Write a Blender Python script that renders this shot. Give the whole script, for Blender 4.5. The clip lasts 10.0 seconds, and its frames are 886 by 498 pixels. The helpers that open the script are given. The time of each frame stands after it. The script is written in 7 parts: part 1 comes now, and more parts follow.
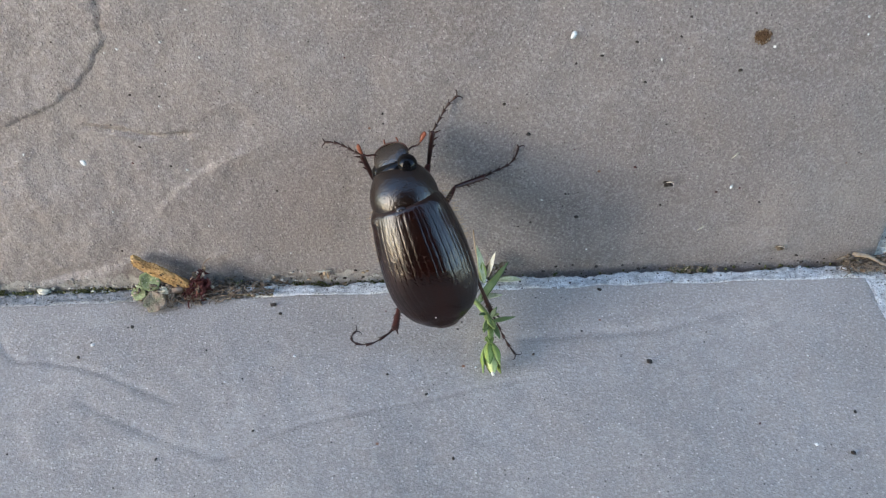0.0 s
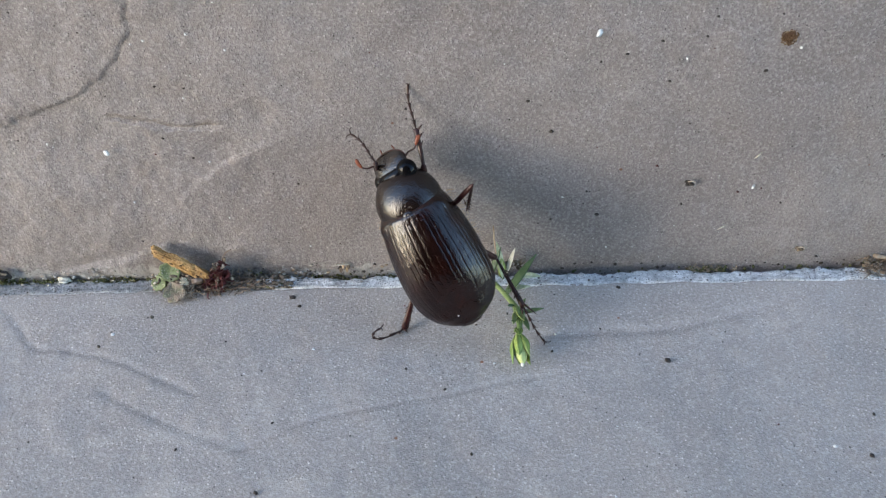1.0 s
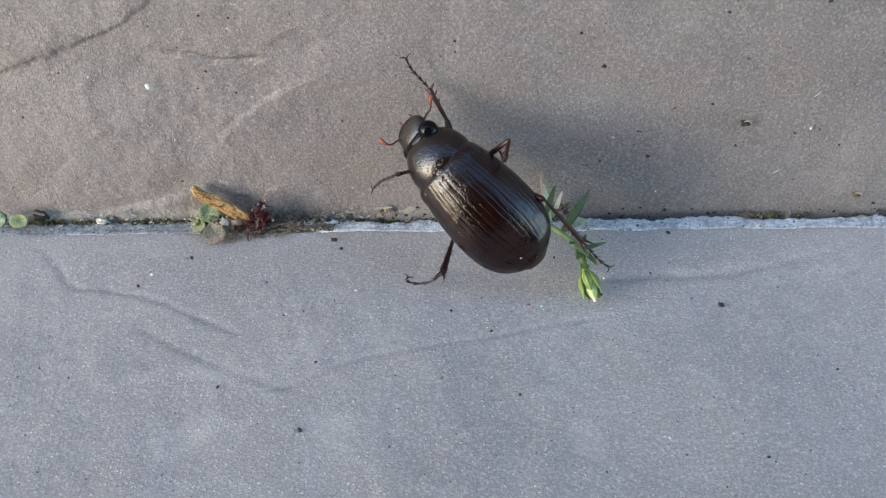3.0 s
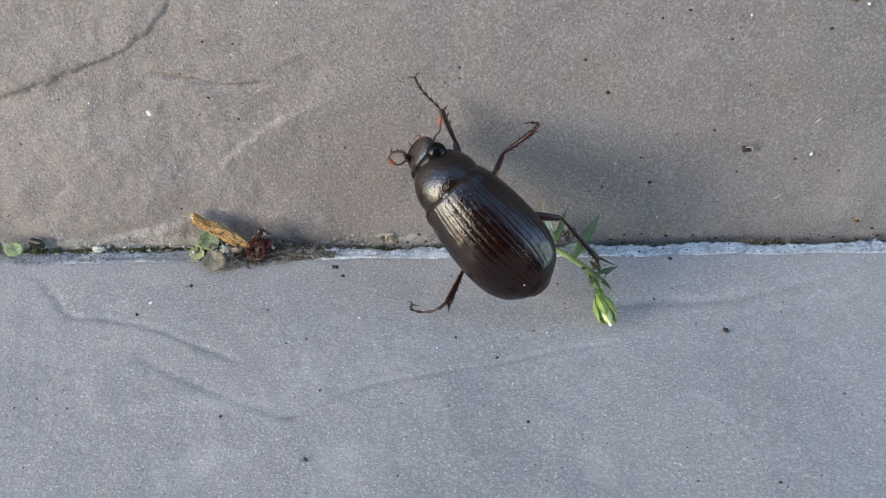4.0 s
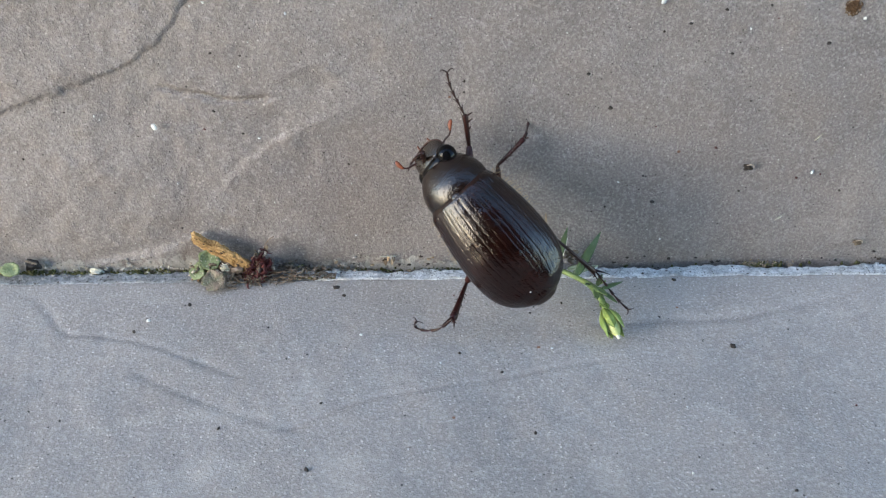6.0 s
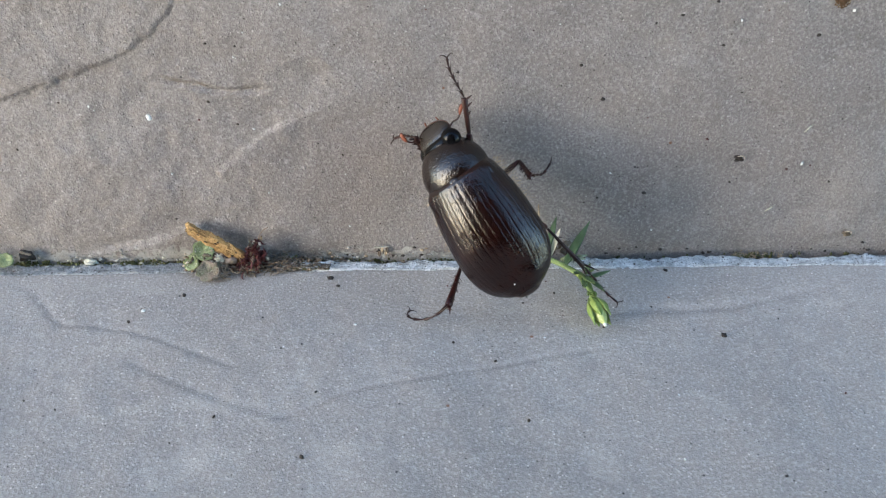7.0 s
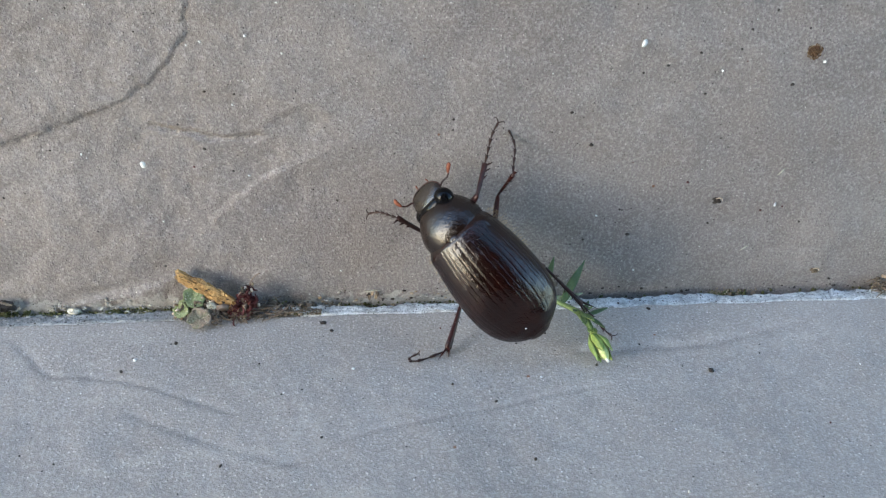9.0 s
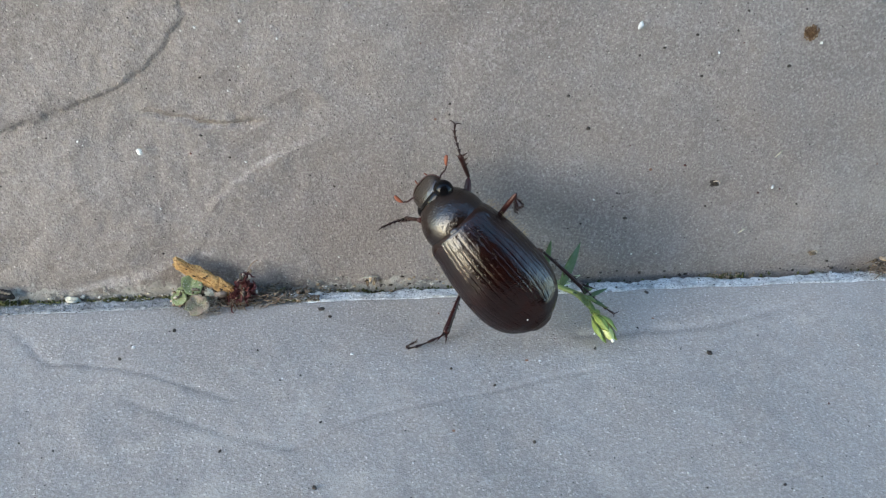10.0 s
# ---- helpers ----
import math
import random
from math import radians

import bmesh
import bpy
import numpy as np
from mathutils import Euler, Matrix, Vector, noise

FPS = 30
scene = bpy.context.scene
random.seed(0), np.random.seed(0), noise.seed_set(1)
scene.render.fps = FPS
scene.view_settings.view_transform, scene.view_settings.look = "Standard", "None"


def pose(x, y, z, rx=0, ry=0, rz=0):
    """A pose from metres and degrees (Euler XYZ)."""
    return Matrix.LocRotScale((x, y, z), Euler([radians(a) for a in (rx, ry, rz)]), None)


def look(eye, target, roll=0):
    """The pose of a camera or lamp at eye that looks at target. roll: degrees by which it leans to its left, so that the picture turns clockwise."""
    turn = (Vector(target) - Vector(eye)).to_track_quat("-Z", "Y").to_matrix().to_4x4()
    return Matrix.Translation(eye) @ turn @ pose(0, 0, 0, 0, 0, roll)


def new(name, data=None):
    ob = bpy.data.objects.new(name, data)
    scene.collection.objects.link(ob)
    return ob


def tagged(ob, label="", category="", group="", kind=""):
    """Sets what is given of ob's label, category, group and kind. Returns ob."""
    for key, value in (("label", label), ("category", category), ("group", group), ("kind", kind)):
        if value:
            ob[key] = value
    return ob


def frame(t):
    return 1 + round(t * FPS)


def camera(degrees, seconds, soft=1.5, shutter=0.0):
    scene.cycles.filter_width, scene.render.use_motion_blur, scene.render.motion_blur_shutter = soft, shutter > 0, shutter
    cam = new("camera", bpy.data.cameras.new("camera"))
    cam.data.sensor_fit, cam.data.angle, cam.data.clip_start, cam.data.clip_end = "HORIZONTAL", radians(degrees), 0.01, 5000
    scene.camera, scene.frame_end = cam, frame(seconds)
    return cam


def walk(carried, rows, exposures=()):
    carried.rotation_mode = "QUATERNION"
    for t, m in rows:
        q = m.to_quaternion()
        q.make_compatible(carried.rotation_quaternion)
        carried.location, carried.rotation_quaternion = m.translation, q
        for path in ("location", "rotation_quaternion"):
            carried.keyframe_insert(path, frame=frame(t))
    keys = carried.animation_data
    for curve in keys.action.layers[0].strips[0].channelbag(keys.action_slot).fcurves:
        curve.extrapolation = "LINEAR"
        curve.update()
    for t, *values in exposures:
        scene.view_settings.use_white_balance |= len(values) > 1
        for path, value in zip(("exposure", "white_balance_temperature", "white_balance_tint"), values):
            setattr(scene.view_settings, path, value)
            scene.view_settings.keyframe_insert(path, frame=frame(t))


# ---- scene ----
from collections import namedtuple


def mm(x, y, z, rx=0, ry=0, rz=0):
    """A pose from millimetres and degrees."""
    return pose(x * 0.001, y * 0.001, z * 0.001, rx, ry, rz)


# ---- camera ----
cam = camera(51.08, 10.0, soft=1.2)
walk(cam, [
    (0, mm(0.006, -71.833, 69.571, 47.316, 2.174, -0.631)),
    (0.3, mm(-1.176, -72.135, 69.154, 47.095, 1.896, -0.142)),
    (0.5, mm(-1.204, -71.666, 69.493, 47.107, 1.681, -0.098)),
    (0.8, mm(-0.758, -71.191, 70.137, 47.252, 1.663, 0.050)),
    (1, mm(-1.304, -71.533, 70.101, 46.723, 1.795, 0.298)),
    (1.3, mm(-1.833, -71.838, 69.858, 46.719, 1.741, 0.670)),
    (1.5, mm(-1.505, -71.808, 69.422, 46.803, 1.817, 0.827)),
    (1.8, mm(-1.689, -71.604, 68.745, 46.550, 1.930, 1.052)),
    (2, mm(-1.521, -71.623, 67.861, 46.571, 1.928, 1.211)),
    (2.3, mm(-2.709, -71.689, 66.876, 46.119, 2.145, 1.422)),
    (2.5, mm(-3.199, -71.835, 66.580, 46.161, 2.072, 1.338)),
    (2.8, mm(-3.492, -72.448, 66.208, 45.896, 2.195, 1.554)),
    (3, mm(-4.117, -73.044, 65.421, 45.915, 2.172, 1.526)),
    (3.2, mm(-4.879, -72.633, 65.992, 46.169, 2.072, 1.296)),
    (4.3, mm(-6.956, -73.770, 62.953, 48.153, 1.336, 0.155)),
    (4.5, mm(-7.394, -74.511, 60.874, 48.328, 1.476, 0.134)),
    (4.8, mm(-8.959, -74.702, 59.093, 49.627, 1.201, 0.712)),
    (5, mm(-7.960, -75.035, 58.379, 50.672, 1.145, 0.223)),
    (5.3, mm(-7.571, -74.877, 57.746, 51.716, 1.131, -0.137)),
    (5.5, mm(-8.215, -75.883, 57.760, 52.601, 1.200, 0.031)),
    (5.7, mm(-8.296, -76.952, 58.322, 53.152, 0.998, 0.046)),
    (6.8, mm(-8.351, -77.544, 59.094, 53.751, 0.524, -0.601)),
    (7, mm(-8.672, -78.134, 58.506, 53.419, 0.395, -0.643)),
    (7.3, mm(-8.300, -77.376, 59.500, 53.974, 0.282, -0.904)),
    (7.5, mm(-7.989, -77.310, 59.452, 54.229, 0.206, -0.962)),
    (7.8, mm(-10.749, -76.867, 58.517, 54.484, -0.132, -1.478)),
    (8, mm(-12.524, -77.727, 57.498, 55.199, -0.675, -2.951)),
    (8.3, mm(-13.973, -78.045, 58.336, 56.074, -1.776, -4.492)),
    (8.5, mm(-15.367, -78.351, 58.460, 56.377, -1.795, -4.744)),
    (8.8, mm(-16.221, -78.495, 59.384, 55.888, -1.703, -5.090)),
    (9, mm(-16.200, -78.862, 59.525, 55.981, -1.808, -5.288)),
    (9.3, mm(-16.970, -79.274, 59.446, 55.819, -1.742, -5.495)),
    (9.5, mm(-18.218, -79.518, 59.311, 55.268, -1.889, -5.493)),
    (9.8, mm(-16.603, -79.251, 59.298, 55.390, -1.837, -5.698)),
    (10, mm(-15.973, -79.268, 58.923, 55.512, -1.404, -5.557)),
], exposures=((0, 3.04, 6530, 11.5), (2.5, 3.04, 6530, 11.5), (4.5, 3.05, 6520, 10), (7, 3.10, 6490, 9), (8.5, 3.09, 6420, 8), (10, 3.08, 6360, 6.5)))

# ---- light: a low soft sun behind thin cloud, and an open evening sky ----
SUN_FROM = Vector((-13.0, -9.0, 4.4)).normalized()
world = bpy.data.worlds.new("evening_sky")
scene.world = world
world.use_nodes = True
sky = world.node_tree.nodes.new("ShaderNodeTexSky")
sky.sky_type, sky.sun_disc = "NISHITA", False
sky.sun_elevation = math.asin(SUN_FROM.z)
sky.sun_rotation = math.atan2(SUN_FROM.x, SUN_FROM.y) % math.tau
sky.air_density, sky.dust_density, sky.ozone_density = 1.0, 0.2, 2.0
world.node_tree.links.new(sky.outputs["Color"], world.node_tree.nodes["Background"].inputs["Color"])
world.node_tree.nodes["Background"].inputs["Strength"].default_value = 0.15
sun = new("sun", bpy.data.lights.new("sun", "SUN"))
sun.data.energy, sun.data.angle, sun.data.color = 0.52, radians(36), (1.0, 0.84, 0.64)
sun.matrix_world = look(SUN_FROM * 5, (0, 0, 0))


# ---- materials ----
class Nodes:
    """A material under construction: its nodes, with coordinates in millimetres."""

    def __init__(self, name):
        self.material = bpy.data.materials.new(name)
        self.material.use_nodes = True
        self.tree = self.material.node_tree
        self.shader = self.tree.nodes["Principled BSDF"]
        where = self.tree.nodes.new("ShaderNodeTexCoord")
        scaled = self.tree.nodes.new("ShaderNodeVectorMath")
        scaled.operation = "SCALE"
        scaled.inputs["Scale"].default_value = 1000
        self.link(where.outputs["Object"], scaled.inputs[0])
        self.mm = scaled.outputs[0]

    def link(self, a, b):
        self.tree.links.new(a, b)

    def put(self, socket, value):
        if hasattr(value, "is_output"):
            self.link(value, socket)
        else:
            socket.default_value = value

    def noise(self, scale, detail=3.0, rough=0.55, stretch=None, distortion=0.0):
        node = self.tree.nodes.new("ShaderNodeTexNoise")
        node.inputs["Scale"].default_value, node.inputs["Detail"].default_value = scale, detail
        node.inputs["Roughness"].default_value, node.inputs["Distortion"].default_value = rough, distortion
        self.link(self.stretched(stretch), node.inputs["Vector"])
        return node.outputs["Fac"]

    def stretched(self, stretch):
        if not stretch:
            return self.mm
        node = self.tree.nodes.new("ShaderNodeMapping")
        node.inputs["Scale"].default_value = stretch
        self.link(self.mm, node.inputs["Vector"])
        return node.outputs[0]

    def cells(self, scale, stretch=None):
        node = self.tree.nodes.new("ShaderNodeTexVoronoi")
        node.inputs["Scale"].default_value = scale
        self.link(self.stretched(stretch), node.inputs["Vector"])
        return node.outputs["Distance"], node.outputs["Color"]

    def math(self, operation, a, b=0.0, c=0.0):
        node = self.tree.nodes.new("ShaderNodeMath")
        node.operation = operation
        for socket, value in zip(node.inputs, (a, b, c)):
            self.put(socket, value)
        return node.outputs[0]

    def ramp(self, value, low, high, to_low=0.0, to_high=1.0):
        node = self.tree.nodes.new("ShaderNodeMapRange")
        for socket, v in zip(node.inputs, (value, low, high, to_low, to_high)):
            self.put(socket, v)
        return node.outputs[0]

    def mix(self, factor, a, b, kind="MIX"):
        node = self.tree.nodes.new("ShaderNodeMix")
        node.data_type, node.blend_type = "RGBA", kind
        self.put(node.inputs[0], factor)
        for socket, v in ((node.inputs[6], a), (node.inputs[7], b)):
            self.put(socket, (*v, 1.0) if isinstance(v, tuple) else v)
        return node.outputs[2]

    def random(self):
        return self.tree.nodes.new("ShaderNodeObjectInfo").outputs["Random"]

    def island(self):
        return self.tree.nodes.new("ShaderNodeNewGeometry").outputs["Random Per Island"]

    def specks(self, scale, share, size):
        """A mask of grains: that share of the cells, each with a grain of that part of its width."""
        far, tone = self.cells(scale)
        pick = self.tree.nodes.new("ShaderNodeSeparateColor")
        self.link(tone, pick.inputs[0])
        some = self.math("GREATER_THAN", pick.outputs[0], 1 - share)
        near = self.ramp(far, size, size * 0.7)
        return self.math("MULTIPLY", some, near)

    def bump(self, height, depth_mm, strength=1.0):
        node = self.tree.nodes.new("ShaderNodeBump")
        node.inputs["Strength"].default_value, node.inputs["Distance"].default_value = strength, depth_mm * 0.001
        self.put(node.inputs["Height"], height)
        if self.shader.inputs["Normal"].is_linked:
            self.link(self.shader.inputs["Normal"].links[0].from_socket, node.inputs["Normal"])
        self.link(node.outputs[0], self.shader.inputs["Normal"])
        return self

    def finish(self, color, rough=0.6, specular=0.5, **more):
        self.put(self.shader.inputs["Base Color"], (*color, 1.0) if isinstance(color, tuple) else color)
        self.put(self.shader.inputs["Roughness"], rough)
        self.put(self.shader.inputs["Specular IOR Level"], specular)
        for name, value in more.items():
            self.put(self.shader.inputs[name.replace("_", " ").title().replace("Ior", "IOR")], value)
        return self.material


def tile_material(name, tone, contrast, relief=1.0):
    """Riven stone; tone: what its colours are multiplied by."""
    n = Nodes(name)
    broad, middle = n.noise(0.045, 4), n.noise(0.3, 5, 0.6)
    grain, fine = n.noise(3.6, 3, 0.7), n.noise(7.0, 2, 0.7)
    color = n.mix(n.ramp(broad, 0.35, 0.65), (0.230, 0.220, 0.214), (0.285, 0.276, 0.270))
    color = n.mix(n.ramp(middle, 0.35, 0.75, 0.0, 0.4), color, (0.205, 0.186, 0.176))
    color = n.mix(n.ramp(grain, 0.46, 0.70, 0.0, contrast), color, (0.46, 0.45, 0.445))
    color = n.mix(n.ramp(fine, 0.52, 0.70, 0.0, contrast), color, (0.115, 0.11, 0.11))
    sand = n.specks(2.3, 0.30, 0.30)
    color = n.mix(n.math("MULTIPLY", sand, 0.6), color, (0.44, 0.425, 0.415))
    color = n.mix(n.specks(3.0, 0.045, 0.25), color, (0.60, 0.59, 0.58))
    color = n.mix(n.specks(2.4, 0.05, 0.22), color, (0.05, 0.045, 0.042))
    color = n.mix(n.specks(0.9, 0.03, 0.12), color, (0.02, 0.018, 0.017))
    color = n.mix(n.specks(0.5, 0.02, 0.10), color, (0.17, 0.085, 0.05))
    smear = n.noise(0.11, 4, 0.6, None, 1.5)
    color = n.mix(n.ramp(smear, 0.58, 0.74, 0.0, 0.30), color, (0.42, 0.41, 0.39))
    color = n.mix(1.0, color, tone, "MULTIPLY")
    n.bump(middle, 0.16 * relief).bump(grain, 0.095 * relief).bump(fine, 0.05 * relief).bump(sand, 0.05 * relief)
    return n.finish(color, n.ramp(grain, 0.3, 0.7, 0.66, 0.40), 0.45)


def plain(name, a, b, scale=1.0, rough=0.6, depth=0.08, specular=0.4, islands=False, **more):
    """A surface that wavers between two colours at two scales, with relief."""
    n = Nodes(name)
    big, small = n.noise(scale * 0.3, 3), n.noise(scale * 2.2, 3, 0.65)
    fac = n.ramp(n.math("ADD", big, n.math("MULTIPLY", small, 0.8)), 0.6, 1.2)
    if islands:
        fac = n.math("MULTIPLY_ADD", n.island(), 0.7, n.math("MULTIPLY", fac, 0.3))
    n.bump(small, depth).bump(big, depth * 2)
    return n.finish(n.mix(fac, a, b), n.ramp(small, 0.3, 0.7, rough + 0.1, rough - 0.1), specular, **more)


def chitin(name, a, b, rough, pits, depth=0.012, wrinkle=0.012, specular=0.5):
    """Beetle shell: dark and glossy, finely pitted and wrinkled like leather."""
    n = Nodes(name)
    far, _ = n.cells(pits)
    small, _ = n.cells(pits * 2.1)
    cloud, mottle = n.noise(0.5, 3), n.noise(3.0, 3, 0.6)
    n.bump(n.noise(1.1, 3, 0.6), 0.05)
    n.bump(n.noise(5.0, 3, 0.65, (1.0, 0.55, 1.0)), wrinkle)
    n.bump(n.ramp(far, 0.0, 0.35), depth).bump(n.ramp(small, 0.0, 0.4), depth * 0.35)
    color = n.mix(n.ramp(n.math("ADD", cloud, n.math("MULTIPLY", mottle, 0.5)), 0.55, 0.95), a, b)
    return n.finish(color, n.ramp(mottle, 0.3, 0.7, rough, rough + 0.12), specular, specular_tint=(1.0, 0.96, 0.90, 1.0))


# one stone in two tones; the floor's paler one puts skylight into the colour
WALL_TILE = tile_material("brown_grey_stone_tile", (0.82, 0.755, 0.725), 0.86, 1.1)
FLOOR_TILE = tile_material("skylit_stone_tile", (1.285, 1.20, 1.10), 0.66, 0.7)
def grout_material(name, a, b):
    """Chalky grout with pits and dirt."""
    n = Nodes(name)
    cloud, rough, fine = n.noise(0.5, 4, 0.6), n.noise(2.0, 4, 0.7), n.noise(7.0, 2, 0.7)
    color = n.mix(n.ramp(n.math("ADD", cloud, rough), 0.75, 1.2), a, b)
    color = n.mix(n.ramp(fine, 0.55, 0.7, 0, 0.7), color, (0.13, 0.13, 0.125))
    color = n.mix(n.specks(1.7, 0.34, 0.24), color, (0.05, 0.033, 0.028))
    color = n.mix(n.specks(3.4, 0.30, 0.30), color, (0.12, 0.115, 0.10))
    n.bump(rough, 0.45).bump(fine, 0.16)
    return n.finish(color, 0.9, 0.3)


GROUT = grout_material("pale_grout", (0.40, 0.40, 0.385), (0.84, 0.84, 0.82))
OLD_GROUT = grout_material("weathered_grout", (0.20, 0.198, 0.19), (0.46, 0.455, 0.44))
BED = plain("mortar_bed", (0.10, 0.095, 0.085), (0.2, 0.19, 0.17), 1.0, 0.9, 0.3)
EARTH = plain("trodden_earth", (0.11, 0.095, 0.075), (0.19, 0.17, 0.14), 0.02, 0.9, 3.0)
# near-black, so that the added blocker shows dark in the shell
BLOCKER_DARK = plain("blocker_near_black", (0.020, 0.016, 0.013), (0.034, 0.028, 0.023), 0.05, 0.85, 0.4)
RENDER = plain("grey_render", (0.13, 0.127, 0.125), (0.19, 0.185, 0.18), 0.12, 0.9, 0.4)
SHELL = chitin("brown_elytra", (0.0036, 0.0011, 0.0009), (0.012, 0.0030, 0.0020), 0.10, 4.2, 0.016, 0.036, 0.48)
THORAX = chitin("brown_pronotum", (0.0050, 0.0028, 0.0024), (0.011, 0.0056, 0.0042), 0.12, 3.4, 0.022, 0.034, 0.50)
FACE = chitin("bronze_face", (0.010, 0.0072, 0.0060), (0.022, 0.016, 0.012), 0.14, 4.5, 0.020, 0.020, 0.6)
BELLY = chitin("dark_belly", (0.02, 0.010, 0.007), (0.035, 0.018, 0.011), 0.4, 4.0)
BLACK = plain("black_eye", (0.002, 0.002, 0.0025), (0.006, 0.0055, 0.0055), 2.0, 0.08, 0.003, 0.12)
LIMB = chitin("red_brown_leg", (0.015, 0.0032, 0.0028), (0.044, 0.0080, 0.0060), 0.26, 5.0, 0.016, 0.016, 0.34)
FOOT = chitin("dark_foot", (0.012, 0.0042, 0.0036), (0.038, 0.011, 0.008), 0.32, 6.0, 0.010, 0.010, 0.34)
ORANGE = plain("orange_club", (0.11, 0.024, 0.010), (0.23, 0.058, 0.020), 3.0, 0.45, 0.02)
HAIR = plain("straw_hair", (0.34, 0.23, 0.12), (0.52, 0.38, 0.22), 1.0, 0.6, 0.01)
LEAF = plain("fresh_leaf", (0.042, 0.082, 0.030), (0.095, 0.15, 0.062), 1.2, 0.42, 0.03, subsurface_weight=0.0)
STEM = plain("pale_stem", (0.10, 0.16, 0.045), (0.27, 0.34, 0.13), 2.4, 0.45, 0.05)
LIME = plain("green_sepal", (0.10, 0.17, 0.035), (0.26, 0.33, 0.085), 3.0, 0.42, 0.04)
PETAL = plain("yellow_green_petal", (0.30, 0.36, 0.10), (0.56, 0.58, 0.26), 2.4, 0.45, 0.03)
CREAM = plain("dry_bract", (0.50, 0.47, 0.36), (0.72, 0.70, 0.60), 1.5, 0.6, 0.03)
MILK_LEAF = plain("milky_leaf", (0.20, 0.27, 0.11), (0.56, 0.57, 0.42), 1.8, 0.5, 0.04)
PALE_LEAF = plain("hoary_leaf", (0.095, 0.135, 0.050), (0.27, 0.30, 0.15), 3.2, 0.6, 0.10)
DUSTY_LEAF = plain("dusty_leaf", (0.075, 0.105, 0.050), (0.27, 0.185, 0.15), 3.4, 0.7, 0.12)
BARK = plain("ochre_bark", (0.21, 0.105, 0.032), (0.60, 0.38, 0.15), 2.0, 0.7, 0.22)
RUST = plain("withered_red", (0.020, 0.0045, 0.005), (0.125, 0.019, 0.017), 1.2, 0.6, 0.10, islands=True)
STRAW = plain("brown_straw", (0.10, 0.058, 0.036), (0.34, 0.26, 0.19), 1.0, 0.7, 0.08, islands=True)
MOSS = plain("moss", (0.042, 0.050, 0.014), (0.160, 0.150, 0.060), 2.0, 0.9, 0.1, islands=True)
BUFF = plain("buff_stalk", (0.20, 0.14, 0.085), (0.42, 0.33, 0.23), 1.4, 0.7, 0.12)
MULCH = plain("grey_brown_litter", (0.06, 0.045, 0.033), (0.22, 0.17, 0.12), 1.6, 0.85, 0.1, islands=True)
SOIL = plain("dark_crumb", (0.018, 0.014, 0.012), (0.05, 0.04, 0.033), 2.0, 0.85, 0.1)
HUSK = plain("papery_husk", (0.30, 0.22, 0.15), (0.66, 0.56, 0.45), 2.4, 0.7, 0.10)
MORTAR = plain("mortar_dust", (0.22, 0.205, 0.18), (0.40, 0.38, 0.34), 2.0, 0.9, 0.08, islands=True)
FILM = plain("mortar_film", (0.25, 0.235, 0.215), (0.40, 0.38, 0.35), 2.6, 0.85, 0.10)
CHALK = plain("white_grit", (0.52, 0.52, 0.50), (0.72, 0.72, 0.70), 2.0, 0.7, 0.08)
STONE = plain("buff_grit", (0.34, 0.32, 0.25), (0.55, 0.52, 0.42), 2.0, 0.7, 0.1)
LICHEN = plain("brown_spot", (0.050, 0.026, 0.012), (0.16, 0.085, 0.036), 3.0, 0.8, 0.15)


# ---- helpers for meshes, in millimetres ----
def mesh_of(name, points, faces, material, smooth=True, size=1.0):
    me = bpy.data.meshes.new(name)
    me.from_pydata([tuple(c * 0.001 * size for c in p) for p in points], [], faces)
    me.materials.append(material)
    if smooth:
        me.polygons.foreach_set("use_smooth", [True] * len(me.polygons))
    me.update()
    return me


def part(name, shape, material, parent=None, label="", at=None, smooth=True, size=1.0):
    """Links points and faces as one mesh object under a thing or a part."""
    ob = new(name, mesh_of(name, *shape, material, smooth, size))
    if parent:
        ob.parent = parent
    if at:
        ob.matrix_basis = at
    return tagged(ob, label)


def thing(name, at, label, category, group="", kind=""):
    ob = new(name)
    ob.empty_display_size = 0.002
    ob.matrix_basis = at
    return tagged(ob, label, category, group, kind)


def joined(*shapes):
    points, faces = [], []
    for p, f in shapes:
        faces += [tuple(i + len(points) for i in face) for face in f]
        points += list(p)
    return points, faces


def moved(shape, m):
    """m: a matrix whose translation is in millimetres."""
    return [tuple(m @ Vector(p)) for p in shape[0]], shape[1]


def at(x, y, z, rx=0, ry=0, rz=0, s=(1, 1, 1)):
    return Matrix.LocRotScale((x, y, z), Euler([radians(a) for a in (rx, ry, rz)]), s)


def loft(rings, closed=True, caps=True):
    points = [tuple(p) for ring in rings for p in ring]
    n, faces = len(rings[0]), []
    for i in range(len(rings) - 1):
        for j in range(n if closed else n - 1):
            a, b = i * n + j, i * n + (j + 1) % n
            faces.append((a, a + n, b + n, b))
    if caps and closed:
        faces.append(tuple(range(n)))
        faces.append(tuple(reversed(range((len(rings) - 1) * n, len(rings) * n))))
    return points, faces


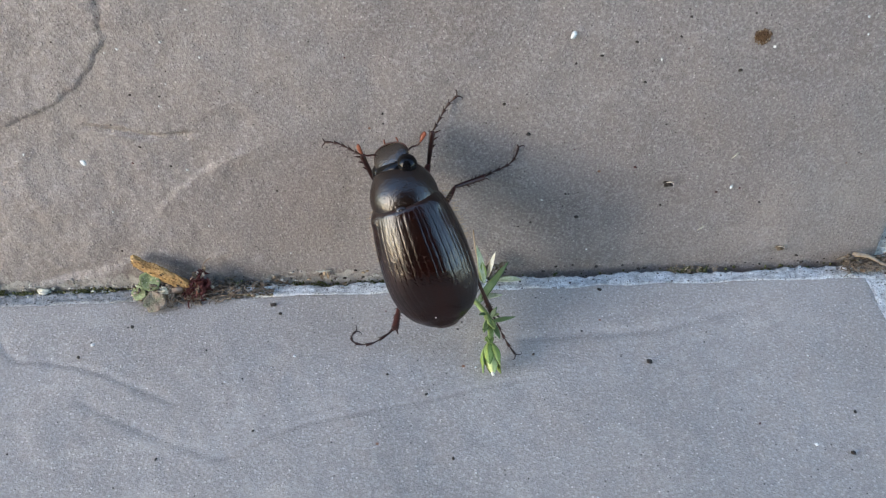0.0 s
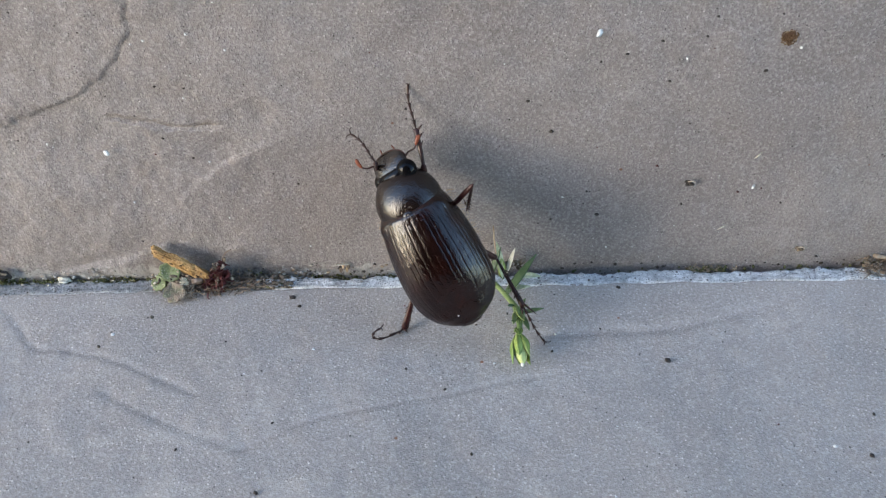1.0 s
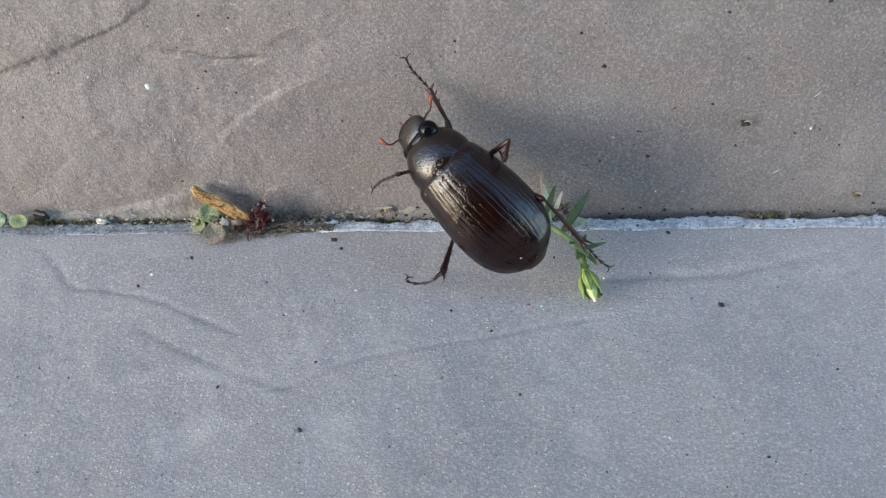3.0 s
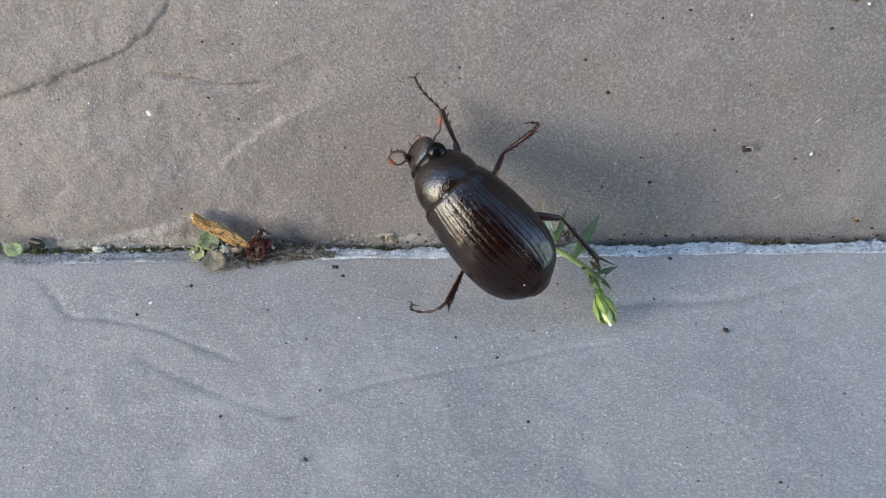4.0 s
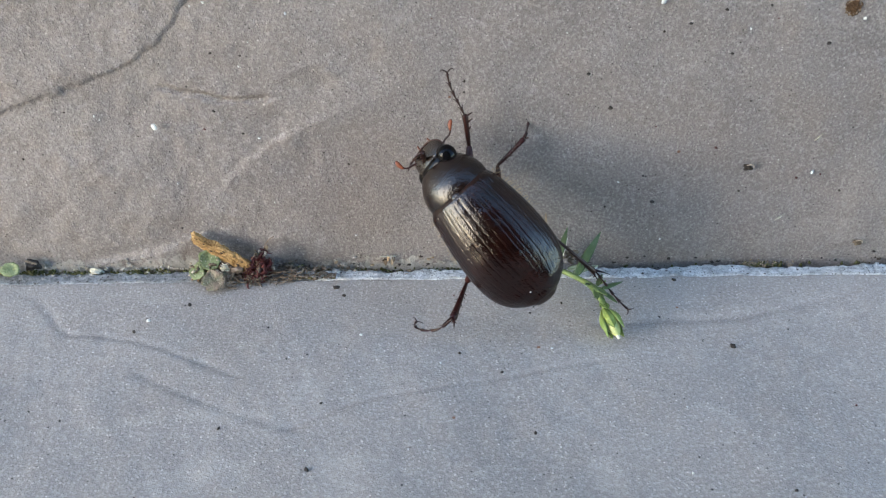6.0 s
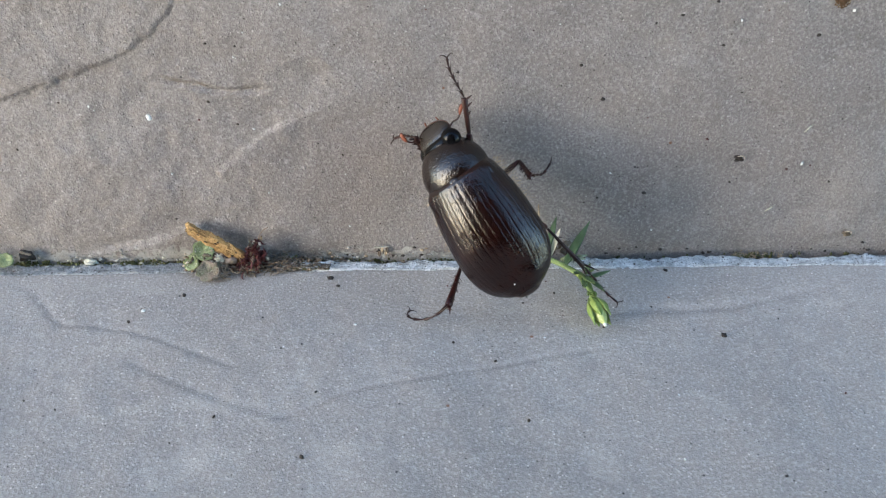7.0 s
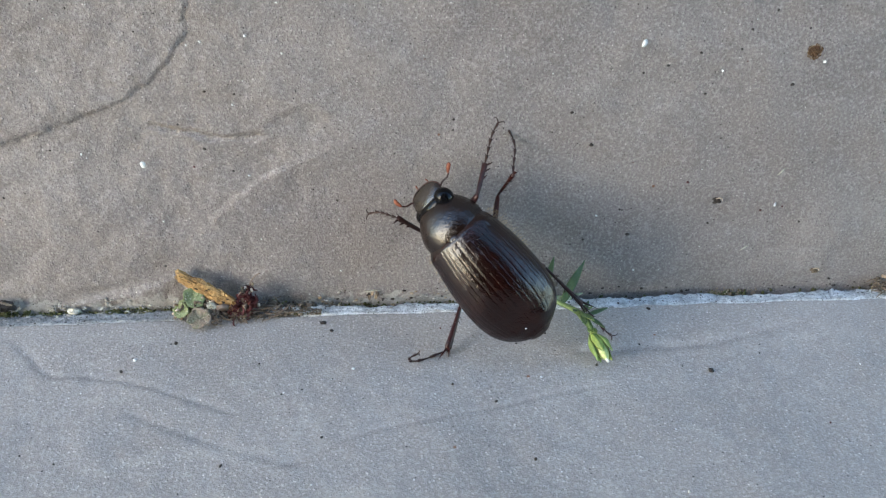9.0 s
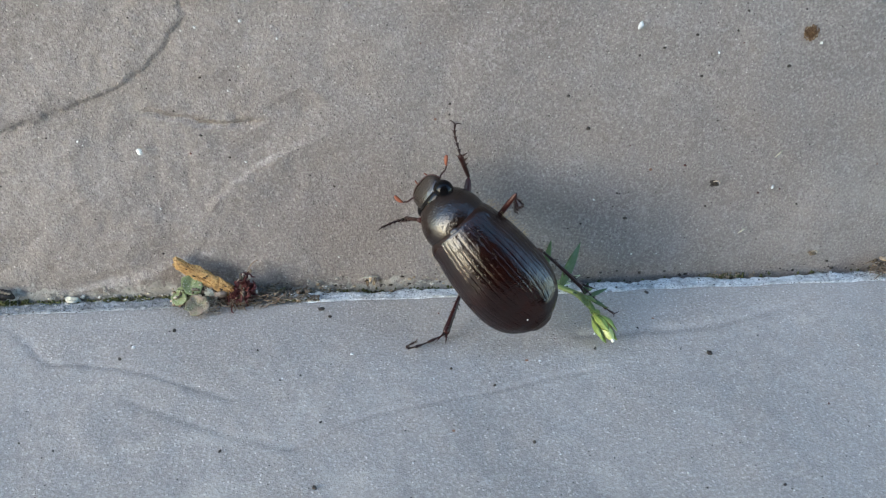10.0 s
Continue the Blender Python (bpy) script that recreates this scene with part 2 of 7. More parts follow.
def tube(path, radii, sides=8, flat=1.0):
    """A round rod along a path; flat: its thickness over its width."""
    path, rings = [Vector(p) for p in path], []
    side = None
    for i, p in enumerate(path):
        way = (path[min(i + 1, len(path) - 1)] - path[max(i - 1, 0)]).normalized()
        if side is None:
            side = way.cross(Vector((0, 0, 1)) if abs(way.z) < 0.9 else Vector((1, 0, 0))).normalized()
        side = (side - way * side.dot(way)).normalized()
        up = side.cross(way)
        r = radii[i]
        rings.append([p + side * (r * math.cos(k * math.tau / sides)) + up * (r * flat * math.sin(k * math.tau / sides)) for k in range(sides)])
    return loft(rings)


def smooth_path(points, steps=6):
    """Catmull-Rom through the points."""
    pts = [Vector(p) for p in points]
    pts = [2 * pts[0] - pts[1]] + pts + [2 * pts[-1] - pts[-2]]
    out = []
    for a, b, c, d in zip(pts, pts[1:], pts[2:], pts[3:]):
        for k in range(steps):
            t = k / steps
            out.append(0.5 * (2 * b + (c - a) * t + (2 * a - 5 * b + 4 * c - d) * t * t + (3 * b - a - 3 * c + d) * t**3))
    return out + [pts[-2]]


def ball(rx, ry, rz, across=12, along=8):
    rings = []
    for i in range(along + 1):
        a = math.pi * (0.02 + 0.96 * i / along)
        rings.append([(rx * math.sin(a) * math.cos(k * math.tau / across), ry * math.sin(a) * math.sin(k * math.tau / across), rz * math.cos(a)) for k in range(across)])
    return loft([list(reversed(r)) for r in rings])


def lump(r, seed, squash=(1, 1, 1), rough=0.35, across=9, along=6):
    points, faces = ball(r, r, r, across, along)
    out = []
    for p in points:
        v = Vector(p)
        v *= 1 + rough * noise.noise(v / r * 1.3 + Vector((seed * 7.3, seed * 3.1, 0)))
        out.append((v.x * squash[0], v.y * squash[1], v.z * squash[2]))
    return out, faces


def blade(length, width, thick=0.12, bend=0.2, fold=0.15, tip=1.0, steps=10, twist=0.0):
    """A leaf along +y with its base at the origin, curved up at the tip."""
    rings = []
    for i in range(steps + 1):
        u = i / steps
        w = width / 2 * max(0.03, math.sin(math.pi * min(1, 0.08 + u**tip * 0.92)) ** 0.8)
        y, z, t = length * u, bend * length * u * u, twist * u
        ring = []
        for x, h in ((-1, 0.0), (-0.5, 1), (0, 0.8), (0.5, 1), (1, 0.0), (0.5, -1), (0, -1.1), (-0.5, -1)):
            px, pz = x * w, abs(x) * w * fold * 2 + h * thick / 2
            ring.append((px * math.cos(t) - pz * math.sin(t), y, z + px * math.sin(t) + pz * math.cos(t)))
        rings.append(ring)
    return loft(rings)


def box(x0, y0, z0, x1, y1, z1, bevel=0.8):
    bm = bmesh.new()
    bmesh.ops.create_cube(bm, size=1.0)
    for v in bm.verts:
        v.co = ((x0 + x1) / 2 + v.co.x * (x1 - x0), (y0 + y1) / 2 + v.co.y * (y1 - y0), (z0 + z1) / 2 + v.co.z * (z1 - z0))
    if bevel:
        bmesh.ops.bevel(bm, geom=list(bm.edges), offset=bevel, segments=2, profile=0.6, affect="EDGES")
    bm.verts.index_update()
    shape = [tuple(v.co) for v in bm.verts], [tuple(v.index for v in f.verts) for f in bm.faces]
    bm.free()
    return shape


# ---- the corner: a tiled floor against a tiled wall ----
Seam = namedtuple("Seam", "line depth width step reach waver", defaults=(0.25,))


def seam_relief(u, v, seam):
    """A crease or ridge in the stone along a line, with one side standing proud of the other."""
    line = np.array([p[:2] for p in smooth_path([(a, b, 0.0) for a, b in seam.line], 4)], float)
    wave = 0.30 * np.sin(u * 1.9 + v * 1.3) + 0.18 * np.sin(u * 4.1 - v * 3.3 + 1) + 0.10 * np.sin(u * 8.3 + v * 6.1)
    u, v = u + seam.waver * wave, v + seam.waver * (0.30 * np.sin(v * 2.1 - u * 1.2 + 2) + 0.16 * np.sin(u * 4.7 + v * 4.4))
    best, side = np.full(u.shape, 1e9), np.zeros(u.shape)
    along = np.zeros(u.shape)
    total = len(line) - 1
    for k in range(total):
        a, d = line[k], line[k + 1] - line[k]
        t = np.clip(((u - a[0]) * d[0] + (v - a[1]) * d[1]) / (d @ d), 0, 1)
        dx, dy = u - a[0] - t * d[0], v - a[1] - t * d[1]
        far = np.hypot(dx, dy)
        near = far < best
        best = np.where(near, far, best)
        side = np.where(near, np.tanh((d[0] * dy - d[1] * dx) / np.linalg.norm(d) / 0.35), side)
        along = np.where(near, (k + t) / total, along)
    taper = np.clip(np.minimum(along, 1 - along) * 10, 0.0, 1)
    return taper * (seam.depth * np.exp(-((best / seam.width) ** 2)) + seam.step * side * np.exp(-best / seam.reach))


def spread(low, fine_low, fine_high, high, fine, coarse):
    """Grid lines, fine in the middle and coarse outside."""
    return np.concatenate([np.arange(low, fine_low - 1e-6, coarse), np.arange(fine_low, fine_high, fine), np.arange(fine_high, high - coarse * 0.3, coarse), [high]])


def riven_tile(us, vs, seams, bumps, seed, rough_side=0.0, swell=1.0):
    """A tile's face over the grid us, vs, with its edges turned down: points (u, v, height) and faces."""
    u, v = np.meshgrid(us, vs, indexing="ij")
    h = np.zeros(u.shape)
    for i in range(u.shape[0]):
        for j in range(u.shape[1]):
            p = Vector((u[i, j], v[i, j], seed))
            ledge = noise.noise(p / 17)
            h[i, j] = swell * (0.40 * ledge + 0.20 * noise.noise(p / 5.2)) + 0.06 * noise.noise(p / 1.5)
            if rough_side:
                rough = max(0.0, min(1.0, (rough_side - u[i, j]) / 22))
                h[i, j] += rough * (0.12 * noise.noise(p / 2.6 + Vector((9, 2, 0))) + 0.085 * noise.noise(p / 1.0))
    for seam in seams:
        h += seam_relief(u, v, seam)
    for x, y, r, deep in bumps:
        h += deep * np.exp(-((u - x) ** 2 + (v - y) ** 2) / r**2)
    edge = np.minimum.reduce([u - us[0], us[-1] - u, v - vs[0], vs[-1] - v])
    h *= np.clip(edge / 7, 0.12, 1)
    h -= 0.12 * np.clip(1 - edge / 0.6, 0, 1) ** 2
    nu, nv = u.shape
    points = list(zip(u.ravel().tolist(), v.ravel().tolist(), h.ravel().tolist()))
    faces = [(i * nv + j, (i + 1) * nv + j, (i + 1) * nv + j + 1, i * nv + j + 1) for i in range(nu - 1) for j in range(nv - 1)]
    rim = [i * nv for i in range(nu)] + [(nu - 1) * nv + j for j in range(1, nv)] + [i * nv + nv - 1 for i in range(nu - 2, -1, -1)] + [j for j in range(nv - 2, 0, -1)]
    base = len(points)
    points += [(points[i][0], points[i][1], -9.0) for i in rim]
    for k in range(len(rim)):
        n = (k + 1) % len(rim)
        faces.append((rim[k], base + k, base + n, rim[n]))
    return points, faces


# floor
ground = part("ground", box(-60000, -60000, -60, 60000, 60000, -14, 0), EARTH, None, "brown trodden earth around the paving", smooth=False)
tagged(ground, category="ground", kind="structure")
floor = part("floor", box(-1170, -912, -13.5, 960, 3, -2.2, 0), BED, None, "grey riven stone floor tiles in pale grout", smooth=False)
tagged(floor, category="floor", kind="structure")
FLOOR_SEAMS = [
    Seam([(-55, -2.8), (-51.5, -4.4), (-49, -6.2), (-47.3, -7.9), (-45.3, -10.3), (-41.8, -10.8), (-37.5, -11.9), (-33.4, -13.7), (-28.6, -16.1), (-27, -17)], -0.12, 0.36, -0.02, 2.0),
    Seam([(-37.6, -15.6), (-35.6, -16.8), (-31.2, -19.2), (-27.1, -21.2), (-22.7, -22.8), (-21, -23.2)], -0.08, 0.42, -0.04, 3.0),
    Seam([(-23.2, -23.4), (-21.2, -22.7), (-17.8, -20.7), (-13.8, -19.2), (-9.7, -18.4), (-4.4, -17.2), (2.1, -15.7), (8, -14.5)], -0.11, 0.32, -0.01, 2.0),
    Seam([(5, -10), (6.9, -9.8), (13.7, -9.4), (18.8, -9.2), (24.7, -7.7), (29.6, -6.4), (34.4, -3.9), (37.5, -3.0), (41, -2.7)], -0.20, 0.60, -0.03, 2.5),
]
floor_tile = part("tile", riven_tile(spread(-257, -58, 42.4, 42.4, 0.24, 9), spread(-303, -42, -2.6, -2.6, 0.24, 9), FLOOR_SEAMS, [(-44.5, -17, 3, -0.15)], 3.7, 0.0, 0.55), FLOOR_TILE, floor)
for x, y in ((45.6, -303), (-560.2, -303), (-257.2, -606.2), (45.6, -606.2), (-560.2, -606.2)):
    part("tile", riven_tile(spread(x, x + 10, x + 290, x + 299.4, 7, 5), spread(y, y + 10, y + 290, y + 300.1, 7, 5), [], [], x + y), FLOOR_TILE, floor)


def ragged_strip(x0, x1, y0, y1, seed, high=0.1, step=0.35, rough=0.3, slope=0.0):
    """A strip of grout with a broken back edge, a little uneven, and sides going down."""
    rings = []
    n = int((x1 - x0) / step)
    for i in range(n + 1):
        x = x0 + (x1 - x0) * i / n
        p = Vector((x, seed, 0))
        back = y1 + 0.30 * noise.noise(p / 3.1) + 0.30 * noise.noise(p / 0.55)
        front = y0 + 0.35 * noise.noise(p / 3.7 + Vector((0, 4, 0))) + 0.10 * noise.noise(p / 0.9)
        top = lambda k: high + rough * 0.22 * noise.noise(Vector((x / 0.5, k * 1.3, seed))) + rough * 0.5 * noise.noise(Vector((x / 3.1, k, seed + 5)))
        ring = [(x, front, high - 0.5)]
        for k in range(7):
            ring.append((x, front + (back - front) * k / 6, top(k) - slope * (1 - k / 6)))
        ring += [(x, back + 0.04, high - 0.6), (x, back + 0.06, -2.2)]
        rings.append(ring)
    points, faces = loft(rings, closed=False)
    return points, [tuple(reversed(f)) for f in faces]


part("grout", ragged_strip(-22, 345, -2.9, -1.1, 1.3, -0.22, 0.16, 0.45, -0.30), GROUT, floor, "pale crumbling grout along the wall")
part("grout", ragged_strip(-260, -22.2, -2.9, -1.1, 2.6, -0.25, 0.16, 0.45, -0.28), OLD_GROUT, floor, "grey weathered grout along the wall")
r = random.Random(23)
part("grout_crumbs", joined(*[moved(lump(r.uniform(0.08, 0.26), k, (1.4, 1.0, 0.7), 0.8, 8, 6), at(-22 + r.gauss(0, 1.5), r.uniform(-2.8, -1.2), r.uniform(-0.42, -0.12))) for k in range(150)]), GROUT, floor, "broken crumbs of pale grout")
part("grout", moved(ragged_strip(3.2, 303, 42.2, 45.8, 8.1, -0.1, 0.35, 0.25), at(0, 0, 0, 0, 0, -90)), GROUT, floor)

# wall
wall = part("wall_north", box(-1170, 9.2, -13, 960, 210, 305, 0), BED, None, "wall faced at its foot with grey riven stone tiles", smooth=False)
tagged(wall, category="wall", kind="structure")
part("render_coat", box(-1170, 3, 306, 960, 210, 2300, 2), RENDER, wall, "grey rendered wall above the tiles", smooth=False)
WALL_SEAMS = [
    Seam([(-29.6, 38), (-30.0, 33.3), (-30.1, 30.6), (-31.0, 28.2), (-33.6, 25.4), (-36.8, 22.8), (-40.1, 21.6), (-42.5, 20.7), (-48, 18.5), (-57, 16)], -0.17, 0.21, -0.11, 3.0, 0.75),
    Seam([(-35.5, 20.4), (-33.9, 20.2), (-31.4, 19.6), (-29.1, 19.1), (-26.4, 19.0), (-24, 19.3)], -0.36, 0.22, 0.02, 1.5, 0.28),
    Seam([(-24.0, 20.6), (-22.7, 21.5), (-20.4, 22.6), (-18.9, 22.0), (-18, 21.4)], 0.11, 0.40, 0.05, 1.5),
    Seam([(-30.6, 9.4), (-29.6, 10.5), (-28.1, 12.0), (-25.3, 14.4), (-22.2, 16.0)], 0.05, 0.26, -0.16, 1.6, 0.5),
    Seam([(-24.6, 14.6), (-22.2, 16.0), (-18.6, 17.6), (-16.8, 18.7), (-14, 21)], 0.10, 1.2, -0.07, 3.0, 0.8),
    Seam([(-47, 0.2), (-43.7, 0.7), (-40.4, 1.4), (-36.9, 2.7), (-34.6, 3.6), (-32, 4.6)], 0.08, 0.4, -0.18, 2.5, 0.5),
    Seam([(-9.4, 22.5), (-8.2, 25.1), (-6.3, 29.0), (-5.1, 31.9), (-4, 35)], 0.05, 1.2, 0.03, 3.0),
]
# unseen, added block: cuts low sun towards the right and darkens the shell's reflections
blocker = part("light_blocker", box(-350, -440, -14, 255, -300, 800, 4), BLOCKER_DARK, None, "added unseen dark block that shades the tiles and darkens reflections", smooth=False)
tagged(blocker, category="wall", kind="structure")
upright = Matrix.Rotation(radians(90), 4, "X")
wall_us, wall_vs = spread(-257, -60, 44.3, 44.3, 0.22, 9), spread(-6, -3, 40, 296, 0.22, 9)
wall_face = riven_tile(wall_us, wall_vs, WALL_SEAMS, [(-20, 20.6, 1.3, -0.22), (-41, 11, 4, 0.2)], 11.3, -8.0)
wall_tile = part("tile", moved(wall_face, upright), WALL_TILE, wall)
for x in (47.4, -560.2):
    part("tile", moved(riven_tile(spread(x, x + 10, x + 290, x + 299.4, 7, 5), spread(-6, 10, 280, 296, 7, 5), [], [], x), upright), WALL_TILE, wall)
part("grout", box(44.1, 0.6, -3, 47.6, 9.4, 296, 0.3), GROUT, wall, smooth=False)


def mortar_film(x0, x1, top, seed):
    """A thin ragged smear of mortar that follows the stone and thins out upwards."""
    columns = [i for i, x in enumerate(wall_us) if x0 < x < x1]
    rows = [j for j, v in enumerate(wall_vs) if -1.2 < v < top + 1.5]
    points = []
    for i in columns:
        for j in rows:
            u, v, h = wall_face[0][i * len(wall_vs) + j]
            reach = top * (0.55 + 0.9 * noise.noise(Vector((u / 3.3, seed, 0.2))))
            cover = 0.5 * (reach - v) + 0.9 * noise.noise(Vector((u / 0.5, v / 0.5, seed))) + 0.6 * noise.noise(Vector((u / 2.2, v / 2.2, seed + 4)))
            cover -= 1.5 * max(0.0, 1 - min(u - x0, x1 - u) / 2)
            points.append((u, v, h + max(-0.05, min(0.05, 0.06 * cover))))
    n = len(rows)
    return points, [(i * n + j, (i + 1) * n + j, (i + 1) * n + j + 1, i * n + j + 1) for i in range(len(columns) - 1) for j in range(n - 1)]


for x0, x1, top, seed in ((-60, -33, 1.25, 2.0), (-31, -25, 0.6, 5.0), (-24, -4, 0.3, 7.0)):
    part("mortar_film", moved(mortar_film(x0, x1, top, seed), upright), FILM, wall, "pale mortar smeared along the wall's foot")


# ---- the beetle ----
BS = 1.0164


def shell_half(side):
    """One wing case: fine paired furrows, a shoulder knob and a turned-in edge."""
    rows = []
    for i in range(73):
        u = i / 72
        if u < 0.58:
            w = 4.10 * (1 - 0.24 * ((0.58 - u) / 0.58) ** 2.2)
        else:
            w = 4.10 * (1 - ((u - 0.58) / 0.432) ** 2.5) ** 0.5
        if u < 0.05:
            w -= 0.22 * (1 - u / 0.05) ** 2
        h = 2.75 + 0.55 * math.sin(math.pi * min(1, u * 1.25)) - 1.9 * max(0, u - 0.55) ** 1.6 / 0.45**1.6
        h -= 0.16 * max(0.0, 1 - u / 0.035)
        base = -0.75 - 0.35 * u
        row = []
        for j in range(131):
            a = radians(104 * j / 130)
            deg = math.degrees(a)
            wander = 1.2 * noise.noise(Vector((u * 5, side * 3.0, 0.4)))
            rib = sum(0.015 * math.exp(-(((deg - c - wander) / 5.0) ** 2)) - 0.034 * math.exp(-(((deg - c - wander - 5.5) / 1.1) ** 2)) - 0.026 * math.exp(-(((deg - c - wander + 5.5) / 1.1) ** 2)) for c in (13, 31, 50, 68))
            rib *= math.sin(math.pi * min(1, max(0, u * 1.06))) ** 0.5
            rib += 0.22 * math.exp(-(((u - 0.075) / 0.05) ** 2) - ((deg - 60) / 13) ** 2)
            rib += 0.13 * math.exp(-(((u - 0.905) / 0.04) ** 2) - ((deg - 36) / 13) ** 2) - 0.07 * math.exp(-(((u - 0.955) / 0.02) ** 2))
            rib += 0.020 * noise.noise(Vector((u * 16, deg / 14, side * 2.0)))
            lift = rib - 0.03 * math.exp(-((deg / 2.0) ** 2)) * (1 if u > 0.06 else 0.3)
            x = side * (w + lift * math.sin(a)) * math.sin(a) ** 0.94 if j else 0.0
            z = base + (h + lift) * math.cos(a)
            y = 3.5 - 11.9 * u - 0.5 * math.cos(a) ** 2 * (1 - u) ** 8
            row.append((x, y, z))
        rows.append(row)
    points, faces = loft(rows, closed=False)
    return (points, faces) if side < 0 else (points, [tuple(reversed(f)) for f in faces])


def body_ring(y, w, top, low, centre, n=36, bulge=0.0):
    ring = []
    for k in range(n):
        a = k * math.tau / n
        z = centre + (top if math.cos(a) > 0 else low) * math.cos(a)
        ring.append((w * abs(math.sin(a)) ** 0.92 * (1 if math.sin(a) > 0 else -1), y - bulge * max(0, math.cos(a)) ** 1.5, z))
    return ring


def pronotum():
    rings = []
    for y, w, top, low, bulge in ((6.5, 1.2, 0.6, 0.8, -0.1), (6.52, 1.9, 1.15, 1.2, -0.15), (6.3, 2.15, 1.5, 1.5, -0.15), (5.9, 2.5, 1.9, 1.7, -0.05), (5.3, 2.88, 2.3, 1.8, 0.05), (4.7, 3.13, 2.62, 1.8, 0.15),
                                  (4.1, 3.26, 2.78, 1.8, 0.3), (3.6, 3.25, 2.82, 1.8, 0.42), (3.25, 3.2, 2.76, 1.8, 0.52), (3.12, 3.1, 2.6, 1.7, 0.52), (3.1, 2.6, 2.0, 1.4, 0.5)):
        rings.append(body_ring(y, w * 0.97, top, low, -0.85, 40, bulge))
    return loft([list(reversed(r)) for r in rings])


def abdomen():
    rings = []
    for y, w, top, low in ((5.0, 1.6, 1.0, 1.1), (4.0, 2.7, 1.4, 1.9), (2.5, 3.3, 1.6, 2.3), (0, 3.7, 1.7, 2.35), (-3, 3.85, 1.7, 2.2), (-5.5, 3.45, 1.5, 1.9), (-7.2, 2.6, 1.3, 1.5), (-8.2, 1.75, 1.0, 1.0), (-8.75, 0.9, 0.5, 0.5), (-8.88, 0.3, 0.2, 0.2)):
        rings.append(body_ring(y, w, top, low, -1.25, 32))
    return loft([list(reversed(r)) for r in rings])


beetle = thing("beetle", mm(0, 0, 0), "glossy dark brown chafer beetle climbing from floor to wall", "beetle")
part("abdomen", abdomen(), BELLY, beetle, size=BS)
part("pronotum", pronotum(), THORAX, beetle, "dark glossy rounded thorax shield", size=BS)
for side in (-1, 1):
    shell = part("wing_case", shell_half(side), SHELL, beetle, "ribbed dark brown wing case", size=BS)
    thick = shell.modifiers.new("thickness", "SOLIDIFY")
    thick.thickness, thick.offset, thick.use_rim = 0.00012, -1, False
for x, y, z in ((-0.9, -7.3, 0.36), (-0.45, -7.38, 0.40)):
    part("dust_grain", moved(lump(0.085, x, (1.2, 1, 0.8)), at(x, y, z)), CHALK, beetle, "white dust grain on the wing tip", size=BS)
part("scutellum", moved(ball(0.62, 0.75, 0.16, 14, 6), at(0, 2.55, 1.98, -3, 0, 0)), THORAX, beetle, size=BS)


def hairs(seed, count, side):
    r = random.Random(seed)
    shapes = []
    for _ in range(count):
        y = r.uniform(-1.5, 3.4)
        base = Vector((side * (3.3 + 0.12 * (3.4 - y) + r.uniform(-0.1, 0.1)), y, -1.5 + r.uniform(-0.7, 0.3)))
        tip = base + Vector((side * r.uniform(0.3, 1.0), r.uniform(-0.5, 0.2), r.uniform(-0.35, 0.25)))
        shapes.append(tube([base, (base + tip) / 2 + Vector((0, 0, 0.05)), tip], [0.011, 0.008, 0.003], 3))
    return joined(*shapes)


for side in (-1, 1):
    tagged(part("hair_fringe", hairs(5 + side, 130, side), HAIR, beetle, "fine straw-coloured hairs along the chest", size=BS), kind="stuff")

# head, with its own turn at the neck
head_rings = [body_ring(y, w, top, low, c, 28) for y, w, top, low, c in (
    (-0.7, 1.45, 0.8, 0.8, -0.15), (0.0, 1.68, 1.05, 1.0, -0.05), (0.6, 1.72, 1.08, 1.05, -0.05), (1.05, 1.6, 0.98, 1.0, -0.12), (1.35, 1.45, 0.8, 0.9, -0.25))]
cocked = at(0, -0.15, 0, 4, -16, 8, (1.1, 1.05, 1.1))
head = part("head", moved(loft([list(r) for r in head_rings]), cocked), BLACK, beetle, "black glossy crown", mm(0, 6.0 * BS, -0.6 * BS), size=BS)


def clypeus():
    rings = []
    for y, w, top, low, c in ((0.85, 1.55, 0.96, 0.9, -0.12), (1.2, 1.63, 0.88, 0.85, -0.18), (1.6, 1.66, 0.80, 0.7, -0.30), (2.0, 1.58, 0.64, 0.5, -0.42), (2.35, 1.38, 0.42, 0.34, -0.52), (2.58, 1.08, 0.22, 0.22, -0.57), (2.70, 0.6, 0.10, 0.14, -0.60)):
        rings.append(body_ring(y, w, top, low, c, 28))
    return loft(rings)


part("clypeus", moved(clypeus(), cocked), FACE, head, "bronze-brown face plate with a raised rim", size=BS)
rim = [(1.66 * math.cos(a), 1.55 + 1.22 * max(0.0, math.sin(a)) ** 0.75, -0.40 - 0.08 * math.sin(a)) for a in (radians(d) for d in range(-5, 186, 10))]
part("face_rim", moved(tube(rim, [0.055] * len(rim), 6), cocked), LIMB, head, size=BS)
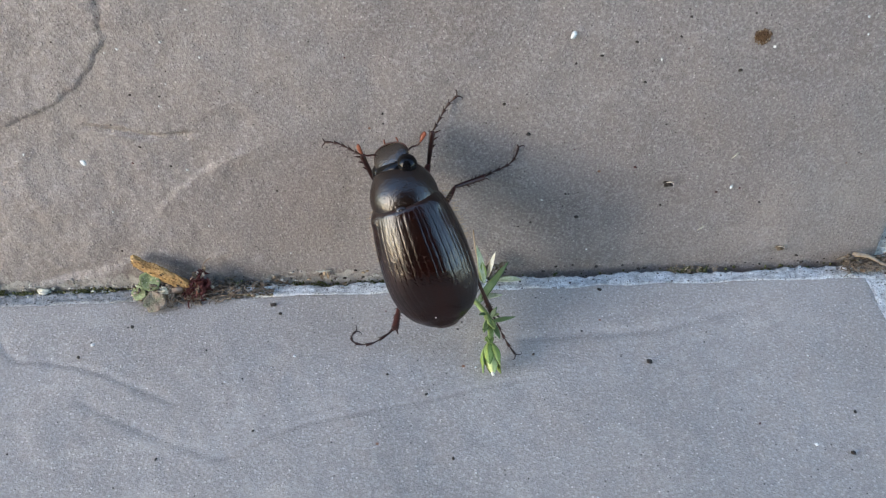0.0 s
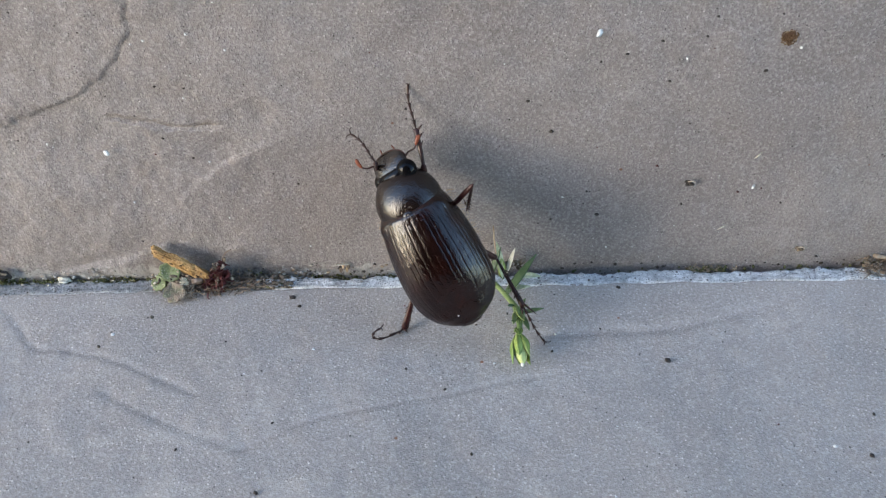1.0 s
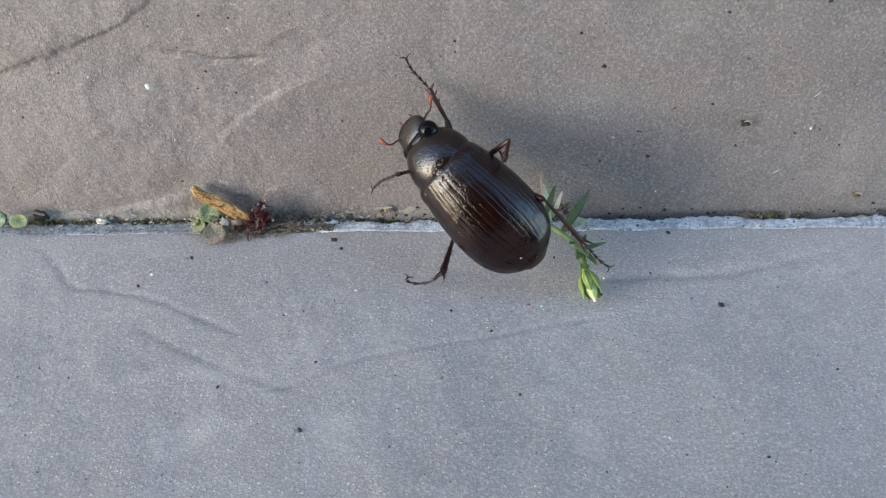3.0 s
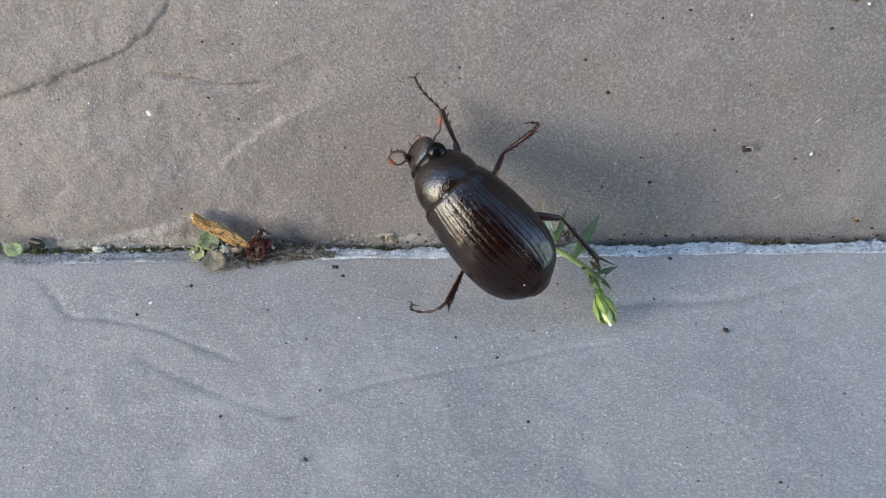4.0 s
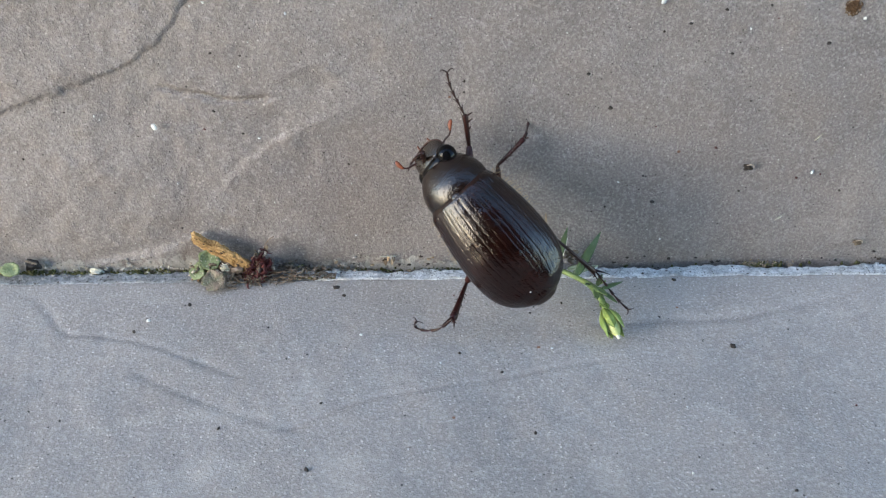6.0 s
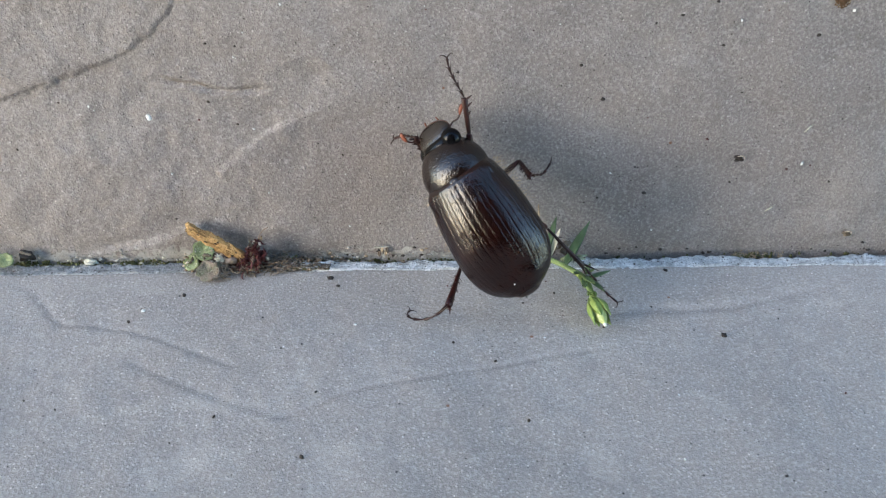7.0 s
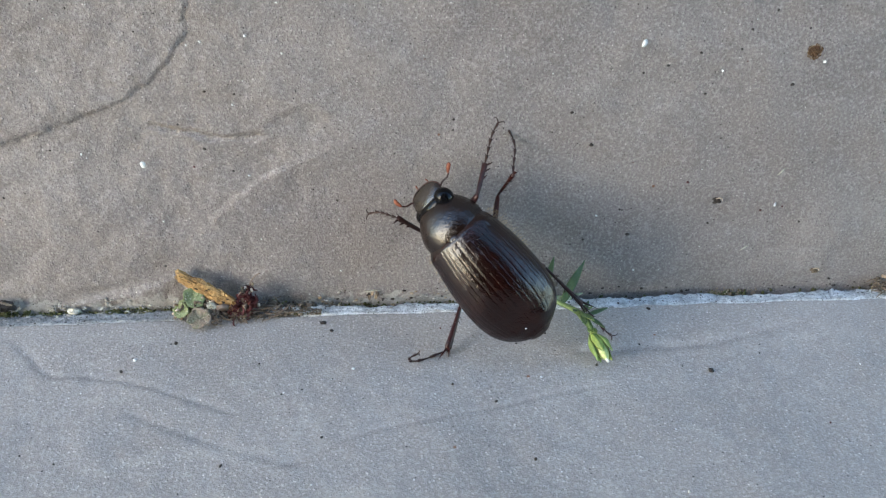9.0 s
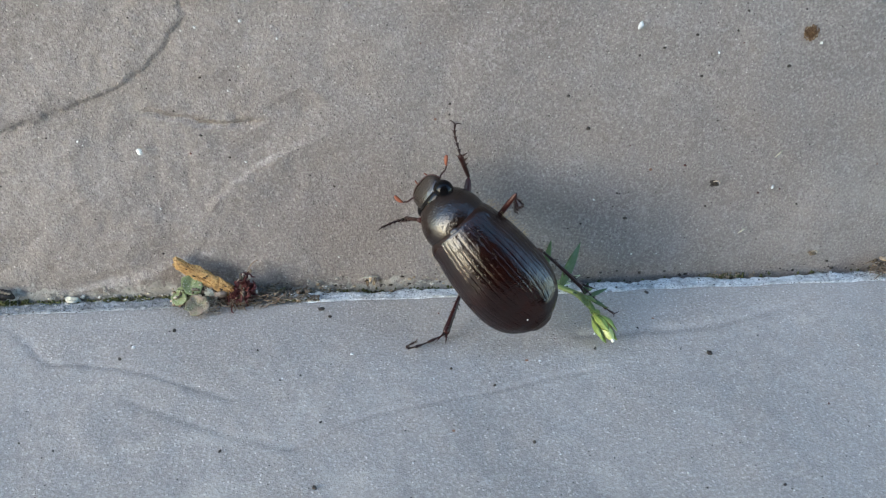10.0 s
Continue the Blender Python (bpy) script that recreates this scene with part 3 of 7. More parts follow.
for side in (-1, 1):
    part("eye", moved(ball(0.86, 0.92, 0.80, 24, 16), cocked @ at(side * 1.36, 0.62, 0.14 if side > 0 else -0.35)), BLACK, head, "glossy black eye", size=BS)
    stem = smooth_path([(side * 1.3, 1.75, -0.5), (side * 1.8, 2.05, -0.45), (side * 2.35, 2.1, -0.35), (side * 2.75, 2.35, -0.25)], 4)
    part("antenna_stem", tube(stem, [0.1 - 0.03 * i / len(stem) for i in range(len(stem))], 6), LIMB, head, size=BS)
    club = joined(*[moved(tube([(0, 0, 0), (0, 0.24, 0), (0.05, 0.55, 0), (0.16, 0.85, 0), (0.22, 0.98, 0)], [0.05, 0.15, 0.19, 0.16, 0.04], 8, 0.3), at(side * 2.72, 2.32, -0.25 + 0.1 * k, 6 * k, 0, side * -28 - 5 * k)) for k in (-1, 0, 1)])
    part("antenna_club", club, ORANGE, head, "orange leafed feeler tip", size=BS)
    palp = smooth_path([(side * 0.5, 2.4, -0.75), (side * 0.62, 2.85, -0.7), (side * 0.55, 3.2, -0.5)], 4)
    part("palp", tube(palp, [0.07] * (len(palp) - 1) + [0.03], 6), ORANGE, head, size=BS)


def femur_shape(length, r):
    return tube([(0, -0.25, 0), (0, 0, 0), (0, length * 0.3, 0.04), (0, length * 0.7, 0.04), (0, length * 0.95, 0), (0, length + 0.12, 0)], [r * 0.5, r * 0.85, r * 1.1, r, r * 0.75, r * 0.3], 12, 0.75)


def spike(base, tip, r=0.08):
    base, tip = Vector(base), Vector(tip)
    return tube([base, base.lerp(tip, 0.5), tip], [r, r * 0.65, r * 0.12], 6)


def tibia_shape(length, kind, side, seed):
    r = random.Random(seed)
    wide = {"front": 0.30, "middle": 0.30, "hind": 0.40 if side < 0 else 0.28}[kind]
    slim = 0.7 if kind == "hind" and side > 0 else 1.0
    shaft = tube([(0, -0.12, 0), (0, 0.05, 0), (0, length * 0.3, 0), (0, length * 0.7, 0), (0, length * 0.95, 0), (0, length, 0)], [0.10, 0.18 * slim, 0.23 * slim, wide * 0.8, wide, wide * 0.6], 10, 0.75)
    shapes = [shaft]
    if kind == "front":
        for y, out in ((0.98, 0.74), (0.78, 0.62), (0.56, 0.44)):
            shapes.append(spike((side * 0.15, length * y - 0.1, 0), (side * out, length * y + 0.28, 0.02), 0.13))
        shapes.append(spike((-side * 0.15, length * 0.9, 0), (-side * 0.38, length * 1.08, 0), 0.06))
    else:
        for k in range(5):
            shapes.append(spike((side * 0.2 * wide, length, 0), (side * (0.15 + 0.08 * k), length + r.uniform(0.2, 0.45), 0.25 * (k - 2) / 2), 0.06))
        for s, out, on in ((-side, 0.8, 1.4), (side, 0.45, 0.9)) if kind == "hind" else ((-side, 0.4, 0.7),):
            shapes.append(spike((s * 0.12, length * 0.95, 0), (s * out, length + on, 0.05), 0.13))
        for k in range(3):
            shapes.append(spike((side * 0.12, length * (0.35 + 0.2 * k), 0.05), (side * 0.5, length * (0.35 + 0.2 * k) + 0.3, 0.08), 0.07))
        for _ in range(16):
            y, turn = r.uniform(0.2, 0.95) * length, r.uniform(0, math.tau)
            shapes.append(spike((0.15 * math.cos(turn), y, 0.12 * math.sin(turn)), (0.55 * math.cos(turn), y + 0.34, 0.45 * math.sin(turn)), 0.045))
    return joined(*shapes)


def tarsus_shape(length, bow, side):
    """Five beaded joints on a bow, and two claws."""
    shapes, path = [], []
    for i in range(31):
        u = i / 30
        path.append(Vector((side * bow * length * math.sin(math.pi * u**1.6), length * u, 0.0)))
    if bow > 0.2:
        hook = [(0, 0), (0.08, 0.25), (0.15, 0.5), (0.15, 0.7), (0.10, 0.86), (0.02, 0.97), (-0.07, 1.0), (-0.16, 0.95), (-0.2, 0.86)]
        curl = smooth_path([(side * a * length, b * length, 0.0) for a, b in hook], 6)
        path = [curl[round(i * (len(curl) - 1) / 30)] for i in range(31)]
    for k in range(5):
        piece = path[k * 6 : k * 6 + 7]
        radii = [0.055, 0.070, 0.088, 0.110, 0.140, 0.165, 0.08] if k < 4 else [0.065, 0.08, 0.09, 0.10, 0.115, 0.13, 0.08]
        shapes.append(tube(piece, radii, 8))
        if k < 4:
            for s in (-1, 1):
                shapes.append(spike(piece[5] + Vector((s * 0.08, 0, 0)), piece[6] + Vector((s * 0.30, 0.16, -0.05)), 0.045))
    end, way = path[-1], (path[-1] - path[-3]).normalized()
    out = Vector((way.y, -way.x, 0))
    for s in (-1, 1):
        claw = smooth_path([end, end + way * 0.22 + out * s * 0.2, end + way * 0.34 + out * s * 0.46, end + way * 0.2 + out * s * 0.62], 3)
        shapes.append(tube(claw, [0.075 - 0.06 * i / (len(claw) - 1) for i in range(len(claw))], 6))
    return joined(*shapes)


def leg(name, kind, side, lengths, bow):
    thigh = part(name, femur_shape(lengths[0], {"front": 0.37, "middle": 0.27, "hind": 0.40}[kind]), LIMB, beetle, "jointed red-brown leg")
    # the right hind shin takes the darker colour to give it a backlit look
    shin = part("tibia", tibia_shape(lengths[1], kind, side, len(name) + side), FOOT if kind == "front" or (kind == "hind" and side > 0) else LIMB, thigh, "toothed dark red shin" if kind == "front" else "spiny dark red shin")
    foot = part("tarsus", tarsus_shape(lengths[2], bow, side), FOOT, thigh, "thin beaded foot with two claws")
    return thigh, shin, foot


femur_front_right, tibia_front_right, tarsus_front_right = leg("front_leg", "front", 1, (2.6, 3.4, 4.0), -0.05)
femur_front_left, tibia_front_left, tarsus_front_left = leg("front_leg", "front", -1, (2.6, 3.4, 3.85), -0.07)
femur_middle_right, tibia_middle_right, tarsus_middle_right = leg("middle_leg", "middle", 1, (3.9, 3.6, 4.7), 0.13)
femur_hind_left, tibia_hind_left, tarsus_hind_left = leg("hind_leg", "hind", -1, (4.4, 5.0, 4.4), 0.26)
femur_hind_right, tibia_hind_right, tarsus_hind_right = leg("hind_leg", "hind", 1, (4.6, 5.4, 4.9), 0.03)
tucked, tucked_shin, tucked_foot = leg("middle_leg", "middle", -1, (3.2, 3.4, 3.4), 0.1)
tucked.matrix_basis = mm(-1.8, 1.2, -2.6, -25, 0, 75)
tucked_shin.matrix_basis = mm(0, 3.2, 0, -30, 0, 130)
tucked_foot.matrix_basis = mm(-2.3, 1.2, -1.5, -10, 0, 60)

# ---- the green sprig that the hind foot pushes aside (its origin is the turning point) ----
sprig = thing("sprig", mm(3, -4, 0), "green pearlwort sprig with one lime-green bud", "sprig")
stem = smooth_path([(-3.2, 1.4, 0.6), (-2.2, -0.9, 1.5), (-1.25, -3.0, 2.0), (-0.45, -5.0, 2.3), (-0.25, -7.0, 2.3), (-0.42, -8.8, 2.0)], 6)
part("stem", tube(stem, [0.27 + 0.13 * math.exp(-(((i / len(stem)) - 0.66) / 0.10) ** 2) for i in range(len(stem))], 10), STEM, sprig, "pale fleshy stem")
for x, y, z, rx, ry, rz, length, width, bend, mat in (
    (-1.3, -2.7, 1.9, 36, 0, -52, 5.2, 1.0, 0.05, LEAF), (-2.9, -1.7, 3.6, 52, 0, -42, 3.3, 0.7, 0.12, LEAF), (0.0, -5.9, 2.6, 8, 10, -84, 2.3, 0.55, 0.05, LEAF),
    (-0.1, -5.3, 2.6, 40, 0, -55, 1.2, 0.6, 0.3, LEAF), (-0.3, -5.4, 2.5, 4, 0, -165, 1.9, 0.75, 0.15, STEM), (0.05, -6.2, 2.6, 6, 0, -168, 2.6, 0.6, 0.1, LEAF),
    (-0.4, -5.6, 2.5, 0, 0, 165, 2.0, 0.7, 0.15, STEM), (-0.6, -4.6, 2.4, 15, 0, 130, 1.0, 0.5, 0.3, LEAF), (-0.4, -6.4, 2.3, 12, 0, 138, 1.1, 0.42, 0.3, LEAF),
    (-0.3, -7.3, 2.2, 0, 0, 150, 1.2, 0.42, 0.3, STEM), (-0.1, -5.0, 2.5, 22, 0, -120, 1.1, 0.6, 0.3, STEM), (-1.3, -1.8, 1.7, 10, 0, -96, 2.6, 0.9, 0.1, MILK_LEAF)):
    part("leaf", blade(length, width, 0.16, bend, 0.2, 0.8), mat, sprig, at=mm(x, y, z, rx, ry, rz))


def sepal(length, width, curve, flare):
    """A keeled pointed sepal, hugging the bud at its foot and gaping at its tip."""
    rings = []
    for i in range(15):
        u = i / 14
        w = width / 2 * (min(1.0, 0.35 + 1.6 * u)) * (1 - max(0.0, (u - 0.45) / 0.55) ** 1.6) + 0.02
        out = curve * math.sin(math.pi * min(0.5, 0.12 + 0.62 * u)) * (1 - 0.5 * max(0.0, u - 0.55)) + flare * max(0.0, u - 0.7)
        keel = 0.06 * math.sin(math.pi * u)
        rings.append([(w * q, length * u, out * (1 - 0.30 * q * q * w / (width / 2)) + t) for q, t in ((-1, 0), (-0.5, 0.03), (-0.14, 0.045), (0, 0.05 + keel), (0.14, 0.045), (0.5, 0.03), (1, 0), (0.5, -0.05), (0, -0.05), (-0.5, -0.05))])
    return loft(rings)


bud = part("bud", moved(loft([[(f * math.cos(q) * (1 + 0.05 * math.cos(5 * q)), y, f * math.sin(q) * (1 + 0.05 * math.cos(5 * q))) for q in (k * math.tau / 30 for k in range(30))] for f, y in ((0.22, -0.2), (0.34, 0.0), (0.52, 0.4), (0.66, 0.95), (0.72, 1.5), (0.66, 2.0), (0.50, 2.5), (0.34, 2.9), (0.16, 3.2), (0.05, 3.3))][::-1]), at(0, 0, 0)), PETAL, sprig, "plump yellow-green flower bud", mm(-0.42, -8.3, 2.0, -8, 0, 184))
for k in range(5):
    part("sepal", moved(sepal(2.75 + 0.35 * (k % 2), 0.98, 0.80 + 0.05 * (k % 3), 0.30 + 0.25 * (k % 2)), at(0, 0.0, 0, 0, 72 * k + 20, 0, (1.12, 1, 1.15))), LIME, bud, "pointed green sepal")
for x, z, turn in ((0.30, 0.5, 14), (-0.35, 0.45, -18), (0.1, -0.4, 5)):
    part("bract", blade(1.1, 0.42, 0.10, 0.15, 0.3), LIME, bud, "", mm(x, -0.5, z, 10, 0, turn))
part("petal_tip", moved(lump(0.17, 3.0, (1, 1.5, 0.9), 0.3, 12, 9), at(0.05, 3.28, 0)), CREAM, bud, "white petal tip showing")

# ---- dry bracts and grit caught in the joint behind the sprig ----
dry = thing("dried_bract", mm(3.4, -1.0, -0.3), "half-dried pale bracts wedged in the wall joint", "dry leaf")
for x, y, z, rx, ry, rz, length, width, mat in ((-0.9, -1.6, 1.0, 66, 0, 26, 4.4, 0.75, MILK_LEAF), (-0.5, -1.2, 1.5, 58, 0, -38, 2.9, 0.55, CREAM), (0.5, -1.0, 0.7, 3, 0, -96, 2.6, 1.0, MILK_LEAF),
                                                (-1.3, -1.4, 1.2, 70, 10, 46, 2.6, 0.5, MILK_LEAF), (-1.0, -1.4, 1.0, 72, 0, 4, 2.4, 0.8, LIME)):
    part("bract", blade(length, width, 0.12, 0.05, 0.3), mat, dry, at=mm(x, y, z, rx, ry, rz))
r = random.Random(31)
part("withered_leaf", joined(*[moved(lump(r.uniform(0.15, 0.4), k, (1.3, 0.7, 0.7), 0.9, 10, 7), at(0.3 + r.uniform(-0.9, 0.9), -0.3 + r.uniform(-0.3, 0.3), 1.6 + r.uniform(-0.7, 0.7), 0, r.uniform(-60, 60), 0)) for k in range(14)]), MULCH, dry, "grey-brown crumpled leaf scraps")
part("stalk", tube(smooth_path([(-1.2, -0.4, 1.2), (-1.7, 0.3, 4.0), (-1.9, 0.6, 6.6)], 5), [0.1] * 10 + [0.05], 6), BUFF, dry)

# ---- bark, weeds and withered leaves in the joint ----
bark = thing("bark_flake", mm(-28.15, -2.3, 0.85, 0, 0, 0), "ochre flake of bark leaning against the wall", "bark")
bark_rings = []
for i in range(41):
    u = i / 40
    w, t = 1.30 * math.sin(math.pi * (0.13 + 0.74 * u)) ** 0.5 * (1 - 0.22 * u), 0.55
    p = Vector((-5.9 * u, 1.0 * u, 3.6 * u**0.92 + 0.14 * noise.noise(Vector((u * 9, 3, 1)))))
    ring = []
    for k in range(36):
        a = k * math.tau / 36
        fibre = 0.13 * noise.noise(Vector((u * 2.2, math.cos(a) * 6, math.sin(a) * 6))) + 0.10 * noise.noise(Vector((u * 5, math.cos(a) * 11, math.sin(a) * 11)))
        n = 1 + 0.26 * noise.noise(Vector((u * 7, math.cos(a) * 1.8, math.sin(a) * 1.8))) + 0.16 * noise.noise(Vector((u * 26, math.cos(a) * 4, math.sin(a) * 4))) + 1.0 * fibre
        ragged = 0.55 * noise.noise(Vector((math.cos(a) * 4, math.sin(a) * 4, 7.0))) * ((1 - u) ** 6 + u**10)
        ring.append(p + Vector((0.35 * math.sin(a) * w + ragged, -0.8 * math.sin(a) * t * n + 0.35 * math.cos(a) * t, math.cos(a) * w * n * 0.8 + 0.4 * ragged)))
    bark_rings.append(ring)
part("flake", loft(bark_rings), BARK, bark)
r = random.Random(3)
part("pits", joined(*[moved(lump(r.uniform(0.03, 0.11), k, (1.9, 0.6, 0.6), 0.8, 7, 5), at(-5.9 * u, 1.0 * u - 0.46, 3.6 * u**0.92 + r.uniform(-0.8, 0.9), 0, 28, 0)) for k, u in enumerate(r.uniform(0.04, 0.96) for _ in range(12))]), SOIL, bark, "dark pits in the bark")
fibres = []
for k in range(34):
    u, v = r.uniform(0.0, 0.75), r.uniform(-0.75, 0.85)
    line = [(-5.9 * q, 1.0 * q - 0.42 + 0.25 * abs(v), 3.6 * q**0.92 + v + r.uniform(-0.08, 0.08)) for q in (u, u + 0.07, u + 0.15, u + r.uniform(0.18, 0.25))]
    fibres.append(tube(smooth_path(line, 3), [0.05] * 9 + [0.015], 5))
tagged(part("fibres", joined(*fibres), BARK, bark, "torn ochre bark fibres"), kind="stuff")


def round_leaf(r, seed, cup=0.25, thick=0.22, lobes=0.16):
    """A crinkled round leaf with an uneven edge."""
    spec = ((0.02, 1), (0.25, 1), (0.5, 1), (0.75, 1), (0.94, 1), (1.0, 0), (0.92, -1), (0.5, -1), (0.02, -1))
    rings = [[] for _ in spec]
    for ring, (f, top) in zip(rings, spec):
        for k in range(28):
            a = k * math.tau / 28
            edge = r * (1 + 0.05 * math.cos(9 * a) + lobes * noise.noise(Vector((math.cos(a) * 1.6, math.sin(a) * 1.6, seed * 5))) + 0.15 * noise.noise(Vector((math.cos(a) * 5, math.sin(a) * 5, seed * 3))))
            x, y = f * edge * math.cos(a), f * edge * math.sin(a)
            wave = 0.22 * noise.noise(Vector((x * 1.1, y * 1.1, seed))) + 0.07 * noise.noise(Vector((x * 3.5, y * 3.5, seed)))
            ring.append((x, y, cup * r * f * f + top * thick / 2 + wave))
    return loft([list(reversed(r)) for r in rings])


def dust(r, seed, count, reach):
    rr = random.Random(seed)
    shapes = []
    for k in range(count):
        a, f = rr.uniform(0, math.tau), reach * rr.random() ** 0.5
        shapes.append(moved(lump(rr.uniform(0.025, 0.07), k, (1, 1, 0.6), 0.5, 5, 4), at(r * f * math.cos(a), r * f * math.sin(a), 0.25 * r * f * f + 0.16)))
    return joined(*shapes)


rosette = thing("weed_rosette", mm(-32.0, -2.5, 0.2), "small dusty grey-green weed rosette in the joint", "weed")
for x, y, z, rx, ry, rz, size, mat, label in ((0.1, -1.5, 0.8, 36, -6, 0, 1.18, DUSTY_LEAF, "dusty round leaf"), (-1.8, -0.2, 0.9, 44, -20, 0, 0.85, PALE_LEAF, ""), (-0.5, 0.4, 2.1, 52, 14, 0, 1.1, PALE_LEAF, ""),
                                              (-1.4, 0.5, 0.9, 50, -30, 0, 0.9, PALE_LEAF, ""), (1.2, -0.1, 0.7, 60, 20, 0, 0.7, DUSTY_LEAF, "")):
    leaf = part("leaf", round_leaf(size, x + y), mat, rosette, label, mm(x, y, z, rx, ry, rz))
    tagged(part("dust", dust(size, int(x * 10 + 40), 22, 0.9), STONE, leaf, "pale dust grains"), kind="stuff")
r = random.Random(14)
for k in range(16):
    q, tier = k * 2.4, (k % 4) / 3
    scale = moved(blade(r.uniform(0.5, 0.8), r.uniform(0.3, 0.46), 0.05, r.uniform(0.2, 0.5), 0.45, 0.9, 6, r.uniform(-30, 30)), at(0, 0, 0, 62 - 40 * tier + r.uniform(-15, 15), r.uniform(-25, 25), 0))
    part("seed_scale", moved(moved(scale, at(0.12, 0, 0, 0, 0, math.degrees(q))), at(1.55, -1.5, 2.45, 62, 0, -42)), CREAM, rosette, "pale papery seed scale")
for shade, count, size in ((MULCH, 46, 0.16), (HUSK, 26, 0.13), (STRAW, 40, 0.15)):
    part("scraps", joined(*[moved(lump(size * r.uniform(0.5, 1.3), k, (1.4, 0.8, 0.8), 0.95, 9, 7), at(r.uniform(-2.7, 1.5), r.uniform(-0.5, 0.6), r.uniform(0.0, 2.3) * r.uniform(0.5, 1), 0, r.uniform(-80, 80), 0)) for k in range(count)]), shade, rosette, "dry scraps caught between the leaves")
# dark lumps fill the gaps where shadow falls between leaves and bark
part("soil", joined(*[moved(lump(0.6 + 0.1 * (k % 3), k, (1.2, 0.8, 0.9), 0.8, 12, 9), at(-1.6 + 0.75 * k, 0.5, 0.5 + 0.5 * (k % 2))) for k in range(6)]), SOIL, rosette, "dark lumps standing in for the shadow under the leaves")
part("seed_clot", moved(lump(0.5, 4.4, (1.2, 0.8, 0.7), 0.8, 12, 8), at(2.2, -0.2, 1.2)), STRAW, rosette)

withered = thing("withered_leaf", mm(-27.2, -2.0, 0.0), "shrivelled dark red leaves in the joint", "dead leaf")
r = random.Random(4)
for k in range(64):
    q, h = r.uniform(0, math.tau), r.random() ** 1.25
    wide = 1.3 * (1 - 0.66 * h)
    x, y, z = -0.05 + wide * math.cos(q) * r.random() ** 0.5 - 1.0 * (1 - h) ** 2 * r.random(), -0.2 + 0.5 * math.sin(q) - 0.8 * (1 - h), 0.25 + 2.95 * h
    shred = blade(r.uniform(0.7, 1.5) * (1 - 0.3 * h), r.uniform(0.24, 0.55), 0.07, r.uniform(-0.4, 0.6), r.uniform(0.2, 0.9), r.uniform(0.6, 1.2), 9, r.uniform(-2.6, 2.6))
    shred = [(px + 0.10 * math.sin(7 * py + k), py, pz + 0.12 * noise.noise(Vector((px * 5, py * 5, k)))) for px, py, pz in shred[0]], shred[1]
    part("curl", moved(shred, at(x, y, z, r.uniform(-60, 100), r.uniform(-60, 60), r.uniform(-180, 180))), (STRAW, RUST, RUST, MULCH, RUST)[k % 5] if x < 0 else RUST, withered)
for k in range(26):
    p = Vector((r.uniform(-2.2, 0.4), r.uniform(-1.3, 0.2), r.uniform(0.1, 1.5)))
    way = Vector((r.uniform(-0.7, 0.4), r.uniform(-0.6, 0.2), r.uniform(-0.8, 0.6)))
    line = [p]
    for _ in range(3):
        way += Vector((r.uniform(-0.5, 0.5), r.uniform(-0.4, 0.4), r.uniform(-0.5, 0.5)))
        p = p + way.normalized() * r.uniform(0.25, 0.5)
        p.z, p.y = max(0.1, p.z), min(p.y, 0.9)
        line.append(p)
    line = smooth_path(line, 3)
    part("curl", tube(line, [0.07 * (0.5 + 0.7 * math.sin(math.pi * (i + 0.5) / len(line))) for i in range(len(line))], 6, 0.6), RUST, withered)
part("tuft", joined(*[moved(lump(0.17, k + 3, (0.9, 0.7, 1.3), 0.8, 8, 6), at(x, -0.3, z)) for k, (x, z) in enumerate(((-0.15, 3.35), (0.45, 3.1), (0.2, 2.7), (1.0, 1.2), (-0.2, 1.6)))]), HUSK, withered, "pale husk scraps on top")
part("clot", joined(*[moved(lump(r.uniform(0.2, 0.45), k, (1.2, 0.8, 1), 0.9, 10, 8), at(r.uniform(-0.9, 0.8), r.uniform(-0.5, 0.4), r.uniform(0.2, 2.2))) for k in range(9)]), RUST, withered)
part("stalk", tube(smooth_path([(0.1, 0.2, 1.5), (0.2, 0.5, 3.2), (0.7, 0.6, 4.1), (1.3, 0.7, 4.5)], 5), [0.07 - 0.002 * i for i in range(16)], 6), STRAW, withered)
part("tuft", joined(*[moved(lump(0.2, k, (0.8, 0.8, 1.5), 0.6), at(0.1 + 0.2 * k, 0.4, 2.7 + 0.3 * k)) for k in range(3)]), BUFF, withered)

litter = thing("plant_litter", mm(-29.6, -3.5, 0.2), "matted brown straw and rootlets beside the weed", "litter", kind="stuff")
r = random.Random(8)
strands = []
for k in range(260):
    a = Vector((-2.2 + 8.0 * r.random() ** 1.3, r.uniform(-0.6, 2.2), r.uniform(0.05, 0.8)))
    a.y += 0.25 * min(a.x, 2.5)
    a.z *= 1 - max(0.0, a.x - 2.0) / 7
    line, way = [a], Vector((r.uniform(-1, 1), r.uniform(-0.6, 0.6), r.uniform(-0.3, 0.3)))
    for _ in range(r.choice((2, 3, 3, 4))):
        way = way.normalized() + Vector((r.uniform(-0.9, 0.9), r.uniform(-0.7, 0.7), r.uniform(-0.4, 0.4)))
        a = a + way.normalized() * r.uniform(0.15, 0.42)
        a.z = max(0.02, a.z)
        line.append(a)
    strands.append(tube(smooth_path(line, 2), [r.uniform(0.03, 0.075) for _ in range(2 * len(line) - 2)] + [0.02], 5))
part("strands", joined(*strands[::2]), STRAW, litter)
part("strands", joined(*strands[1::2]), MULCH, litter)
r = random.Random(9)
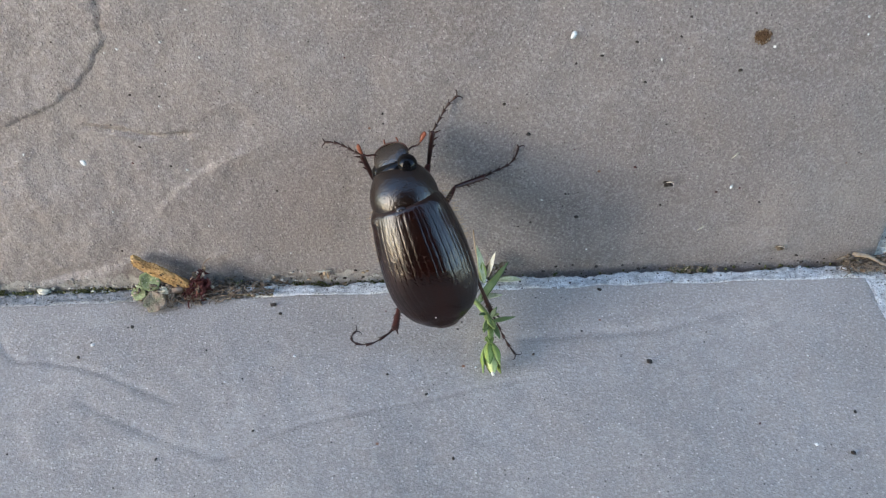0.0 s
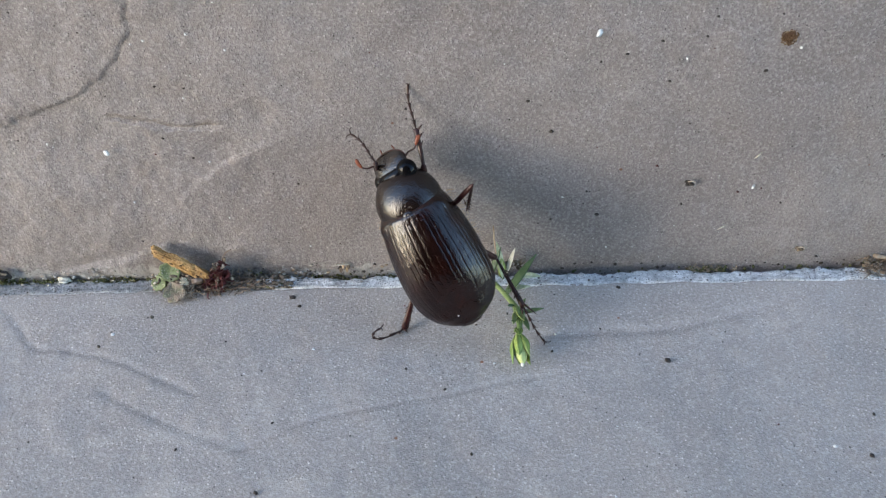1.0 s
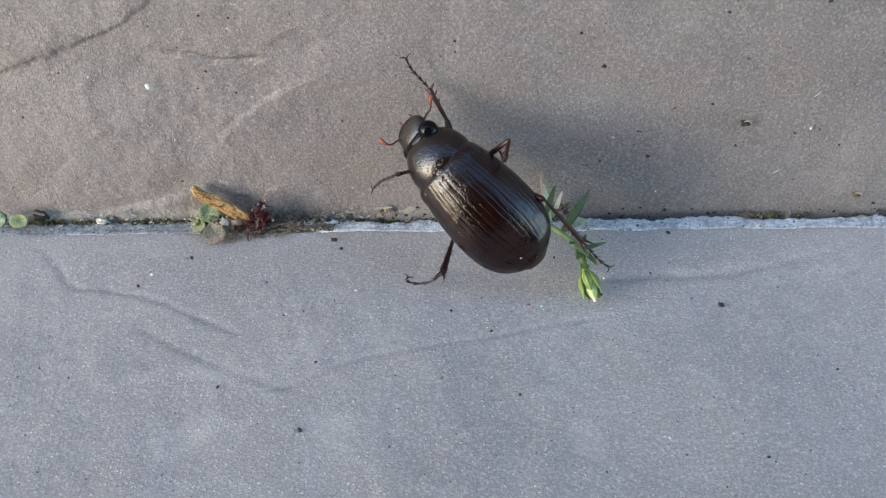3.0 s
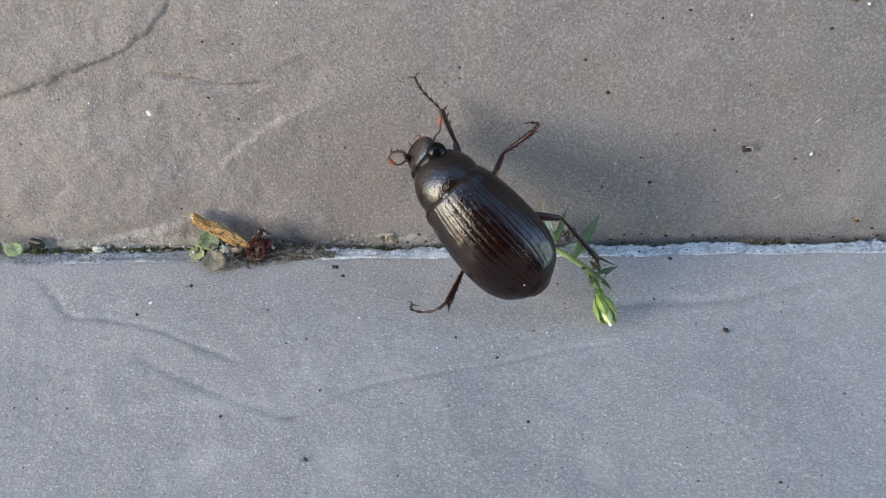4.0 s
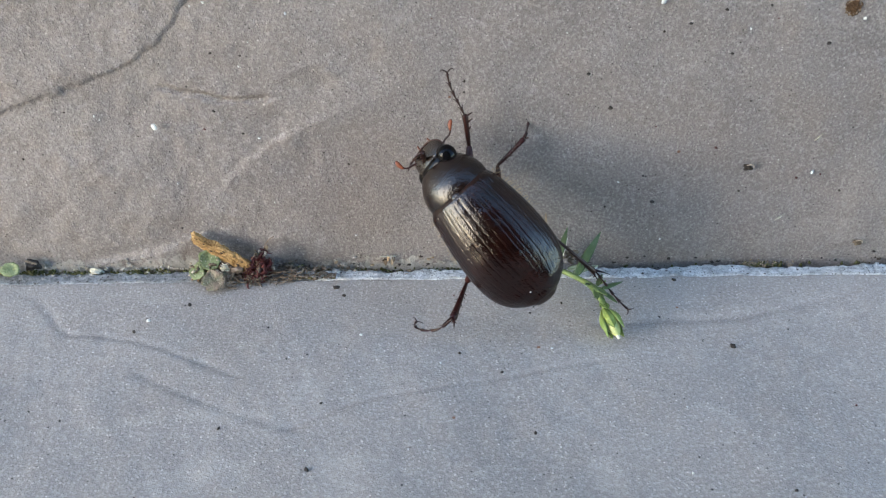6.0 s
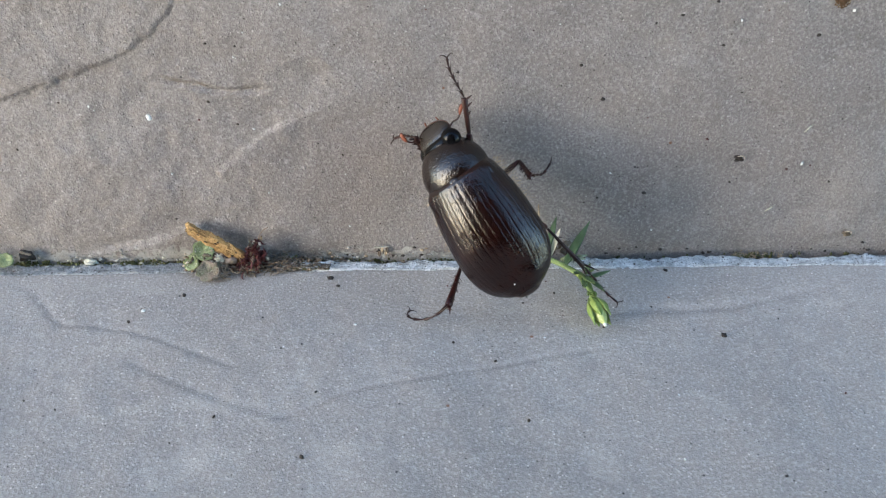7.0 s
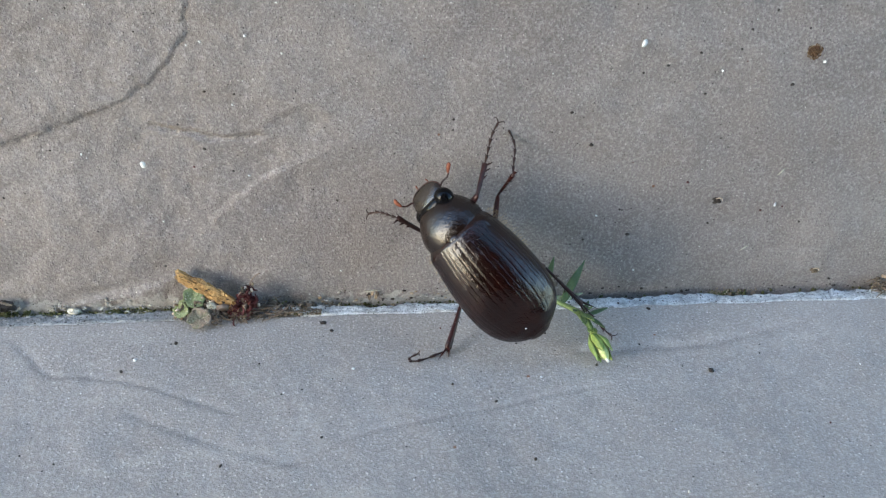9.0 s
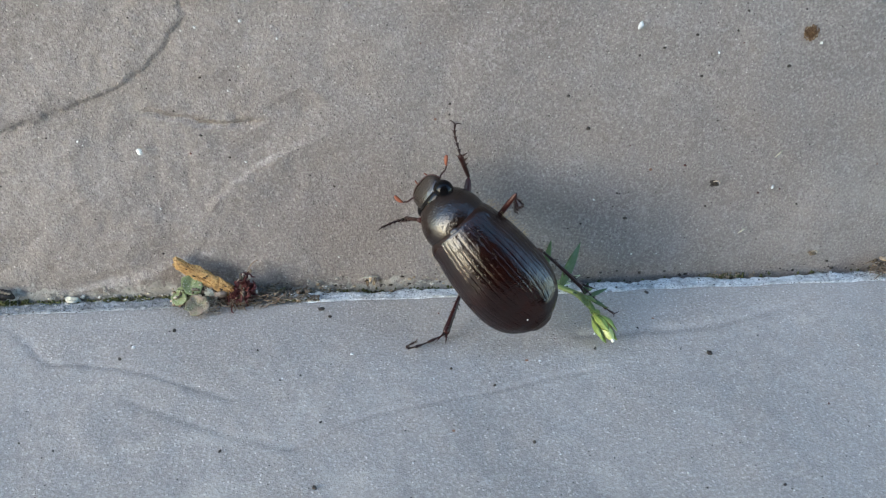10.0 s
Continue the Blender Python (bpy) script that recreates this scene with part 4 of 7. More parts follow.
part("crumbs", joined(*[moved(lump(r.uniform(0.1, 0.3), k, (1.2, 0.9, 0.8), 0.8, 7, 5), at(r.uniform(-4.5, 8.5), r.uniform(0.6, 2.6), r.uniform(-0.6, 0.1))) for k in range(110)]), MULCH, litter, "dark soil crumbs")

for shade, count in ((MULCH, 220), (HUSK, 60), (MORTAR, 120), (MOSS, 30)):
    part("mat", joined(*[moved(lump(r.uniform(0.04, 0.15), k, (1.7, 0.8, 0.6), 0.95, 8, 6), at(5.0 + 4.6 * r.random() ** 1.4, y, 0.15 - 0.38 * (y - 0.6) + r.uniform(-0.15, 0.1))) for k, y in enumerate(r.uniform(0.7, 2.9) for _ in range(count))]), shade, litter, "soil crumbs and fibres over the grout")

for shade, count in ((MULCH, 120), (BUFF, 50), (MORTAR, 60), (MOSS, 24)):
    part("ridge", joined(*[moved(lump(r.uniform(0.04, 0.13), k, (1.4, 0.9, 0.8), 0.95, 7, 5), at(4.3 + 7 * u, r.uniform(2.2, 3.3), -0.6 + r.random() * 0.9 * (1 - u))) for k, u in enumerate(r.random() ** 1.3 for _ in range(count))]), shade, litter, "crumbs heaped against the wall's foot")

twig = thing("twig", mm(-24, -2.2, 0.3), "thin curved brown rootlet on the grout", "twig")
part("rootlet", tube(smooth_path([(-1.6, 0.4, 0.2), (0.2, -0.5, 0.2), (1.6, -0.5, 0.2), (2.8, 0.2, 0.2), (3.4, 1.0, 0.2)], 5), [0.06] * 20 + [0.03], 6), MULCH, twig)
for k, (x, y, rz, length) in enumerate(((-0.6, 0.3, 40, 1.6), (0.1, 0.2, 55, 1.5), (0.5, 0.3, 30, 1.2), (1.2, 0.5, -20, 1.0), (-1.0, 0.6, 70, 1.1), (1.9, 0.6, 15, 0.9))):
    part("husk", blade(length * 0.6, 0.16, 0.07, 0.1), STRAW if k % 2 else BUFF, twig, at=mm(x, y - 0.6, 0.3, 8, 0, -rz))

seedling = thing("seedling", mm(-53.4, -1.6, 0.2), "pale green round-leaved seedling at the wall", "seedling")
part("leaf", moved(round_leaf(0.9, 2.0, 0.15, 0.3, 0.03), at(0, 0, 0, 0, 0, 0, (1.15, 0.85, 1))), PALE_LEAF, seedling, at=mm(0.2, -0.4, 1.0, 40, 0, 0))
part("leaf", round_leaf(0.8, 3.0, 0.2, 0.3), LEAF, seedling, at=mm(-2.0, 0.0, 0.9, 45, 0, 0))
pebble = thing("pebble", mm(-52.0, -1.0, 1.2), "dark rounded pebble lodged beside the seedling", "pebble")
part("stone", moved(lump(0.62, 1.0, (1.1, 0.8, 0.9), 0.95, 16, 12), at(0.6, 0.1, -0.3)), SOIL, pebble)
part("crust", joined(*[moved(lump(0.16, k, (1.2, 0.8, 0.7), 0.8), at(0.3 + 0.25 * k, -0.1, 0.35 - 0.1 * k)) for k in range(4)]), BUFF, pebble, "pale crust on the pebble")

# ---- debris at the tile's corner ----
corner = thing("dead_stalk", mm(42.5, -1.6, 0.2), "dry buff stalk lying across the tile corner", "stalk")
part("stalk", tube(smooth_path([(-1.2, 0.6, 1.4), (0.5, 0.2, 1.2), (2.2, -0.6, 0.6), (4.5, -0.9, 0.5)], 5), [0.2, 0.34, 0.30, 0.27, 0.29, 0.24, 0.27, 0.22, 0.25, 0.22, 0.24, 0.2, 0.22, 0.2, 0.18, 0.12], 9, 0.6), BUFF, corner)
r = random.Random(12)
part("fibres", joined(*[tube(smooth_path([(x, y, 0.3), (x + r.uniform(-0.8, 0.8), y + r.uniform(-0.5, 0.5), 0.7), (x + r.uniform(-1.6, 1.6), y + r.uniform(-0.8, 0.8), r.uniform(0.1, 0.8))], 3), [0.06] * 6 + [0.02], 5) for x, y in ((r.uniform(-2.0, 3), r.uniform(-1.2, 0.8)) for _ in range(90))]), MULCH, corner)
part("scraps", joined(*[moved(lump(r.uniform(0.06, 0.2), k, (1.3, 0.8, 0.8), 0.9, 8, 6), at(r.uniform(-1.8, 2.6), r.uniform(-0.8, 0.9), r.uniform(0.0, 1.1))) for k in range(90)]), MULCH, corner)


def moss_patch(x0, x1, y, count, seed, high, size=1.0):
    r = random.Random(seed)
    shapes = []
    for _ in range(count):
        x = r.uniform(x0, x1)
        clump = noise.noise(Vector((x / 1.5, seed, 0)))
        if clump < r.uniform(-0.7, 0.5):
            continue
        shapes.append(moved(lump(size * r.uniform(0.05, 0.17), r.random() * 9, (1.1, 0.8, 1.2), 0.9, 6, 4), at(x, y + r.uniform(-0.5, 0.4), high + r.uniform(-0.6, 0.15) + 0.3 * clump)))
    return joined(*shapes)


for x0, x1, y, count, high in ((-60, -34, -0.75, 1500, -0.38), (-25, -12, -0.4, 260, -0.65), (-12, -4, -0.4, 190, -0.6), (-4, 20, -0.4, 110, -0.65), (21.5, 26.5, -0.4, 170, -0.5), (26, 42, -0.4, 80, -0.65), (41, 46, -0.6, 260, 0.0)):
    tagged(part("moss", moss_patch(x0, x1, y, count, int(x1 * 3), high), MOSS, None, "olive-green moss in the joint between floor and wall"), category="moss", kind="stuff")
tagged(part("dry_moss", moss_patch(22.0, 27.5, -0.5, 330, 5, -0.2, 0.5), BUFF, None, "straw-coloured dry moss on the grout"), category="moss", kind="stuff")
for x, y, z, size, seed in ((-45.0, -0.8, -0.15, 1.15, 1), (-42.6, -0.9, -0.4, 0.45, 2), (-39.8, -0.8, -0.4, 0.55, 3), (-38.6, -0.8, -0.4, 0.5, 4), (-48.6, -0.9, -0.4, 0.35, 5)):
    tagged(part("grit", lump(size * 0.42, seed, (1.4, 0.8, 0.75), 0.85, 14, 10), STONE, None, "pale grit grain wedged in the mossy joint", mm(x, y, z)), category="grit", group="grit in the joint")



def foot_crumbs(x0, x1, count, seed):
    """Crumbled mortar along the foot of the wall, thinning upwards and towards the floor."""
    r = random.Random(seed)
    shapes = []
    for k in range(count):
        x, h = r.uniform(x0, x1), r.random() ** 2.2
        if noise.noise(Vector((x / 2.4, seed, 1.0))) < r.uniform(-0.6, 0.45):
            continue
        low = r.random() < 0.45
        place = at(x, -0.9 - 1.5 * h, -0.30 + r.uniform(-0.1, 0.15)) if low else at(x, -0.22 - 0.25 * (1 - h), -0.1 + 1.2 * h)
        shapes.append(moved(lump(0.04 + 0.12 * r.random() ** 2, k * 0.9, (1.4, 0.8, 0.8), 0.8, 7, 5), place))
    return joined(*shapes)


for material, x0, x1, count, seed in ((MORTAR, -60, -34.5, 560, 3), (STONE, -60, -34.5, 90, 4), (BUFF, -22, -4, 90, 6), (MORTAR, -22, -4, 160, 7), (SOIL, -24, 42, 260, 8)):
    tagged(part("mortar_crumbs", foot_crumbs(x0, x1, count, seed), material, None, "pale crumbled mortar and dirt along the wall's foot" if material is not SOIL else "dark dirt crumbs in the joint along the wall"), category="crumbs", kind="stuff")

# ---- specks on the stone ----
def speck(name, material, label, place, size, squash, seed, group, turn=0):
    tagged(part(name, lump(size, seed, squash, 0.45), material, None, label, mm(*place, 0, turn, turn), size=0.8), category=name, group=group)


WHITE = "small white speck of grit stuck to the wall tile"
for k, (x, z, size) in enumerate(((-35.8, 16.6, 0.38), (10.6, 28.3, 0.42), (27.2, 10.7, 0.3), (18.5, 25.6, 0.2), (28.3, 26.4, 0.2), (-41.2, 17.8, 0.16))):
    speck("grit", CHALK, WHITE, (x, -0.3, z), size, (0.9, 0.5, 1.1), k, "white specks", 30 * k)
for k, (x, y, size) in enumerate(((-16.7, -11.3, 0.2), (-37.5, -8.9, 0.26), (1.2, -13.5, 0.16), (31.0, -23.6, 0.22))):
    speck("grit", CHALK, "small white speck of grit on the floor tile", (x, y, 0.1), size, (1.1, 0.9, 0.5), k + 9, "white specks")
for k, (x, z) in enumerate(((21.0, 11.4), (33.8, 2.2))):
    r = random.Random(40 + k)
    crumb = thing("crumb", mm(x, -0.25, z), "dark crumb with a pale curled husk on the wall tile", "crumb", "crumbs")
    part("soil", joined(*[moved(lump(r.uniform(0.08, 0.2), j + k, (1.3, 0.6, 0.8), 0.9, 8, 6), at(r.uniform(-0.4, 0.25), r.uniform(-0.1, 0.05), r.uniform(-0.35, 0.15))) for j in range(9)]), MULCH if k else SOIL, crumb)
    curl = smooth_path([(-0.35, -0.15, 0.22), (0.0, -0.25, 0.34), (0.30, -0.2, 0.20), (0.34, -0.2, -0.05)], 5)
    part("husk", tube(curl, [0.05 + 0.06 * math.sin(math.pi * (i + 0.5) / len(curl)) for i in range(len(curl))], 7, 0.5), HUSK, crumb, "pale curled husk")
for k, (x, z, turn) in enumerate(((26.9, 14.6, 50), (25.0, 5.4, 40))):
    tagged(part("seed", tube([(-0.5, 0, 0), (0, 0, 0), (0.5, 0, 0)], [0.03, 0.09, 0.03], 6), STONE, None, "thin pale seed clinging to the wall tile", mm(x, -0.35, z, 0, -turn, 0)), category="seed", group="seeds")
r = random.Random(77)
grains = []
for k in range(150):
    q, f = r.uniform(0, math.tau), 0.78 * r.random() ** 0.6
    grains.append(moved(lump(r.uniform(0.04, 0.10), k * 0.6, (1, 0.5, 1), 0.6, 6, 4), at(f * math.cos(q), -0.06 - 0.1 * (1 - f), f * math.sin(q))))
lichen = thing("lichen_spot", mm(27.1, -0.12, 27.4), "round rust-brown lichen spot with a pale rim on the wall tile", "lichen")
part("crust", joined(moved(lump(0.60, 2.2, (1, 0.16, 1), 0.35, 22, 10), at(0, 0, 0)), *grains), LICHEN, lichen)
part("rim", joined(*[moved(lump(r.uniform(0.03, 0.07), k, (1.6, 0.5, 0.8), 0.6, 6, 4), at(0.66 * math.cos(k * 0.19), -0.1, 0.66 * math.sin(k * 0.19), 0, -math.degrees(k * 0.19) + 90, 0)) for k in range(33) if k % 5]), BUFF, lichen, "pale beaded rim")
husk = thing("husk", mm(-14.5, -0.5, -0.3), "papery husk and brown flakes against the wall's foot", "husk")
part("paper", moved(blade(1.7, 0.24, 0.06, 0.05, 0.2), at(-0.85, 0, 1.5, 0, 0, -90)), STONE, husk)
for k, (x, z, turn) in enumerate(((-0.35, 0.3, 20), (0.3, 0.4, -15), (0.5, 0.8, 30), (-0.1, 0.9, -40))):
    part("flake", moved(blade(0.8, 0.34, 0.06, 0.1, 0.3), at(x, 0, z, 60, 0, turn)), BUFF if k % 2 else STRAW, husk)
for k, (x, z, size) in enumerate(((-41.5, 9.5, 0.24), (-14.7, 20.0, 0.18), (-29.4, 23.9, 0.16), (-30.0, 18.1, 0.17), (-27.6, 15.7, 0.15), (12.0, 7.4, 0.26), (6.9, 17.9, 0.26), (25.7, 24.1, 0.3), (17.3, 23.2, 0.17), (-4.4, 8.3, 0.2), (13.2, 26.1, 0.18), (4.6, 21.4, 0.2))):
    speck("crumb", SOIL, "tiny dark crumb of soil on the wall tile", (x, -0.2, z), size, (1.1, 0.6, 0.8), k + 30, "crumbs")
for k, (x, y, size) in enumerate(((-19.7, -4.1, 0.36), (-18.8, -5.4, 0.22), (18.0, -13.5, 0.40), (33.9, -24.6, 0.32), (-21.5, -14.0, 0.17), (-7.4, -14.0, 0.19), (6.9, -12.1, 0.18), (-34.0, -6.6, 0.24), (-38.5, -10.5, 0.2), (35.5, -20.2, 0.2), (14.5, -3.5, 0.26), (-3.6, -16.6, 0.18), (-19.6, -20.2, 0.17), (-28.0, -23.0, 0.17), (-1.2, -23.9, 0.18), (-20.0, -27.6, 0.3), (18.7, -30.2, 0.2))):
    speck("crumb", SOIL, "tiny dark crumb of soil on the floor tile", (x, y, 0.08), size, (1.2, 0.9, 0.6), k + 50, "crumbs", 17 * k)


def scatter(count, seed, upright_face, low, high):
    """Fine grains lying on the tiles."""
    r = random.Random(seed)
    shapes = []
    for k in range(count):
        x, v, size = r.uniform(-56, 42), r.uniform(low, high), 0.035 + 0.10 * r.random() ** 3
        shapes.append(moved(lump(size, k * 0.7, (1.2, 0.8, 0.7) if not upright_face else (1.2, 0.6, 0.9), 0.7, 6, 4), at(x, -0.12 if upright_face else v, v if upright_face else 0.1, 0, r.uniform(0, 90), 0)))
    return joined(*shapes)


for name, material, label, seed, count in (("dark_grains", SOIL, "fine dark soil grains scattered on the stone tiles", 21, 150), ("pale_grains", CHALK, "fine pale grains scattered on the stone tiles", 22, 130), ("rust_grains", RUST, "fine reddish plant crumbs scattered on the stone tiles", 23, 45)):
    tagged(part(name, joined(scatter(count, seed, True, 1, 37), scatter(count // 2, seed + 9, False, -40, -4)), material, None, label), category="grains", kind="stuff")


def motions():
    walk(beetle, [
        (0, mm(-3.93, -8.83, 13.00, 55.8, -18.2, 1.5)),
        (0.3, mm(-4.17, -8.78, 12.44, 55.3, -22.9, 3.3)),
        (0.5, mm(-4.37, -8.76, 12.20, 56.1, -20.3, 1.7)),
        (0.8, mm(-4.60, -8.81, 12.10, 52.8, -26.6, 7.5)),
        (1, mm(-4.93, -8.76, 12.12, 52.8, -26.0, 8.1)),
        (1.3, mm(-5.13, -8.54, 12.31, 48.3, -28.9, 12.9)),
        (1.5, mm(-5.34, -8.63, 12.00, 52.2, -27.7, 10.1)),
        (1.8, mm(-5.82, -8.70, 11.67, 42.6, -35.5, 17.4)),
        (2, mm(-6.17, -8.92, 10.96, 42.7, -37.8, 19.7)),
        (2.3, mm(-5.91, -9.08, 10.17, 42.6, -42.9, 20.2)),
        (2.5, mm(-5.55, -9.06, 9.80, 39.8, -41.5, 23.4)),
        (2.8, mm(-5.61, -9.05, 9.97, 43.1, -43.0, 19.2)),
        (3, mm(-5.60, -8.90, 10.21, 42.5, -41.7, 20.5)),
        (4.3, mm(-5.53, -9.27, 11.18, 46.2, -41.4, 11.2)),
        (4.5, mm(-5.50, -9.00, 11.63, 49.5, -37.7, 9.5)),
        (4.8, mm(-4.82, -9.37, 11.60, 47.4, -37.5, 11.2)),
        (5, mm(-5.23, -9.02, 12.03, 51.0, -37.9, 8.6)),
        (5.3, mm(-5.27, -9.29, 11.36, 49.7, -39.0, 9.3)),
        (5.5, mm(-5.16, -9.07, 11.34, 49.7, -40.1, 10.4)),
        (5.7, mm(-5.22, -9.32, 11.41, 46.6, -40.0, 13.8)),
        (6.8, mm(-5.31, -9.35, 11.64, 48.9, -36.4, 8.4)),
        (7, mm(-5.21, -9.18, 11.72, 52.4, -34.6, 5.0)),
        (7.3, mm(-5.14, -9.18, 11.95, 49.9, -34.1, 6.9)),
        (7.5, mm(-5.29, -9.17, 11.58, 51.4, -35.8, 6.7)),
        (7.8, mm(-5.50, -9.27, 11.91, 47.9, -38.4, 7.6)),
        (8, mm(-5.55, -9.17, 11.88, 51.7, -40.8, 5.9)),
        (8.3, mm(-5.64, -9.30, 11.83, 46.2, -43.3, 12.9)),
        (8.5, mm(-5.57, -9.05, 11.61, 50.7, -44.7, 8.9)),
        (8.8, mm(-4.93, -9.11, 10.97, 49.4, -41.9, 11.1)),
        (9, mm(-4.84, -8.85, 10.44, 53.4, -42.8, 6.2)),
        (9.3, mm(-4.66, -9.08, 10.35, 53.7, -39.3, 8.4)),
        (9.5, mm(-4.79, -8.88, 10.43, 55.6, -40.9, 2.3)),
        (9.8, mm(-4.28, -9.21, 9.93, 52.7, -41.3, 9.9)),
        (10, mm(-4.51, -9.08, 9.71, 51.9, -43.3, 6.5)),
    ])
    walk(head, [
        (0, mm(0.00, 6.10, -0.61, 0.0, -0.0, -6.0)),
        (0.5, mm(0.00, 6.10, -0.61, 0.0, -0.0, -6.0)),
        (1, mm(0.00, 6.10, -0.61, 0.0, -0.0, -4.0)),
        (1.5, mm(0.00, 6.10, -0.61, 0.0, -0.0, -3.0)),
        (2, mm(0.00, 6.10, -0.61, 0.0, -0.0, -6.0)),
        (2.5, mm(0.00, 6.10, -0.61, 0.0, -0.0, -4.0)),
        (3, mm(0.00, 6.10, -0.61, 0.0, -0.0, -4.0)),
        (4.5, mm(0.00, 6.10, -0.61, 0.0, -0.0, -4.0)),
        (5, mm(0.00, 6.10, -0.61, 0.0, -0.0, -5.0)),
        (5.5, mm(0.00, 6.10, -0.61, 0.0, -0.0, -1.0)),
        (7, mm(0.00, 6.10, -0.61, 0.0, -0.0, -6.0)),
        (7.5, mm(0.00, 6.10, -0.61, 0.0, -0.0, -7.0)),
        (8, mm(0.00, 6.10, -0.61, 0.0, -0.0, -3.0)),
        (8.5, mm(0.00, 6.10, -0.61, 0.0, -0.0, -2.0)),
        (9, mm(0.00, 6.10, -0.61, 0.0, -0.0, -5.0)),
        (9.5, mm(0.00, 6.10, -0.61, 0.0, -0.0, -5.0)),
        (10, mm(0.00, 6.10, -0.61, 0.0, -0.0, -2.0)),
    ])
    walk(femur_front_right, [
        (0, mm(1.52, 4.37, -2.24, -47.5, 0.0, -29.7)),
        (0.3, mm(1.52, 4.37, -2.24, -7.6, -3.0, -28.8)),
        (0.5, mm(1.52, 4.37, -2.24, 16.6, -2.3, -37.9)),
        (0.8, mm(1.52, 4.37, -2.24, 3.8, -9.0, -15.7)),
        (1, mm(1.52, 4.37, -2.24, 27.1, -4.3, -32.7)),
        (1.3, mm(1.52, 4.37, -2.24, 24.1, 3.5, -47.3)),
        (1.5, mm(1.52, 4.37, -2.24, 27.3, 1.5, -43.5)),
        (1.8, mm(1.52, 4.37, -2.24, 12.1, 7.3, -53.2)),
        (2, mm(1.52, 4.37, -2.24, 27.9, 7.1, -53.0)),
        (2.3, mm(1.52, 4.37, -2.24, -0.4, -2.3, -44.9)),
        (2.5, mm(1.52, 4.37, -2.24, 15.9, -4.8, -26.5)),
        (2.8, mm(1.52, 4.37, -2.24, 2.9, -4.8, -26.1)),
        (3, mm(1.52, 4.37, -2.24, -13.7, -4.8, -25.8)),
        (4.3, mm(1.52, 4.37, -2.24, -9.1, -4.3, -25.0)),
        (4.5, mm(1.52, 4.37, -2.24, -39.6, -3.3, -22.7)),
        (4.8, mm(1.52, 4.37, -2.24, -22.6, -21.4, -45.2)),
        (5, mm(1.52, 4.37, -2.24, -49.5, -11.3, -30.8)),
        (5.3, mm(1.52, 4.37, -2.24, -5.1, -1.6, -20.2)),
        (5.5, mm(1.52, 4.37, -2.24, -35.1, -1.6, -20.1)),
        (5.7, mm(1.52, 4.37, -2.24, -6.1, -9.2, -40.1)),
        (6.8, mm(1.52, 4.37, -2.24, 7.2, -1.8, -24.3)),
        (7, mm(1.52, 4.37, -2.24, 28.9, -0.5, -34.5)),
        (7.3, mm(1.52, 4.37, -2.24, 19.4, -5.9, -23.6)),
        (7.5, mm(1.52, 4.37, -2.24, 26.3, -0.8, -35.4)),
        (7.8, mm(1.52, 4.37, -2.24, 3.3, -3.7, -40.2)),
        (8, mm(1.52, 4.37, -2.24, 36.2, -2.4, -59.2)),
        (8.3, mm(1.52, 4.37, -2.24, -1.5, -11.1, -48.4)),
        (8.5, mm(1.52, 4.37, -2.24, 31.3, -9.8, -68.3)),
        (8.8, mm(1.52, 4.37, -2.24, -4.5, -20.2, -54.2)),
        (9, mm(1.52, 4.37, -2.24, 32.1, -23.6, -91.1)),
        (9.3, mm(1.52, 4.37, -2.24, 1.6, 1.9, -29.8)),
        (9.5, mm(1.52, 4.37, -2.24, 29.0, 2.3, -37.8)),
        (9.8, mm(1.52, 4.37, -2.24, -3.0, -3.5, -40.1)),
        (10, mm(1.52, 4.37, -2.24, -6.0, -3.8, -43.6)),
    ])
